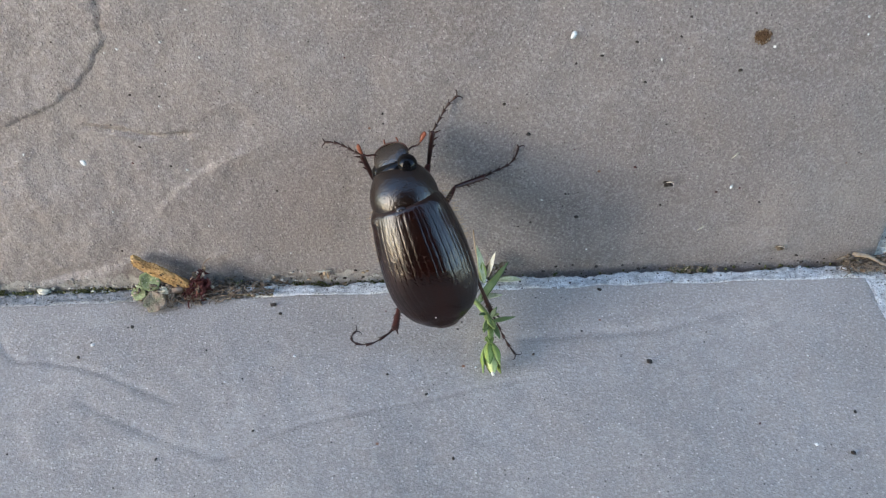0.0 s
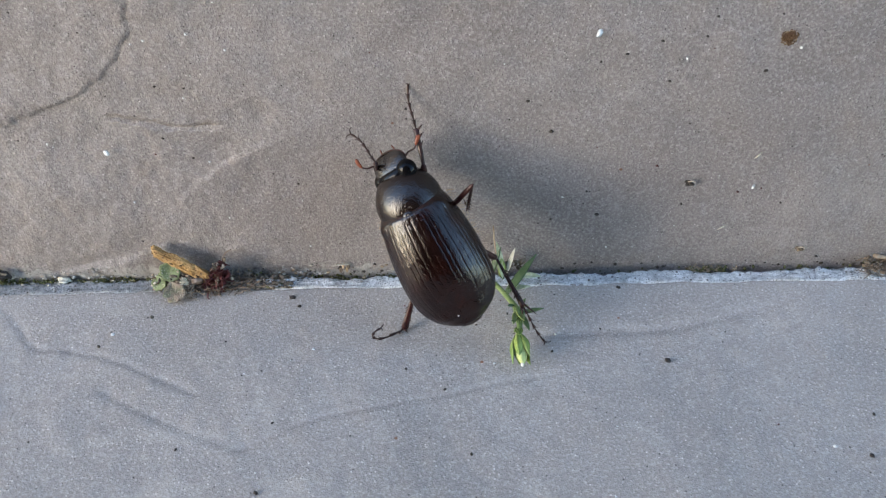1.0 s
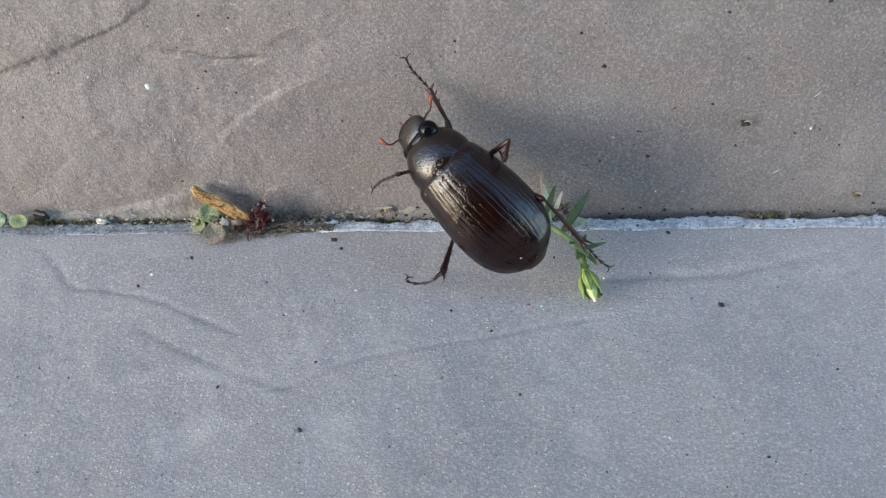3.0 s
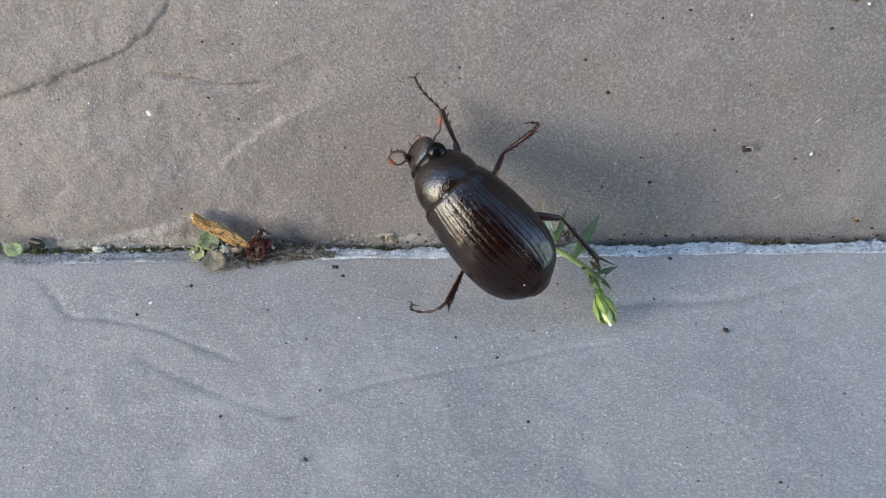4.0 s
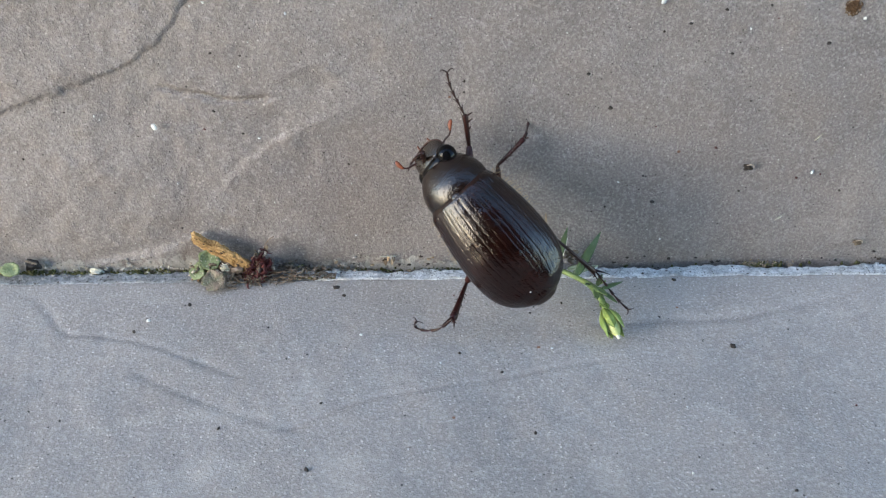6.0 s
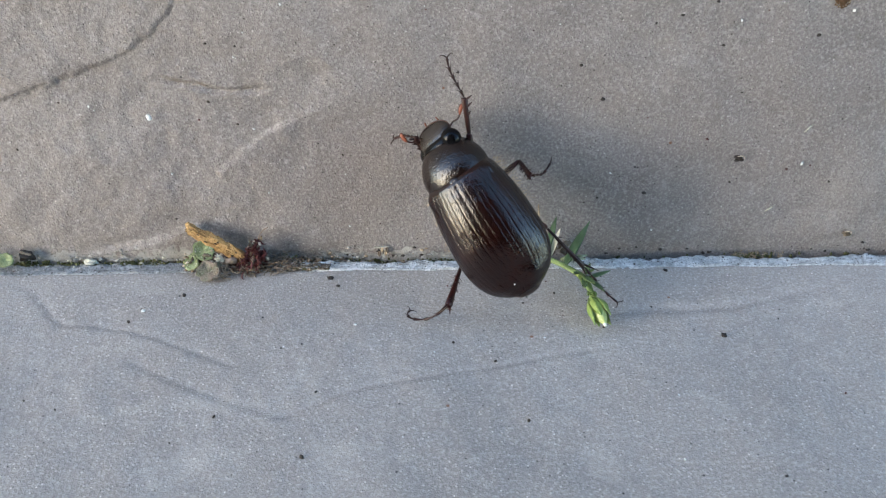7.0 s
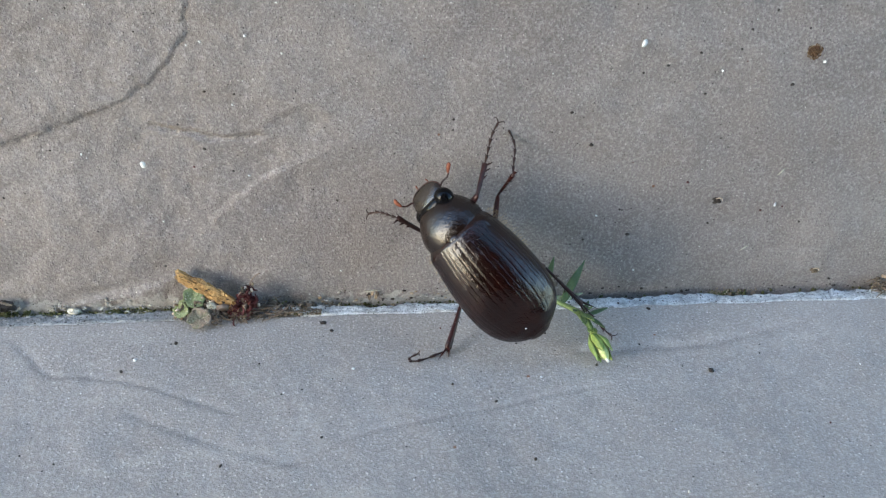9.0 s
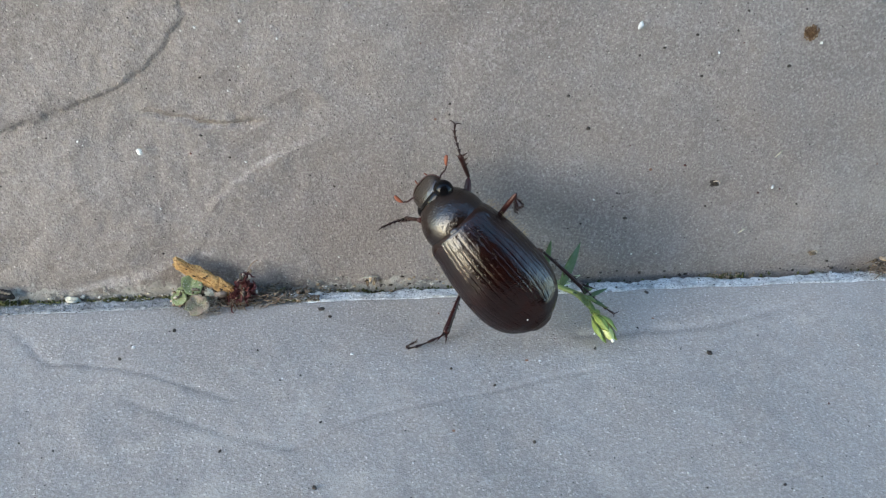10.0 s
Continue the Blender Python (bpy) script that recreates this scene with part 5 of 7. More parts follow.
    walk(tibia_front_right, [
        (0, mm(0.00, 2.60, 0.00, 64.8, 3.4, 10.4)),
        (0.3, mm(0.00, 2.60, 0.00, 13.0, -2.7, 1.1)),
        (0.5, mm(-0.00, 2.61, -0.00, -20.0, 1.0, 16.3)),
        (0.8, mm(-0.00, 2.63, 0.00, 3.0, -1.3, 2.0)),
        (1, mm(0.00, 2.60, -0.00, -27.8, 2.4, 19.8)),
        (1.3, mm(0.00, 2.60, 0.00, -28.6, 5.2, 34.7)),
        (1.5, mm(-0.00, 2.59, 0.00, -36.1, 6.1, 28.6)),
        (1.8, mm(0.00, 2.60, 0.00, -18.0, -3.4, 24.6)),
        (2, mm(0.00, 2.58, 0.00, -14.5, -1.1, 16.5)),
        (2.3, mm(0.00, 2.60, 0.00, 27.5, 3.1, 7.8)),
        (2.5, mm(0.00, 2.65, 0.00, -0.3, -1.6, 8.8)),
        (2.8, mm(0.00, 2.61, 0.00, 5.6, 2.8, 11.8)),
        (3, mm(0.00, 2.60, 0.00, 27.6, -0.6, 7.5)),
        (4.3, mm(-0.00, 2.60, 0.00, 36.8, 5.9, -2.9)),
        (4.5, mm(0.00, 2.60, 0.00, 60.0, 9.9, -4.0)),
        (4.8, mm(-0.00, 2.60, 0.00, 39.7, 16.9, 2.0)),
        (5, mm(0.00, 2.59, 0.00, 68.1, 13.6, -5.8)),
        (5.3, mm(-0.00, 2.60, 0.00, 44.1, 4.0, -3.0)),
        (5.5, mm(0.00, 2.60, 0.00, 55.6, 13.0, -5.5)),
        (5.7, mm(0.00, 2.60, 0.00, 48.2, 15.8, 4.7)),
        (6.8, mm(0.00, 2.61, -0.00, 28.6, 6.7, -1.2)),
        (7, mm(0.00, 2.59, 0.00, -5.7, 10.6, 3.0)),
        (7.3, mm(0.00, 2.60, 0.00, -24.6, 8.5, 15.1)),
        (7.5, mm(0.00, 2.61, 0.00, -25.8, 7.4, 17.3)),
        (7.8, mm(-0.00, 2.60, -0.00, -21.3, 16.5, 17.1)),
        (8, mm(-0.00, 2.58, 0.00, -61.2, 31.1, 17.5)),
        (8.3, mm(-0.00, 2.60, -0.00, -11.8, 17.7, 10.6)),
        (8.5, mm(0.00, 2.59, -0.00, -47.2, 30.2, 18.2)),
        (8.8, mm(0.00, 2.60, 0.00, -20.3, 17.3, 18.9)),
        (9, mm(-0.00, 2.59, -0.00, -40.4, 36.6, 32.3)),
        (9.3, mm(0.00, 2.66, 0.00, 0.7, 8.4, 1.2)),
        (9.5, mm(0.00, 2.59, 0.00, -6.2, 18.7, 8.3)),
        (9.8, mm(0.00, 2.61, 0.00, 42.1, 0.5, 8.3)),
        (10, mm(0.00, 2.81, 0.00, 59.2, 4.8, 11.9)),
    ])
    walk(tarsus_front_right, [
        (0, mm(-0.08, 4.06, 3.07, 54.1, 19.9, -14.2)),
        (0.3, mm(-0.10, 5.91, 0.76, 21.2, 15.0, -5.5)),
        (0.5, mm(-0.95, 5.79, -1.21, -5.0, 13.9, -0.5)),
        (0.8, mm(-0.12, 6.04, 0.18, 9.3, 16.4, -10.1)),
        (1, mm(-1.08, 5.40, -1.58, -19.0, 16.2, 8.5)),
        (1.3, mm(-1.82, 4.97, -1.62, -4.1, 15.6, 16.4)),
        (1.5, mm(-1.51, 4.91, -2.00, -10.1, 17.5, 15.0)),
        (1.8, mm(-1.29, 5.56, -1.05, 14.6, 13.2, 11.8)),
        (2, mm(-0.94, 5.82, -0.87, -19.5, 12.4, -2.0)),
        (2.3, mm(-0.32, 5.60, 1.57, 1.4, 14.6, -0.1)),
        (2.5, mm(-0.53, 6.06, -0.02, -4.4, 13.6, 2.4)),
        (2.8, mm(-0.68, 5.93, 0.33, 33.6, 15.9, 8.7)),
        (3, mm(-0.41, 5.60, 1.58, 58.5, 7.3, 15.2)),
        (4.3, mm(0.35, 5.31, 2.03, 45.6, 7.2, 24.1)),
        (4.5, mm(0.62, 4.26, 2.90, 64.2, -8.2, 23.8)),
        (4.8, mm(0.54, 5.24, 2.08, 78.9, 9.4, 28.9)),
        (5, mm(0.87, 3.78, 3.07, 64.1, 15.4, 12.5)),
        (5.3, mm(0.29, 5.03, 2.36, 32.7, 18.5, 6.2)),
        (5.5, mm(0.81, 4.45, 2.73, 58.1, 7.5, 16.9)),
        (5.7, mm(0.50, 4.92, 2.44, 39.8, 18.2, 30.1)),
        (6.8, mm(0.25, 5.59, 1.62, 4.1, 17.2, 5.0)),
        (7, mm(-0.24, 5.98, -0.33, 3.1, 25.0, 18.1)),
        (7.3, mm(-1.01, 5.53, -1.40, -2.5, -2.1, 6.8)),
        (7.5, mm(-1.10, 5.50, -1.48, 7.7, 1.3, 16.5)),
        (7.8, mm(-1.26, 5.53, -1.18, 33.7, 28.6, 40.6)),
        (8, mm(-1.96, 3.68, -2.55, -8.8, 54.5, 27.3)),
        (8.3, mm(-0.82, 5.84, -0.66, 50.7, 26.9, 37.7)),
        (8.5, mm(-1.90, 4.39, -2.15, 14.1, 52.4, 34.2)),
        (8.8, mm(-1.36, 5.51, -1.13, 45.4, 28.3, 28.6)),
        (9, mm(-2.50, 4.07, -1.77, -20.5, 55.3, 9.5)),
        (9.3, mm(-0.07, 6.10, 0.04, 1.9, 36.0, -7.7)),
        (9.5, mm(-0.61, 5.93, -0.35, -57.6, 27.7, -30.4)),
        (9.8, mm(-0.34, 5.11, 2.28, -42.0, 31.4, -8.0)),
        (10, mm(-0.12, 4.56, 2.90, -41.5, 35.3, -3.5)),
    ])
    walk(femur_middle_right, [
        (0, mm(2.64, 1.52, -2.34, -60.1, 0.6, -39.6)),
        (0.3, mm(2.64, 1.52, -2.34, -73.4, 3.2, -44.7)),
        (0.4, mm(2.64, 1.52, -2.34, -30.8, -14.0, -58.0)),
        (0.5, mm(2.64, 1.52, -2.34, 16.6, -16.7, -80.3)),
        (0.8, mm(2.64, 1.52, -2.34, 37.2, -10.5, -90.1)),
        (1, mm(2.64, 1.52, -2.34, 25.4, -17.3, -78.6)),
        (1.3, mm(2.64, 1.52, -2.34, 56.5, -18.3, -70.8)),
        (1.5, mm(2.64, 1.52, -2.34, 35.1, -25.9, -62.8)),
        (1.8, mm(2.64, 1.52, -2.34, 44.9, -20.1, -71.8)),
        (2, mm(2.64, 1.52, -2.34, 31.3, -22.6, -68.4)),
        (2.3, mm(2.64, 1.52, -2.34, 43.3, -14.9, -80.9)),
        (2.5, mm(2.64, 1.52, -2.34, 33.3, -15.9, -79.6)),
        (2.8, mm(2.64, 1.52, -2.34, 24.5, -19.0, -91.0)),
        (3, mm(2.64, 1.52, -2.34, 30.1, -22.3, -112.5)),
        (3.65, mm(2.64, 1.52, -2.34, -20.5, -15.0, -75.5)),
        (4.3, mm(2.64, 1.52, -2.34, -59.0, 14.9, -55.7)),
        (4.5, mm(2.64, 1.52, -2.34, -57.5, -12.4, -72.4)),
        (4.8, mm(2.64, 1.52, -2.34, -64.5, -13.8, -72.9)),
        (5, mm(2.64, 1.52, -2.34, -75.8, -11.7, -72.1)),
        (5.3, mm(2.64, 1.52, -2.34, -60.4, 18.0, -55.1)),
        (5.5, mm(2.64, 1.52, -2.34, -33.8, 28.4, -44.7)),
        (5.7, mm(2.64, 1.52, -2.34, -46.2, 27.4, -46.0)),
        (6.8, mm(2.64, 1.52, -2.34, -58.4, 4.5, -69.6)),
        (7, mm(2.64, 1.52, -2.34, -56.9, 0.8, -72.0)),
        (7.3, mm(2.64, 1.52, -2.34, -65.5, -7.1, -76.7)),
        (7.5, mm(2.64, 1.52, -2.34, -57.1, -2.2, -74.0)),
        (7.8, mm(2.64, 1.52, -2.34, -55.3, 12.5, -27.6)),
        (8, mm(2.64, 1.52, -2.34, -22.2, 8.2, -38.5)),
        (8.3, mm(2.64, 1.52, -2.34, -44.0, 14.3, -26.9)),
        (8.5, mm(2.64, 1.52, -2.34, -31.5, 8.8, -34.1)),
        (8.8, mm(2.64, 1.52, -2.34, -45.9, 12.0, -32.5)),
        (9, mm(2.64, 1.52, -2.34, -39.1, 2.9, -42.0)),
        (9.3, mm(2.64, 1.52, -2.34, -37.1, 3.8, -39.7)),
        (9.5, mm(2.64, 1.52, -2.34, -43.4, -7.3, -52.8)),
        (9.8, mm(2.64, 1.52, -2.34, 13.0, -16.4, -77.3)),
        (10, mm(2.64, 1.52, -2.34, 26.2, -12.7, -88.1)),
    ])
    walk(tibia_middle_right, [
        (0, mm(0.00, 3.90, -0.00, 4.5, 35.9, -34.0)),
        (0.15, mm(0.00, 3.90, -0.00, 0.1, -37.2, -45.0)),
        (0.3, mm(-0.00, 3.90, 0.00, 160.6, -68.6, 147.3)),
        (0.4, mm(0.00, 3.90, -0.00, -121.3, -22.3, 110.6)),
        (0.5, mm(0.00, 3.90, -0.00, -72.3, 21.6, 137.9)),
        (0.8, mm(0.00, 3.90, 0.00, -29.5, 41.4, 165.5)),
        (1, mm(-0.00, 3.87, 0.00, -43.8, 44.1, 154.5)),
        (1.3, mm(0.00, 3.90, -0.00, -75.9, -7.1, 144.5)),
        (1.5, mm(-0.00, 3.84, -0.00, -111.2, -20.4, 140.7)),
        (1.8, mm(-0.00, 3.90, 0.00, -119.9, -24.8, 145.3)),
        (2, mm(0.00, 3.85, -0.00, -158.5, -29.4, 148.1)),
        (2.3, mm(-0.00, 3.90, -0.00, -119.6, -14.5, 145.6)),
        (2.5, mm(-0.00, 3.83, 0.00, -174.2, -7.5, 144.8)),
        (2.6, mm(-0.00, 3.85, 0.00, 171.1, -56.5, 157.8)),
        (2.7, mm(-0.00, 3.88, 0.00, 43.5, -67.2, -75.8)),
        (2.8, mm(0.00, 3.90, 0.00, 19.3, -19.3, -53.1)),
        (3, mm(0.00, 3.91, -0.00, 39.3, 5.5, -63.9)),
        (4.3, mm(0.00, 3.90, 0.00, 46.2, 1.7, -50.9)),
        (4.5, mm(-0.00, 3.91, -0.00, 50.3, 50.0, -65.2)),
        (4.8, mm(0.00, 3.90, 0.00, 15.6, 69.5, -126.8)),
        (5, mm(0.00, 3.91, 0.00, 32.9, 75.5, -122.4)),
        (5.3, mm(0.00, 3.90, 0.00, 65.4, 31.1, -62.9)),
        (5.5, mm(-0.00, 3.91, 0.00, 92.7, 2.2, -79.3)),
        (5.7, mm(0.00, 3.90, 0.00, 62.2, -14.6, -72.2)),
        (6.8, mm(0.00, 3.90, -0.00, 51.5, 40.4, -89.0)),
        (7, mm(0.00, 3.91, 0.00, 45.3, 53.3, -100.6)),
        (7.3, mm(-0.00, 3.90, 0.00, 47.2, 70.0, -114.0)),
        (7.5, mm(0.00, 3.91, -0.00, 49.2, 62.0, -115.4)),
        (7.6, mm(0.00, 3.91, -0.00, 44.4, 14.2, -146.4)),
        (7.7, mm(0.00, 3.90, -0.00, 65.3, -29.3, -177.1)),
        (7.8, mm(0.00, 3.90, -0.00, 123.5, -44.0, 118.1)),
        (8, mm(-0.00, 3.89, 0.00, 114.9, -12.8, 134.2)),
        (8.3, mm(-0.00, 3.90, 0.00, 118.0, 26.6, 76.7)),
        (8.5, mm(-0.00, 3.90, -0.00, 111.0, 16.7, 72.7)),
        (8.8, mm(-0.00, 3.90, 0.00, 123.1, 36.5, 75.1)),
        (9, mm(-0.00, 3.91, -0.00, 114.6, 13.4, 70.3)),
        (9.3, mm(0.00, 3.89, -0.00, 119.4, 17.7, 52.3)),
        (9.5, mm(-0.00, 3.91, -0.00, 132.3, -12.6, 53.9)),
        (9.8, mm(-0.00, 3.89, 0.00, 117.2, -9.2, 56.2)),
        (9.9, mm(-0.00, 3.88, 0.00, 167.0, -28.9, 24.8)),
        (10, mm(-0.00, 3.86, 0.00, -139.2, -16.9, -11.6)),
    ])
    walk(tarsus_middle_right, [
        (0, mm(2.14, 6.78, 0.23, 71.8, 22.9, -14.6)),
        (0.3, mm(2.77, 6.16, 0.44, 112.6, 26.4, 6.9)),
        (0.37, mm(1.91, 4.85, -0.77, 168.2, 12.2, 1.6)),
        (0.43, mm(1.06, 3.55, -1.98, -137.1, 8.1, -13.2)),
        (0.5, mm(0.20, 2.24, -3.19, -82.5, 17.7, -25.2)),
        (0.8, mm(0.35, 0.57, -1.33, -157.9, 11.2, -17.6)),
        (1, mm(0.45, 0.78, -1.79, -131.8, 10.1, -22.8)),
        (1.3, mm(-0.86, 3.44, -3.46, -72.7, 30.8, -31.1)),
        (1.5, mm(-0.08, 5.59, -3.15, -52.5, 43.7, -24.2)),
        (1.8, mm(-0.06, 6.12, -2.84, -57.9, 46.0, -23.8)),
        (2, mm(1.22, 7.03, -1.15, -61.5, 41.4, -26.4)),
        (2.3, mm(0.36, 5.81, -3.03, -84.7, 36.7, -29.0)),
        (2.5, mm(2.03, 6.79, -0.36, -81.8, 32.8, -30.0)),
        (2.8, mm(2.48, 6.25, 1.13, -107.4, 20.2, -42.0)),
        (3, mm(2.60, 4.94, 2.27, -141.2, 25.0, -21.7)),
        (3.43, mm(2.39, 5.10, 2.38, 175.3, -3.1, -10.1)),
        (3.87, mm(2.19, 5.26, 2.49, 125.1, -14.0, 18.4)),
        (4.3, mm(1.98, 5.41, 2.60, 76.2, 0.8, 45.0)),
        (4.4, mm(2.48, 4.18, 2.19, 42.4, 34.1, 34.2)),
        (4.5, mm(2.98, 2.95, 1.78, -17.6, 50.0, -8.4)),
        (4.8, mm(2.23, 1.10, 0.34, -64.8, 42.6, -19.8)),
        (5, mm(1.54, 0.69, 0.49, -38.2, 52.6, -0.7)),
        (5.15, mm(1.82, 1.88, 1.65, 14.5, 66.7, 15.9)),
        (5.3, mm(2.10, 3.08, 2.80, 90.1, 65.2, 56.5)),
        (5.5, mm(-0.14, 3.74, 3.59, 53.1, 49.2, 38.3)),
        (5.7, mm(1.35, 5.18, 3.08, 68.8, 23.3, 56.3)),
        (6.8, mm(2.27, 2.11, 2.14, -0.4, 65.4, -4.0)),
        (7, mm(2.11, 1.43, 1.53, -24.5, 59.4, -23.1)),
        (7.3, mm(1.23, 0.64, 0.90, -68.8, 48.4, -26.8)),
        (7.5, mm(1.09, 0.73, 1.28, -71.2, 47.4, -41.1)),
        (7.65, mm(1.91, 1.86, 1.72, 16.2, 72.9, -0.6)),
        (7.8, mm(2.74, 2.99, 2.16, 112.6, 50.1, 49.3)),
        (8, mm(1.59, 4.42, 3.19, 64.7, 44.1, 35.6)),
        (8.3, mm(1.98, 4.90, 2.84, 75.8, 29.5, 32.4)),
        (8.5, mm(1.52, 4.44, 3.22, 69.0, 28.8, 42.0)),
        (8.8, mm(2.36, 5.13, 2.43, 71.2, 15.9, 34.8)),
        (9, mm(1.66, 4.12, 3.17, 19.4, 41.1, 23.4)),
        (9.3, mm(1.98, 3.57, 2.99, -5.2, 27.4, -3.1)),
        (9.5, mm(1.62, 2.01, 2.60, -24.6, 28.0, 13.7)),
        (9.65, mm(1.35, 2.28, 2.88, -66.0, 34.5, 12.3)),
        (9.8, mm(1.08, 2.55, 3.16, -110.6, 38.5, 5.7)),
        (10, mm(0.12, 1.05, -2.25, -106.3, 28.8, 14.2)),
    ])
    walk(femur_front_left, [
        (0, mm(-1.52, 4.37, -2.24, -39.2, -0.0, 46.4)),
        (0.3, mm(-1.52, 4.37, -2.24, -27.6, -3.7, 27.3)),
        (0.5, mm(-1.52, 4.37, -2.24, -24.8, -4.2, 26.5)),
        (0.8, mm(-1.52, 4.37, -2.24, -3.9, -3.9, 13.5)),
        (1, mm(-1.52, 4.37, -2.24, -9.4, -3.6, 14.4)),
        (1.3, mm(-1.52, 4.37, -2.24, -0.1, -8.4, 20.9)),
        (1.5, mm(-1.52, 4.37, -2.24, -41.6, 14.3, 76.3)),
        (1.8, mm(-1.52, 4.37, -2.24, -33.3, 15.0, 15.9)),
        (2, mm(-1.52, 4.37, -2.24, -14.7, 15.4, 17.4)),
        (2.3, mm(-1.52, 4.37, -2.24, 8.6, 23.5, 3.7)),
        (2.5, mm(-1.52, 4.37, -2.24, 6.6, 24.2, -1.7)),
        (2.8, mm(-1.52, 4.37, -2.24, -21.5, 25.9, 14.5)),
        (3, mm(-1.52, 4.37, -2.24, -45.6, 31.9, 25.7)),
        (4.3, mm(-1.52, 4.37, -2.24, -15.2, 18.0, 2.2)),
        (4.5, mm(-1.52, 4.37, -2.24, -33.3, 21.9, 11.5)),
        (4.8, mm(-1.52, 4.37, -2.24, -22.8, 23.9, 33.0)),
        (5, mm(-1.52, 4.37, -2.24, 7.3, 24.8, 47.1)),
        (5.3, mm(-1.52, 4.37, -2.24, -20.2, 26.1, 25.2)),
        (5.5, mm(-1.52, 4.37, -2.24, -28.8, 23.3, 18.5)),
        (5.7, mm(-1.52, 4.37, -2.24, 8.1, 19.5, -3.7)),
        (6.8, mm(-1.52, 4.37, -2.24, -15.0, 17.0, 4.5)),
        (7, mm(-1.52, 4.37, -2.24, -27.3, 19.0, 9.9)),
        (7.3, mm(-1.52, 4.37, -2.24, -28.1, 22.7, 14.2)),
        (7.5, mm(-1.52, 4.37, -2.24, -53.4, 47.7, 48.4)),
        (7.8, mm(-1.52, 4.37, -2.24, -31.8, 24.4, 20.5)),
        (8, mm(-1.52, 4.37, -2.24, -40.4, 27.0, 24.5)),
        (8.3, mm(-1.52, 4.37, -2.24, -30.6, 25.7, 21.7)),
        (8.5, mm(-1.52, 4.37, -2.24, -28.8, 27.9, 26.0)),
        (8.8, mm(-1.52, 4.37, -2.24, 3.1, 16.6, -11.8)),
        (9, mm(-1.52, 4.37, -2.24, -40.6, 30.1, 29.5)),
        (9.3, mm(-1.52, 4.37, -2.24, -0.3, 14.3, -9.4)),
        (9.5, mm(-1.52, 4.37, -2.24, 11.2, 14.3, -8.4)),
        (9.8, mm(-1.52, 4.37, -2.24, 22.2, 13.8, 12.8)),
        (10, mm(-1.52, 4.37, -2.24, 29.3, 3.4, 31.9)),
    ])
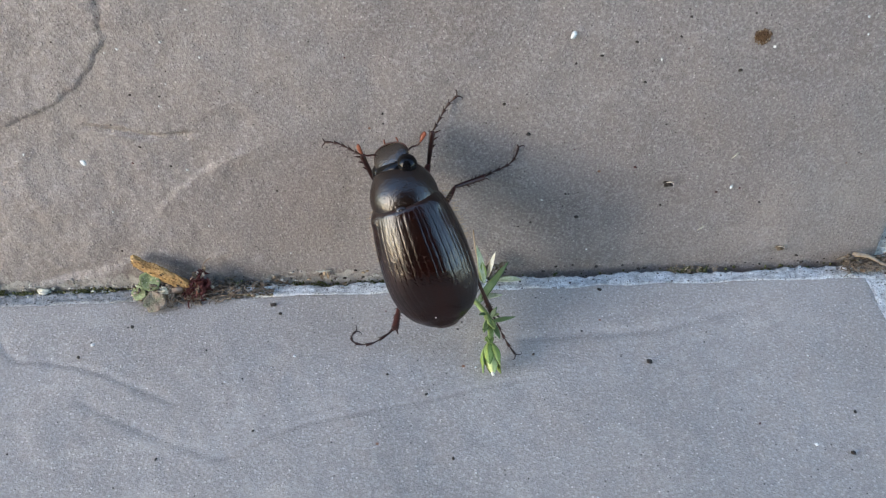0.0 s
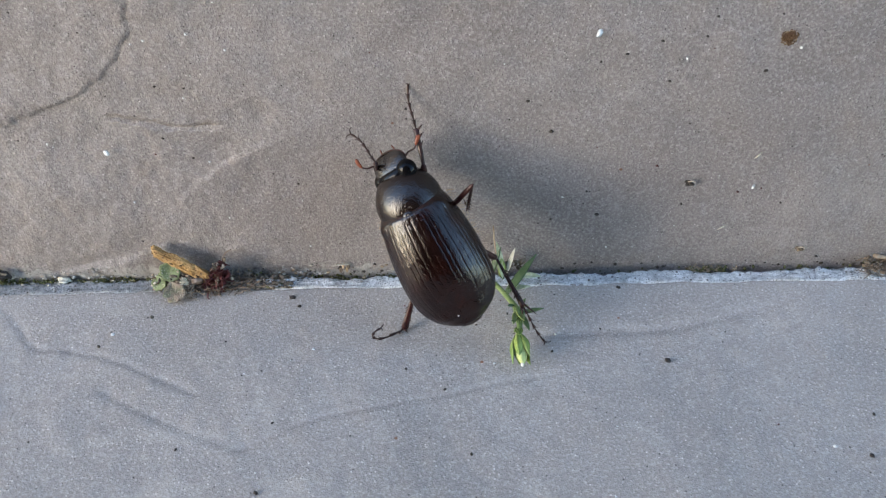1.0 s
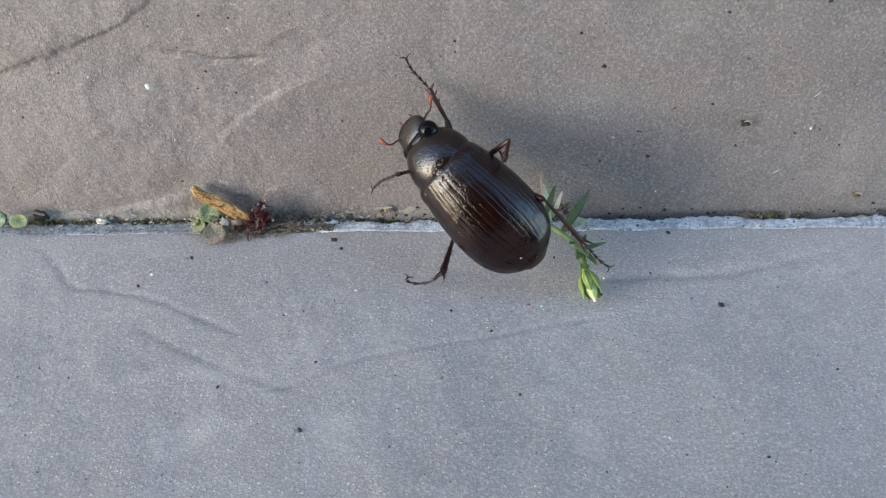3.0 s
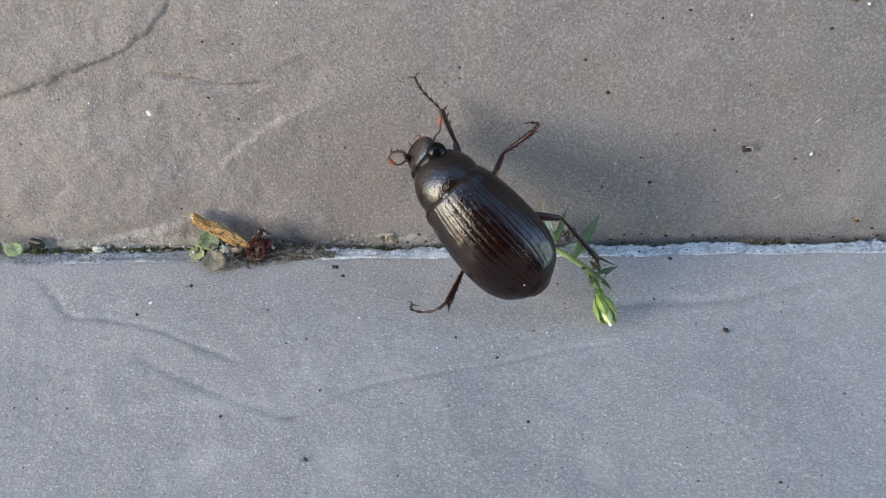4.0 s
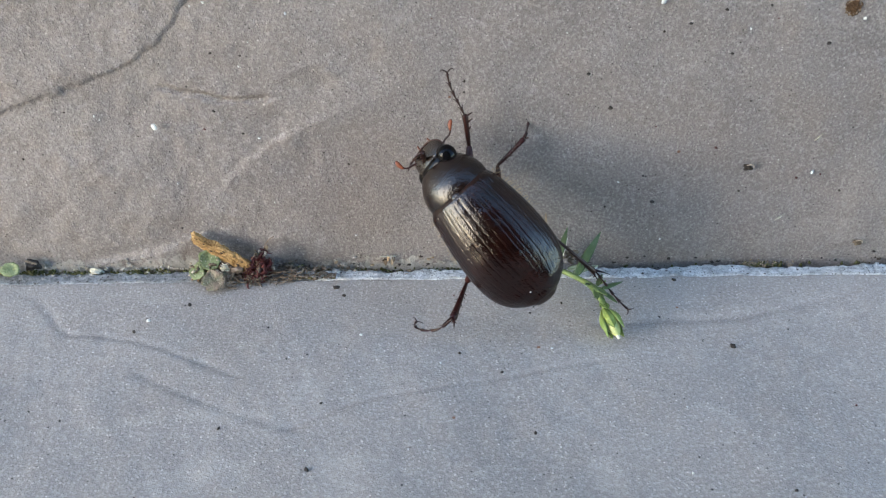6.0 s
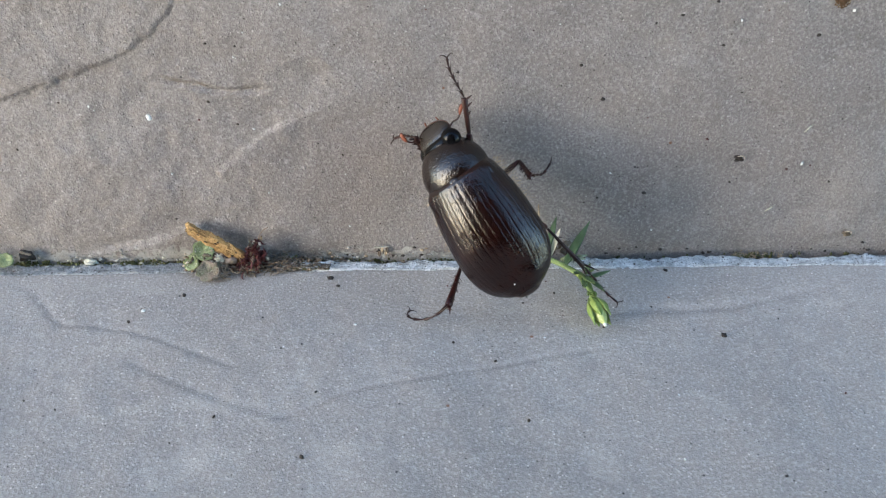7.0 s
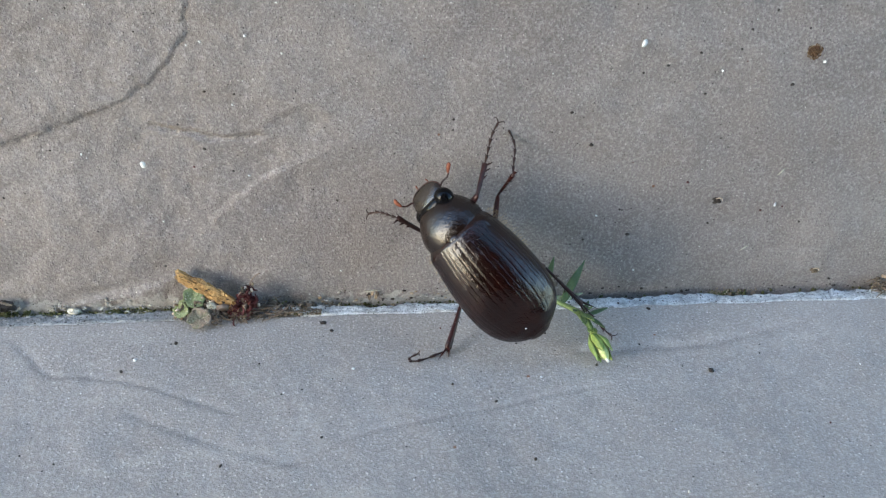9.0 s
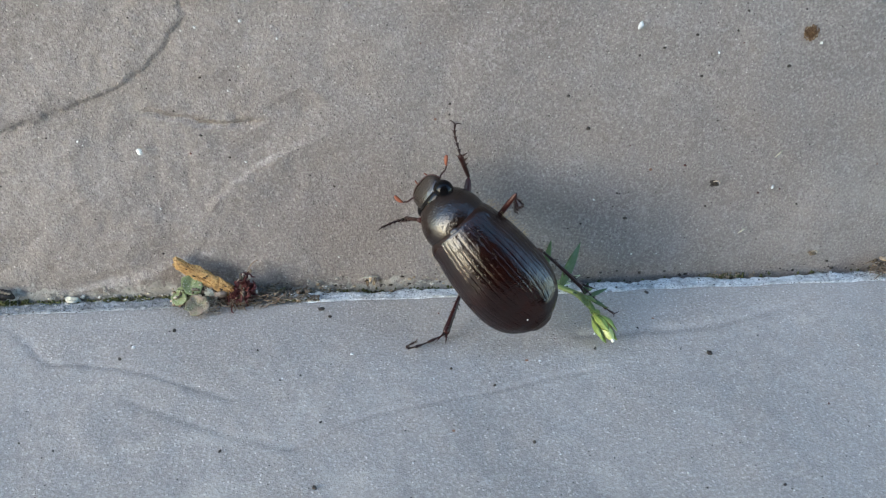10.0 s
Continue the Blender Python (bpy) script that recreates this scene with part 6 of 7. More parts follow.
    walk(tibia_front_left, [
        (0, mm(-0.00, 2.60, -0.00, 67.7, 34.6, -21.9)),
        (0.15, mm(0.00, 2.60, -0.00, 103.7, 35.4, 42.1)),
        (0.3, mm(0.00, 2.60, 0.00, 121.6, 11.1, 92.2)),
        (0.5, mm(0.00, 2.59, 0.00, 116.4, 1.4, 91.4)),
        (0.8, mm(-0.00, 2.60, 0.00, 120.5, 59.4, 82.6)),
        (1, mm(-0.00, 2.60, -0.00, 112.3, 26.2, 70.2)),
        (1.3, mm(0.00, 2.59, 0.00, 70.4, 65.6, 2.3)),
        (1.4, mm(0.00, 2.60, -0.00, 104.2, 26.1, 40.7)),
        (1.5, mm(0.00, 2.60, -0.00, 109.1, -18.5, 53.4)),
        (1.8, mm(0.00, 2.60, 0.00, 85.7, -24.2, 103.1)),
        (2, mm(0.00, 2.59, 0.00, 98.8, -1.2, 90.0)),
        (2.3, mm(0.00, 2.61, 0.00, 63.3, 24.9, 25.8)),
        (2.5, mm(0.00, 2.65, 0.00, 65.8, 49.7, 14.1)),
        (2.65, mm(-0.00, 2.63, 0.00, 89.1, 23.8, 56.7)),
        (2.8, mm(-0.00, 2.60, 0.00, 89.6, -7.9, 85.0)),
        (3, mm(-0.00, 2.60, 0.00, 44.0, -5.5, 116.5)),
        (3.65, mm(-0.00, 2.60, -0.00, 72.2, -2.0, 81.0)),
        (4.3, mm(0.00, 2.60, -0.00, 93.8, 16.5, 50.2)),
        (4.5, mm(0.00, 2.60, -0.00, 98.5, 7.8, 45.3)),
        (4.65, mm(0.00, 2.60, 0.00, 160.3, 30.8, 103.0)),
        (4.8, mm(0.00, 2.60, 0.00, -147.4, -5.7, 150.6)),
        (5, mm(-0.00, 2.58, 0.00, -128.8, 6.5, 138.5)),
        (5.1, mm(-0.00, 2.59, 0.00, -158.1, 45.1, 104.9)),
        (5.2, mm(-0.00, 2.59, 0.00, 133.3, 46.7, 32.7)),
        (5.3, mm(-0.00, 2.60, 0.00, 101.8, 9.1, -3.2)),
        (5.5, mm(0.00, 2.61, 0.00, 102.1, -3.7, -0.3)),
        (5.7, mm(-0.00, 2.61, 0.00, 57.6, 12.2, 15.0)),
        (6.8, mm(-0.00, 2.60, 0.00, 78.4, -3.7, 3.9)),
        (7, mm(0.00, 2.60, 0.00, 80.8, 2.4, -0.1)),
        (7.3, mm(-0.00, 2.60, -0.00, 94.2, 7.3, 26.3)),
        (7.5, mm(-0.00, 2.58, 0.00, 100.4, -29.1, 5.9)),
        (7.8, mm(-0.00, 2.60, 0.00, 107.7, -17.4, 0.2)),
        (8, mm(0.00, 2.61, -0.00, 104.0, -3.7, -2.5)),
        (8.3, mm(0.00, 2.60, -0.00, 104.8, 3.3, 2.0)),
        (8.5, mm(0.00, 2.60, 0.00, 102.3, 7.6, 0.2)),
        (8.8, mm(0.00, 2.61, 0.00, 40.7, 29.6, 11.9)),
        (9, mm(-0.00, 2.60, -0.00, 80.9, -6.0, -0.2)),
        (9.3, mm(0.00, 2.61, -0.00, 20.1, 6.3, -3.2)),
        (9.5, mm(-0.00, 2.78, 0.00, -14.0, 10.4, -30.8)),
        (9.8, mm(-0.00, 2.60, -0.00, -73.3, 3.1, -15.0)),
        (10, mm(-0.00, 2.58, 0.00, -90.9, 10.9, -36.2)),
    ])
    walk(tarsus_front_left, [
        (0, mm(2.14, 3.13, 2.59, 29.2, 5.8, 13.2)),
        (0.3, mm(1.76, 3.22, 2.84, 18.0, -17.6, 11.9)),
        (0.5, mm(1.51, 2.70, 3.05, 21.8, -14.9, 8.6)),
        (0.8, mm(2.04, 4.88, 1.49, -21.8, 2.3, 26.4)),
        (1, mm(1.69, 3.47, 2.82, -9.9, 2.0, 6.0)),
        (1.3, mm(2.87, 3.85, 1.33, -28.3, 6.3, 1.1)),
        (1.5, mm(0.29, 1.12, 3.05, 29.1, 7.4, -7.5)),
        (1.8, mm(0.07, 1.19, 3.09, -20.8, -12.4, 44.1)),
        (2, mm(0.51, 2.52, 3.34, -53.5, -4.0, 35.0)),
        (2.3, mm(0.49, 4.54, 2.75, -73.1, -4.9, 10.8)),
        (2.5, mm(1.97, 4.59, 2.02, -53.7, -9.6, 14.6)),
        (2.8, mm(-0.06, 2.14, 3.37, -16.5, -7.8, 1.1)),
        (3, mm(-2.08, 1.31, 2.35, -6.2, -7.9, 16.8)),
        (4.3, mm(0.79, 3.20, 3.25, -38.3, -5.0, 18.1)),
        (4.5, mm(0.68, 2.57, 3.33, -29.6, -9.4, 11.7)),
        (4.8, mm(1.25, 5.18, -1.82, -7.4, -24.8, 34.8)),
        (5, mm(1.64, 3.98, -2.63, -49.7, -3.1, 35.5)),
        (5.3, mm(0.49, 1.88, 3.29, -32.6, -15.7, 5.3)),
        (5.5, mm(-0.22, 1.90, 3.31, -28.9, -18.1, 4.2)),
        (5.7, mm(0.11, 4.52, 2.81, -87.3, 12.6, 37.3)),
        (6.8, mm(-0.26, 3.27, 3.32, -41.0, 4.5, 35.1)),
        (7, mm(0.14, 3.14, 3.35, -30.4, -6.2, 25.5)),
        (7.3, mm(0.50, 2.56, 3.36, -18.4, -4.4, 3.0)),
        (7.5, mm(-1.55, 1.80, 2.91, 34.0, -3.0, -11.5)),
        (7.8, mm(-0.96, 1.56, 3.09, -23.1, -0.1, 34.8)),
        (8, mm(-0.25, 1.80, 3.29, -22.6, -7.3, 15.1)),
        (8.3, mm(0.22, 1.74, 3.28, -23.0, -16.4, 2.3)),
        (8.5, mm(0.44, 1.88, 3.29, -25.0, -15.4, -3.6)),
        (8.8, mm(0.54, 5.36, 1.93, -72.8, 4.0, 45.7)),
        (8.9, mm(0.09, 4.25, 2.63, -35.0, -14.6, 25.4)),
        (9, mm(-0.35, 3.14, 3.34, 8.4, -15.3, -3.0)),
        (9.3, mm(0.31, 5.79, 1.16, 67.7, -33.2, 6.0)),
        (9.5, mm(1.61, 5.77, -0.83, 50.5, -16.1, 3.3)),
        (9.65, mm(0.84, 4.68, -2.04, 32.9, -58.3, -6.2)),
        (9.8, mm(0.08, 3.59, -3.25, -135.3, -77.2, 140.3)),
        (10, mm(-0.55, 2.91, -3.33, 57.1, -38.8, -20.3)),
    ])
    walk(femur_hind_left, [
        (0, mm(-1.63, -1.63, -2.64, 12.2, 0.0, 151.2)),
        (0.3, mm(-1.63, -1.63, -2.64, 8.2, 0.2, 149.9)),
        (0.5, mm(-1.63, -1.63, -2.64, 13.1, -0.2, 152.1)),
        (0.8, mm(-1.63, -1.63, -2.64, 3.5, 1.1, 151.0)),
        (1, mm(-1.63, -1.63, -2.64, -38.5, -4.5, 132.7)),
        (1.3, mm(-1.63, -1.63, -2.64, -47.6, -4.6, 132.5)),
        (1.5, mm(-1.63, -1.63, -2.64, -38.3, -4.8, 132.3)),
        (1.8, mm(-1.63, -1.63, -2.64, -35.7, -13.2, 121.2)),
        (2, mm(-1.63, -1.63, -2.64, -34.4, -18.4, 113.5)),
        (2.3, mm(-1.63, -1.63, -2.64, -32.1, -22.6, 106.8)),
        (2.5, mm(-1.63, -1.63, -2.64, -31.8, -25.2, 102.3)),
        (2.8, mm(-1.63, -1.63, -2.64, -30.7, -24.6, 103.6)),
        (3, mm(-1.63, -1.63, -2.64, -30.2, -24.1, 104.4)),
        (4.3, mm(-1.63, -1.63, -2.64, -29.3, -17.0, 117.6)),
        (4.5, mm(-1.63, -1.63, -2.64, -28.7, -16.0, 119.6)),
        (4.8, mm(-1.63, -1.63, -2.64, -28.9, -16.8, 117.8)),
        (5, mm(-1.63, -1.63, -2.64, -20.6, -17.8, 115.5)),
        (5.3, mm(-1.63, -1.63, -2.64, -22.0, -18.8, 112.4)),
        (5.5, mm(-1.63, -1.63, -2.64, -19.1, -19.5, 110.6)),
        (5.7, mm(-1.63, -1.63, -2.64, -20.3, -18.9, 112.4)),
        (6.8, mm(-1.63, -1.63, -2.64, -22.9, -15.2, 121.9)),
        (7, mm(-1.63, -1.63, -2.64, -24.0, -14.5, 123.6)),
        (7.3, mm(-1.63, -1.63, -2.64, -21.2, -14.9, 122.8)),
        (7.5, mm(-1.63, -1.63, -2.64, -27.0, -15.2, 122.2)),
        (7.8, mm(-1.63, -1.63, -2.64, -21.1, -16.6, 118.8)),
        (8, mm(-1.63, -1.63, -2.64, -16.3, -17.4, 116.4)),
        (8.3, mm(-1.63, -1.63, -2.64, -25.8, -18.4, 113.9)),
        (8.5, mm(-1.63, -1.63, -2.64, -33.0, -19.2, 112.3)),
        (8.8, mm(-1.63, -1.63, -2.64, -40.8, -20.1, 110.8)),
        (9, mm(-1.63, -1.63, -2.64, -38.3, -20.4, 110.4)),
        (9.3, mm(-1.63, -1.63, -2.64, -42.9, -18.6, 112.9)),
        (9.5, mm(-1.63, -1.63, -2.64, -39.5, -17.2, 114.6)),
        (9.8, mm(-1.63, -1.63, -2.64, -43.8, -21.0, 109.7)),
        (10, mm(-1.63, -1.63, -2.64, -42.3, -24.0, 106.3)),
    ])
    walk(tibia_hind_left, [
        (0, mm(0.00, 4.42, -0.00, -51.1, -9.1, 0.6)),
        (0.3, mm(0.00, 4.40, 0.00, -48.6, -16.7, -6.7)),
        (0.5, mm(0.00, 4.41, -0.00, -57.6, -12.3, -1.7)),
        (0.8, mm(0.00, 4.40, -0.00, -42.4, -25.9, -18.7)),
        (0.9, mm(-0.00, 4.40, 0.00, -2.6, -23.0, -15.3)),
        (1, mm(-0.00, 4.41, 0.00, 36.9, -22.8, -10.7)),
        (1.3, mm(0.00, 4.40, -0.00, 67.3, -9.6, -21.3)),
        (1.5, mm(0.00, 4.41, 0.00, 90.1, -5.6, -19.2)),
        (1.8, mm(0.00, 4.40, 0.00, 88.2, 2.8, -26.0)),
        (2, mm(-0.00, 4.40, 0.00, 93.9, 3.9, -18.9)),
        (2.3, mm(0.00, 4.40, -0.00, 91.5, 7.9, -23.5)),
        (2.5, mm(0.00, 4.39, 0.00, 96.2, 10.5, -18.3)),
        (2.8, mm(0.00, 4.40, 0.00, 94.6, 7.2, -18.4)),
        (3, mm(-0.00, 4.39, 0.00, 94.2, 7.8, -18.5)),
        (4.3, mm(0.00, 4.40, 0.00, 82.6, 5.6, -21.4)),
        (4.5, mm(-0.00, 4.40, 0.00, 82.8, -0.8, -18.3)),
        (4.8, mm(0.00, 4.40, 0.00, 80.7, 4.7, -22.8)),
        (5, mm(0.00, 4.40, 0.00, 71.3, -7.9, -16.7)),
        (5.3, mm(0.00, 4.40, 0.00, 78.7, -6.9, -18.1)),
        (5.5, mm(-0.00, 4.40, 0.00, 74.5, -6.5, -17.1)),
        (5.7, mm(0.00, 4.40, 0.00, 75.1, -1.9, -21.0)),
        (6.8, mm(0.00, 4.40, 0.00, 76.2, -2.9, -18.8)),
        (7, mm(-0.00, 4.40, 0.00, 76.7, -6.2, -17.2)),
        (7.3, mm(0.00, 4.40, 0.00, 72.0, -5.8, -16.8)),
        (7.5, mm(0.00, 4.40, 0.00, 81.4, -3.6, -17.7)),
        (7.8, mm(0.00, 4.40, 0.00, 75.8, -6.0, -18.7)),
        (8, mm(0.00, 4.40, 0.00, 69.8, -8.0, -16.5)),
        (8.3, mm(0.00, 4.40, -0.00, 72.0, -4.5, -19.5)),
        (8.5, mm(-0.00, 4.40, 0.00, 58.4, -14.9, -13.1)),
        (8.8, mm(-0.00, 4.40, 0.00, 68.7, -11.2, -14.6)),
        (9, mm(-0.00, 4.40, -0.00, 71.5, -10.4, -15.0)),
        (9.3, mm(0.00, 4.40, 0.00, 83.5, -3.5, -11.8)),
        (9.5, mm(-0.00, 4.41, -0.00, 77.7, -3.7, -16.8)),
        (9.8, mm(0.00, 4.40, -0.00, 83.4, 2.8, -18.5)),
        (10, mm(0.00, 4.40, 0.00, 83.0, -1.3, -17.2)),
    ])
    walk(tarsus_hind_left, [
        (0, mm(0.58, 7.57, -3.85, 21.8, -4.5, -62.7)),
        (0.3, mm(1.45, 7.56, -3.59, 28.8, -0.8, -63.2)),
        (0.5, mm(0.98, 7.06, -4.13, 20.3, -4.9, -61.9)),
        (0.8, mm(2.58, 7.42, -3.03, 57.8, -24.1, -110.2)),
        (1, mm(-0.40, 8.54, 2.75, 50.4, 21.9, -97.4)),
        (1.3, mm(-0.01, 6.48, 4.55, 45.8, 26.0, -100.4)),
        (1.4, mm(-0.24, 5.52, 4.75, 27.3, 2.4, -72.7)),
        (1.5, mm(-0.46, 4.56, 4.96, -0.1, -8.6, -38.9)),
        (1.8, mm(0.29, 4.44, 4.99, -8.0, -10.0, -31.1)),
        (2, mm(0.21, 3.97, 4.98, -12.4, -6.8, -22.0)),
        (2.3, mm(0.58, 4.01, 4.95, -12.3, -5.4, -23.6)),
        (2.5, mm(0.69, 3.59, 4.89, -10.9, -6.1, -18.9)),
        (2.8, mm(0.47, 3.82, 4.94, -7.7, -5.9, -21.1)),
        (3, mm(0.53, 3.83, 4.94, -8.5, -6.3, -19.6)),
        (4.3, mm(0.68, 4.82, 4.93, -8.6, -8.0, -34.8)),
        (4.5, mm(0.13, 5.02, 4.96, -4.9, -7.8, -32.8)),
        (4.8, mm(0.68, 4.99, 4.92, -2.7, -5.5, -33.9)),
        (5, mm(-0.16, 6.12, 4.69, -14.0, -7.1, -28.3)),
        (5.3, mm(-0.26, 5.51, 4.87, -14.0, -6.7, -29.0)),
        (5.5, mm(-0.13, 5.84, 4.79, -17.3, -7.1, -28.3)),
        (5.7, mm(0.31, 5.66, 4.83, -19.5, -7.2, -28.7)),
        (6.8, mm(0.15, 5.60, 4.85, -14.8, -10.1, -35.9)),
        (7, mm(-0.16, 5.65, 4.84, -5.8, -8.9, -37.4)),
        (7.3, mm(-0.01, 6.02, 4.73, -15.3, -13.1, -30.5)),
        (7.5, mm(-0.07, 5.21, 4.93, -5.0, -8.8, -36.1)),
        (7.8, mm(-0.08, 5.72, 4.82, -10.9, -8.7, -31.8)),
        (8, mm(-0.14, 6.24, 4.65, -14.5, -8.2, -32.5)),
        (8.3, mm(0.17, 5.98, 4.74, -14.1, -20.2, -29.1)),
        (8.5, mm(-0.47, 7.20, 4.11, 41.4, 4.9, -83.0)),
        (8.8, mm(-0.42, 6.38, 4.57, 39.5, 6.0, -86.4)),
        (9, mm(-0.42, 6.15, 4.66, 38.9, 3.8, -81.8)),
        (9.3, mm(-0.18, 5.02, 4.96, 39.4, 4.4, -77.4)),
        (9.5, mm(0.01, 5.52, 4.86, 45.3, 2.2, -80.1)),
        (9.8, mm(0.41, 4.87, 4.96, 39.0, 1.0, -81.3)),
        (10, mm(0.07, 5.02, 4.96, 42.8, 1.5, -79.3)),
    ])
    walk(femur_hind_right, [
        (0, mm(2.34, -1.83, -2.74, -37.0, 0.0, -167.6)),
        (0.3, mm(2.34, -1.83, -2.74, -41.7, 2.5, -164.6)),
        (0.5, mm(2.34, -1.83, -2.74, -45.2, 4.6, -162.3)),
        (0.8, mm(2.34, -1.83, -2.74, -55.9, 10.7, -156.2)),
        (1, mm(2.34, -1.83, -2.74, -40.7, 8.0, -158.6)),
        (1.3, mm(2.34, -1.83, -2.74, -36.5, 6.6, -160.4)),
        (1.5, mm(2.34, -1.83, -2.74, -36.0, 6.2, -160.9)),
        (1.8, mm(2.34, -1.83, -2.74, -8.0, 7.5, -144.6)),
        (2, mm(2.34, -1.83, -2.74, 7.3, 7.4, -156.2)),
        (2.3, mm(2.34, -1.83, -2.74, 9.6, 7.2, -154.8)),
        (2.5, mm(2.34, -1.83, -2.74, 10.0, 7.2, -154.6)),
        (2.8, mm(2.34, -1.83, -2.74, -1.1, 11.0, -147.4)),
        (3, mm(2.34, -1.83, -2.74, 29.6, 7.2, -141.3)),
        (4.3, mm(2.34, -1.83, -2.74, -38.7, 13.0, -153.1)),
        (4.5, mm(2.34, -1.83, -2.74, -41.3, 2.7, -165.4)),
        (4.8, mm(2.34, -1.83, -2.74, -50.1, 7.6, -160.7)),
        (5, mm(2.34, -1.83, -2.74, -40.9, 1.5, -166.7)),
        (5.3, mm(2.34, -1.83, -2.74, -40.7, 2.4, -165.7)),
        (5.5, mm(2.34, -1.83, -2.74, -40.1, 2.8, -165.2)),
        (5.7, mm(2.34, -1.83, -2.74, -41.7, 3.1, -164.8)),
        (6.8, mm(2.34, -1.83, -2.74, -48.9, 4.4, -163.7)),
        (7, mm(2.34, -1.83, -2.74, -51.0, 4.8, -163.3)),
        (7.3, mm(2.34, -1.83, -2.74, -49.0, 4.5, -163.6)),
        (7.5, mm(2.34, -1.83, -2.74, -49.3, 4.6, -163.5)),
        (7.8, mm(2.34, -1.83, -2.74, -45.6, 4.0, -163.8)),
        (8, mm(2.34, -1.83, -2.74, -36.4, -0.3, -168.8)),
        (8.3, mm(2.34, -1.83, -2.74, -26.9, -2.2, -171.6)),
        (8.5, mm(2.34, -1.83, -2.74, -21.0, -3.4, -174.3)),
        (8.8, mm(2.34, -1.83, -2.74, -48.2, 3.1, -165.3)),
        (9, mm(2.34, -1.83, -2.74, -53.3, 4.3, -164.3)),
        (9.3, mm(2.34, -1.83, -2.74, -56.6, 4.6, -164.1)),
        (9.5, mm(2.34, -1.83, -2.74, -60.5, 5.0, -163.8)),
        (9.8, mm(2.34, -1.83, -2.74, -61.7, 6.5, -163.0)),
        (10, mm(2.34, -1.83, -2.74, -63.7, 7.7, -162.4)),
    ])
    walk(tibia_hind_right, [
        (0, mm(-0.00, 4.62, 0.00, 11.3, -7.8, -13.2)),
        (0.3, mm(0.00, 4.60, 0.00, 20.7, -2.5, -23.3)),
        (0.5, mm(0.00, 4.62, 0.00, 29.9, -5.6, -19.0)),
        (0.8, mm(0.00, 4.60, 0.00, 66.1, 11.9, -30.2)),
        (1, mm(-0.00, 4.60, 0.00, 58.6, -0.5, -24.3)),
        (1.3, mm(0.00, 4.60, 0.00, 54.1, 1.8, -26.2)),
        (1.5, mm(0.00, 4.60, 0.00, 53.4, -4.6, -21.6)),
        (1.8, mm(-0.00, 4.60, 0.00, -2.0, 6.7, -56.3)),
        (2, mm(0.00, 4.59, 0.00, -38.1, -2.2, -38.9)),
        (2.3, mm(0.00, 4.60, 0.00, -47.0, -7.3, -40.5)),
        (2.5, mm(0.00, 4.59, 0.00, -46.5, -3.6, -40.3)),
        (2.8, mm(-0.00, 4.60, 0.00, -38.6, -27.0, -36.4)),
        (3, mm(0.00, 4.60, -0.00, -43.0, -39.0, -24.5)),
        (4.3, mm(-0.00, 4.60, -0.00, 24.7, -9.7, -40.3)),
        (4.5, mm(-0.00, 4.65, -0.00, 17.3, -13.8, -12.2)),
        (4.8, mm(0.00, 4.60, -0.00, 24.6, -7.3, -25.4)),
        (5, mm(0.00, 4.64, 0.00, 15.0, -14.0, -11.3)),
        (5.3, mm(-0.00, 4.60, -0.00, 9.7, -14.8, -7.9)),
        (5.5, mm(0.00, 4.62, 0.00, 9.3, -13.0, -16.1)),
        (5.7, mm(0.00, 4.60, 0.00, 10.5, -10.7, -12.2)),
        (6.8, mm(0.00, 4.60, 0.00, 30.1, -11.4, -15.3)),
        (7, mm(-0.00, 4.61, -0.00, 32.4, -12.4, -18.0)),
        (7.3, mm(-0.00, 4.60, -0.00, 27.3, -13.3, -14.0)),
        (7.5, mm(0.00, 4.62, 0.00, 26.8, -12.3, -18.0)),
        (7.8, mm(-0.00, 4.60, 0.00, 13.1, -11.4, -14.4)),
        (8, mm(-0.00, 4.64, -0.00, 3.8, -14.5, -9.7)),
        (8.3, mm(0.00, 4.60, -0.00, -6.0, -10.6, -6.6)),
        (8.5, mm(0.00, 4.65, 0.00, -14.4, -13.8, -1.2)),
        (8.8, mm(-0.00, 4.60, 0.00, 30.9, -7.3, -19.9)),
        (9, mm(0.00, 4.60, 0.00, 41.9, -8.1, -24.6)),
        (9.3, mm(0.00, 4.60, 0.00, 44.1, -8.4, -18.0)),
        (9.5, mm(0.00, 4.60, 0.00, 45.1, -7.6, -25.1)),
        (9.8, mm(0.00, 4.60, 0.00, 42.5, -9.8, -18.4)),
        (10, mm(0.00, 4.60, 0.00, 49.7, -5.2, -27.3)),
    ])
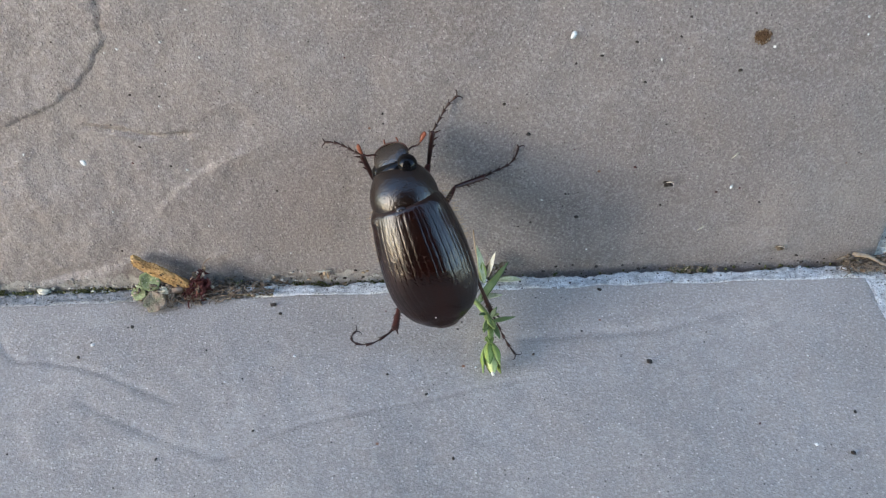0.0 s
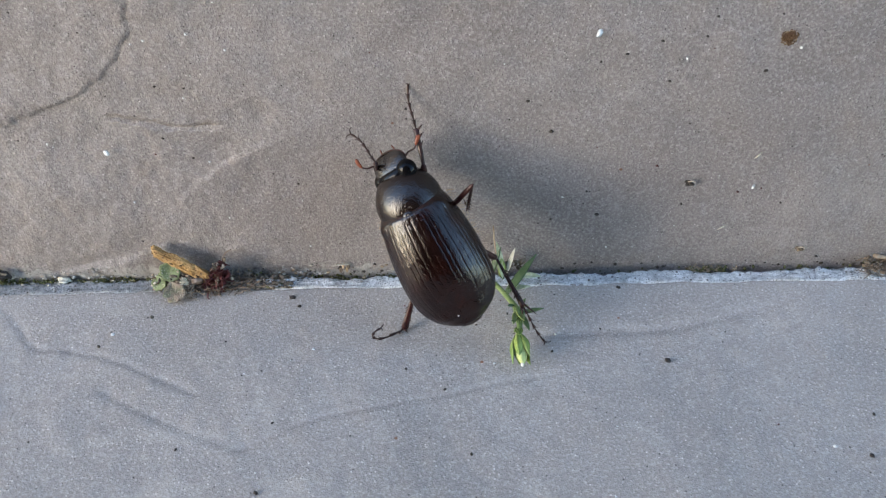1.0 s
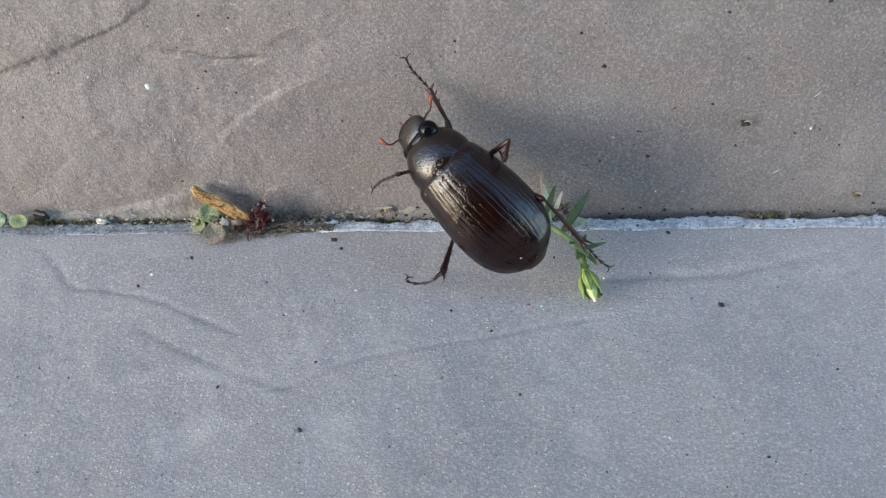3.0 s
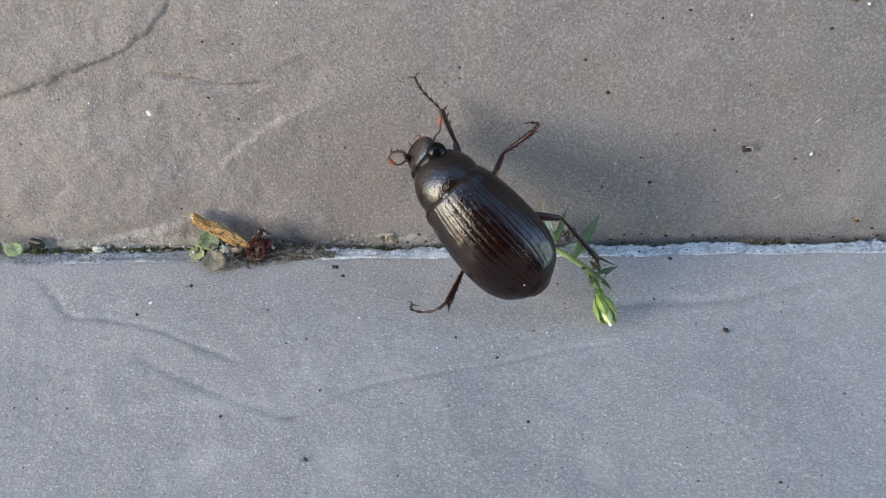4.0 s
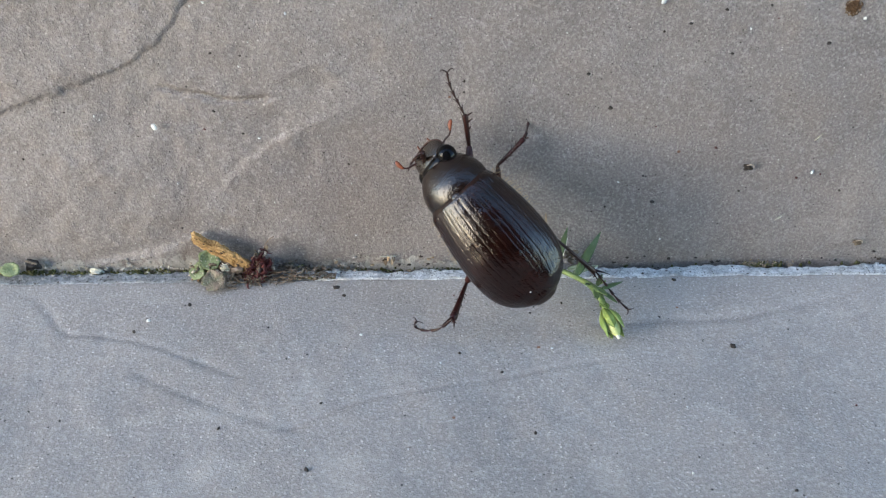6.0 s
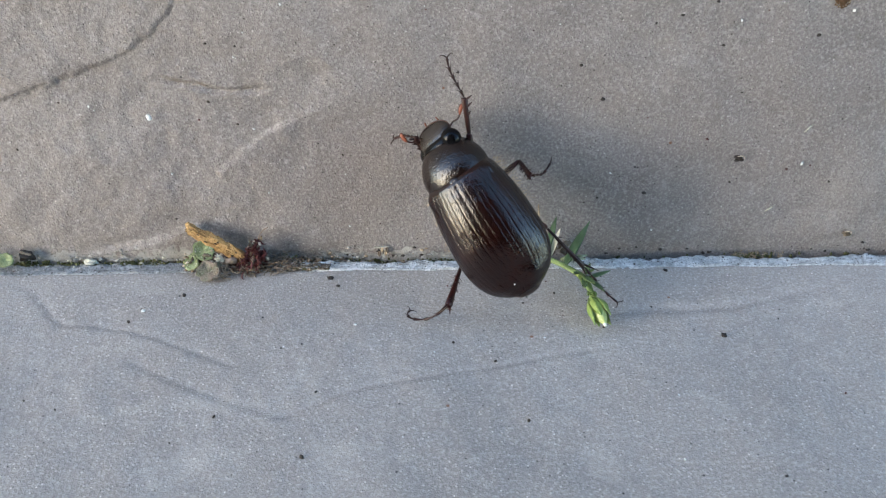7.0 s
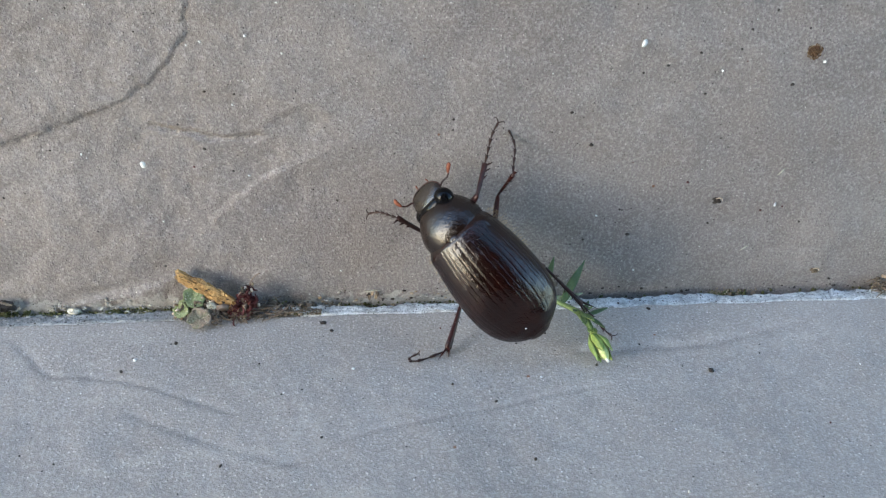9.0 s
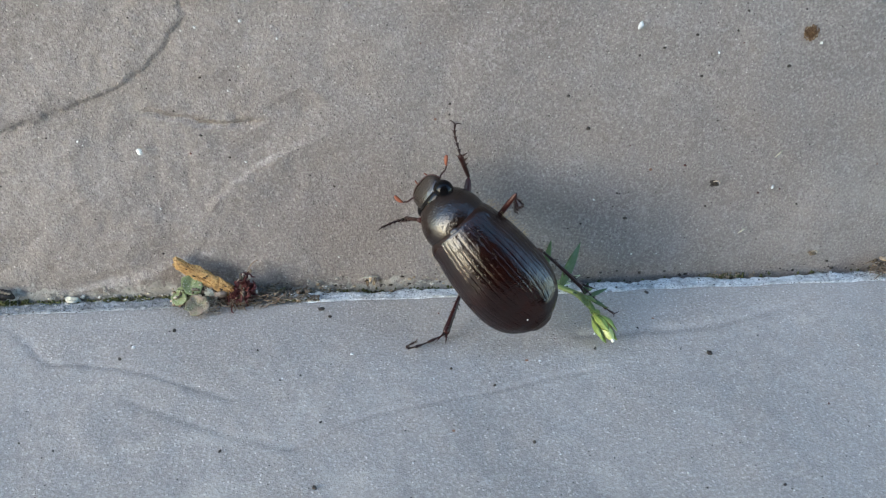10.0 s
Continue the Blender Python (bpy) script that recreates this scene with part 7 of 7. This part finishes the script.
    walk(tarsus_hind_right, [
        (0, mm(1.07, 9.83, 1.05, 69.8, -10.7, -9.8)),
        (0.3, mm(1.92, 9.27, 1.91, 78.0, -3.8, -10.8)),
        (0.5, mm(1.28, 9.16, 2.70, 77.3, -1.4, -12.6)),
        (0.8, mm(1.98, 5.98, 4.83, 64.8, 14.4, -23.7)),
        (1, mm(1.12, 7.18, 4.61, 16.1, 8.3, -21.7)),
        (1.3, mm(1.52, 7.38, 4.37, 6.7, 10.4, -22.1)),
        (1.5, mm(0.86, 7.72, 4.32, 6.1, 8.0, -20.3)),
        (1.8, mm(4.48, 7.61, -0.18, -26.3, 12.3, -49.8)),
        (2, mm(2.77, 7.82, -3.33, -36.7, 3.0, -38.6)),
        (2.3, mm(2.77, 7.08, -3.92, -34.9, 0.8, -37.2)),
        (2.5, mm(2.59, 7.26, -3.91, -43.4, 0.4, -41.7)),
        (2.8, mm(3.73, 7.09, -3.00, -20.6, -13.1, -38.6)),
        (3, mm(3.75, 7.23, -2.86, -61.7, -28.2, -36.2)),
        (4.3, mm(2.89, 8.58, 2.23, -0.2, 7.6, -34.1)),
        (4.5, mm(0.72, 9.82, 1.57, 27.5, 5.0, -7.1)),
        (4.8, mm(1.85, 9.15, 2.23, 33.8, 9.6, -14.8)),
        (5, mm(0.70, 9.87, 1.37, 25.8, 5.8, -8.7)),
        (5.3, mm(0.50, 9.90, 0.88, 28.1, 6.1, -8.6)),
        (5.5, mm(1.30, 9.82, 0.85, 26.8, 5.9, -8.7)),
        (5.7, mm(0.94, 9.83, 0.96, 31.4, 10.8, -12.5)),
        (6.8, mm(0.71, 9.25, 2.65, 26.8, 9.6, -11.1)),
        (7, mm(0.82, 9.16, 2.84, 31.9, 5.2, -7.5)),
        (7.3, mm(0.61, 9.39, 2.41, 33.9, 6.9, -8.1)),
        (7.5, mm(1.00, 9.38, 2.39, 35.7, 5.0, -7.3)),
        (7.8, mm(1.07, 9.75, 1.20, 32.0, 8.2, -10.7)),
        (8, mm(0.82, 9.99, 0.35, 18.7, 5.5, -8.2)),
        (8.3, mm(0.72, 9.92, -0.55, 0.7, 9.8, -11.3)),
        (8.5, mm(0.43, 9.90, -1.31, -1.3, 5.7, -9.3)),
        (8.8, mm(1.25, 9.08, 2.75, 26.8, 9.7, -14.4)),
        (9, mm(1.21, 8.46, 3.57, 28.1, 7.1, -15.6)),
        (9.3, mm(0.67, 8.46, 3.72, 36.0, 8.4, -9.8)),
        (9.5, mm(1.16, 8.27, 3.79, 39.9, 4.9, -12.2)),
        (9.8, mm(0.67, 8.57, 3.60, 47.3, 12.8, -17.0)),
        (10, mm(1.27, 7.88, 4.11, 33.2, 6.8, -14.8)),
    ])
    walk(sprig, [
        (0, mm(3.00, -4.00, 0.00, 0.0, -0.0, 0.0)),
        (0.3, mm(3.42, -4.13, 0.00, 0.0, -0.0, -0.4)),
        (0.5, mm(3.48, -3.59, 0.00, 0.0, -0.0, -0.7)),
        (0.8, mm(3.99, -3.74, 0.00, 0.0, -0.0, 0.2)),
        (1, mm(3.90, -3.34, 0.00, 0.0, -0.0, 0.8)),
        (1.3, mm(3.94, -3.64, 0.00, 0.0, -0.0, 0.7)),
        (1.5, mm(3.90, -3.45, 0.00, 0.0, -0.0, 0.6)),
        (1.8, mm(3.55, -3.58, 0.00, 0.0, -0.0, 2.3)),
        (2, mm(3.78, -3.26, 0.00, 0.0, -0.0, 3.5)),
        (2.3, mm(4.71, -2.95, 0.00, 0.0, -0.0, 6.6)),
        (2.5, mm(4.59, -2.63, 0.00, 0.0, -0.0, 8.6)),
        (2.8, mm(4.74, -2.78, 0.00, 0.0, -0.0, 8.8)),
        (3, mm(4.45, -2.62, 0.00, 0.0, -0.0, 8.9)),
        (4.3, mm(5.27, -2.42, 0.00, 0.0, -0.0, 10.7)),
        (4.5, mm(4.97, -2.17, 0.00, 0.0, -0.0, 11.0)),
        (4.8, mm(5.69, -2.04, 0.00, 0.0, -0.0, 10.5)),
        (5, mm(5.19, -1.54, 0.00, 0.0, -0.0, 10.1)),
        (5.3, mm(5.46, -2.01, 0.00, 0.0, -0.0, 11.7)),
        (5.5, mm(4.91, -1.87, 0.00, 0.0, -0.0, 12.7)),
        (5.7, mm(5.02, -2.16, 0.00, 0.0, -0.0, 12.5)),
        (6.8, mm(4.70, -2.39, 0.00, 0.0, -0.0, 11.5)),
        (7, mm(4.66, -2.06, 0.00, 0.0, -0.0, 11.3)),
        (7.3, mm(4.77, -2.40, 0.00, 0.0, -0.0, 11.1)),
        (7.5, mm(4.69, -2.04, 0.00, 0.0, -0.0, 11.0)),
        (7.8, mm(5.19, -2.08, 0.00, 0.0, -0.0, 9.8)),
        (8, mm(4.77, -2.04, 0.00, 0.0, -0.0, 9.0)),
        (8.3, mm(5.05, -2.33, 0.00, 0.0, -0.0, 8.2)),
        (8.5, mm(5.00, -2.21, 0.00, 0.0, -0.0, 7.6)),
        (8.8, mm(5.65, -2.04, 0.00, 0.0, -0.0, 9.6)),
        (9, mm(5.59, -1.71, 0.00, 0.0, -0.0, 10.9)),
        (9.3, mm(6.15, -1.63, 0.00, 0.0, -0.0, 10.4)),
        (9.5, mm(5.96, -1.65, 0.00, 0.0, -0.0, 10.0)),
        (9.8, mm(5.89, -1.46, 0.00, 0.0, -0.0, 13.3)),
        (10, mm(5.47, -1.49, 0.00, 0.0, -0.0, 15.5)),
    ])


motions()
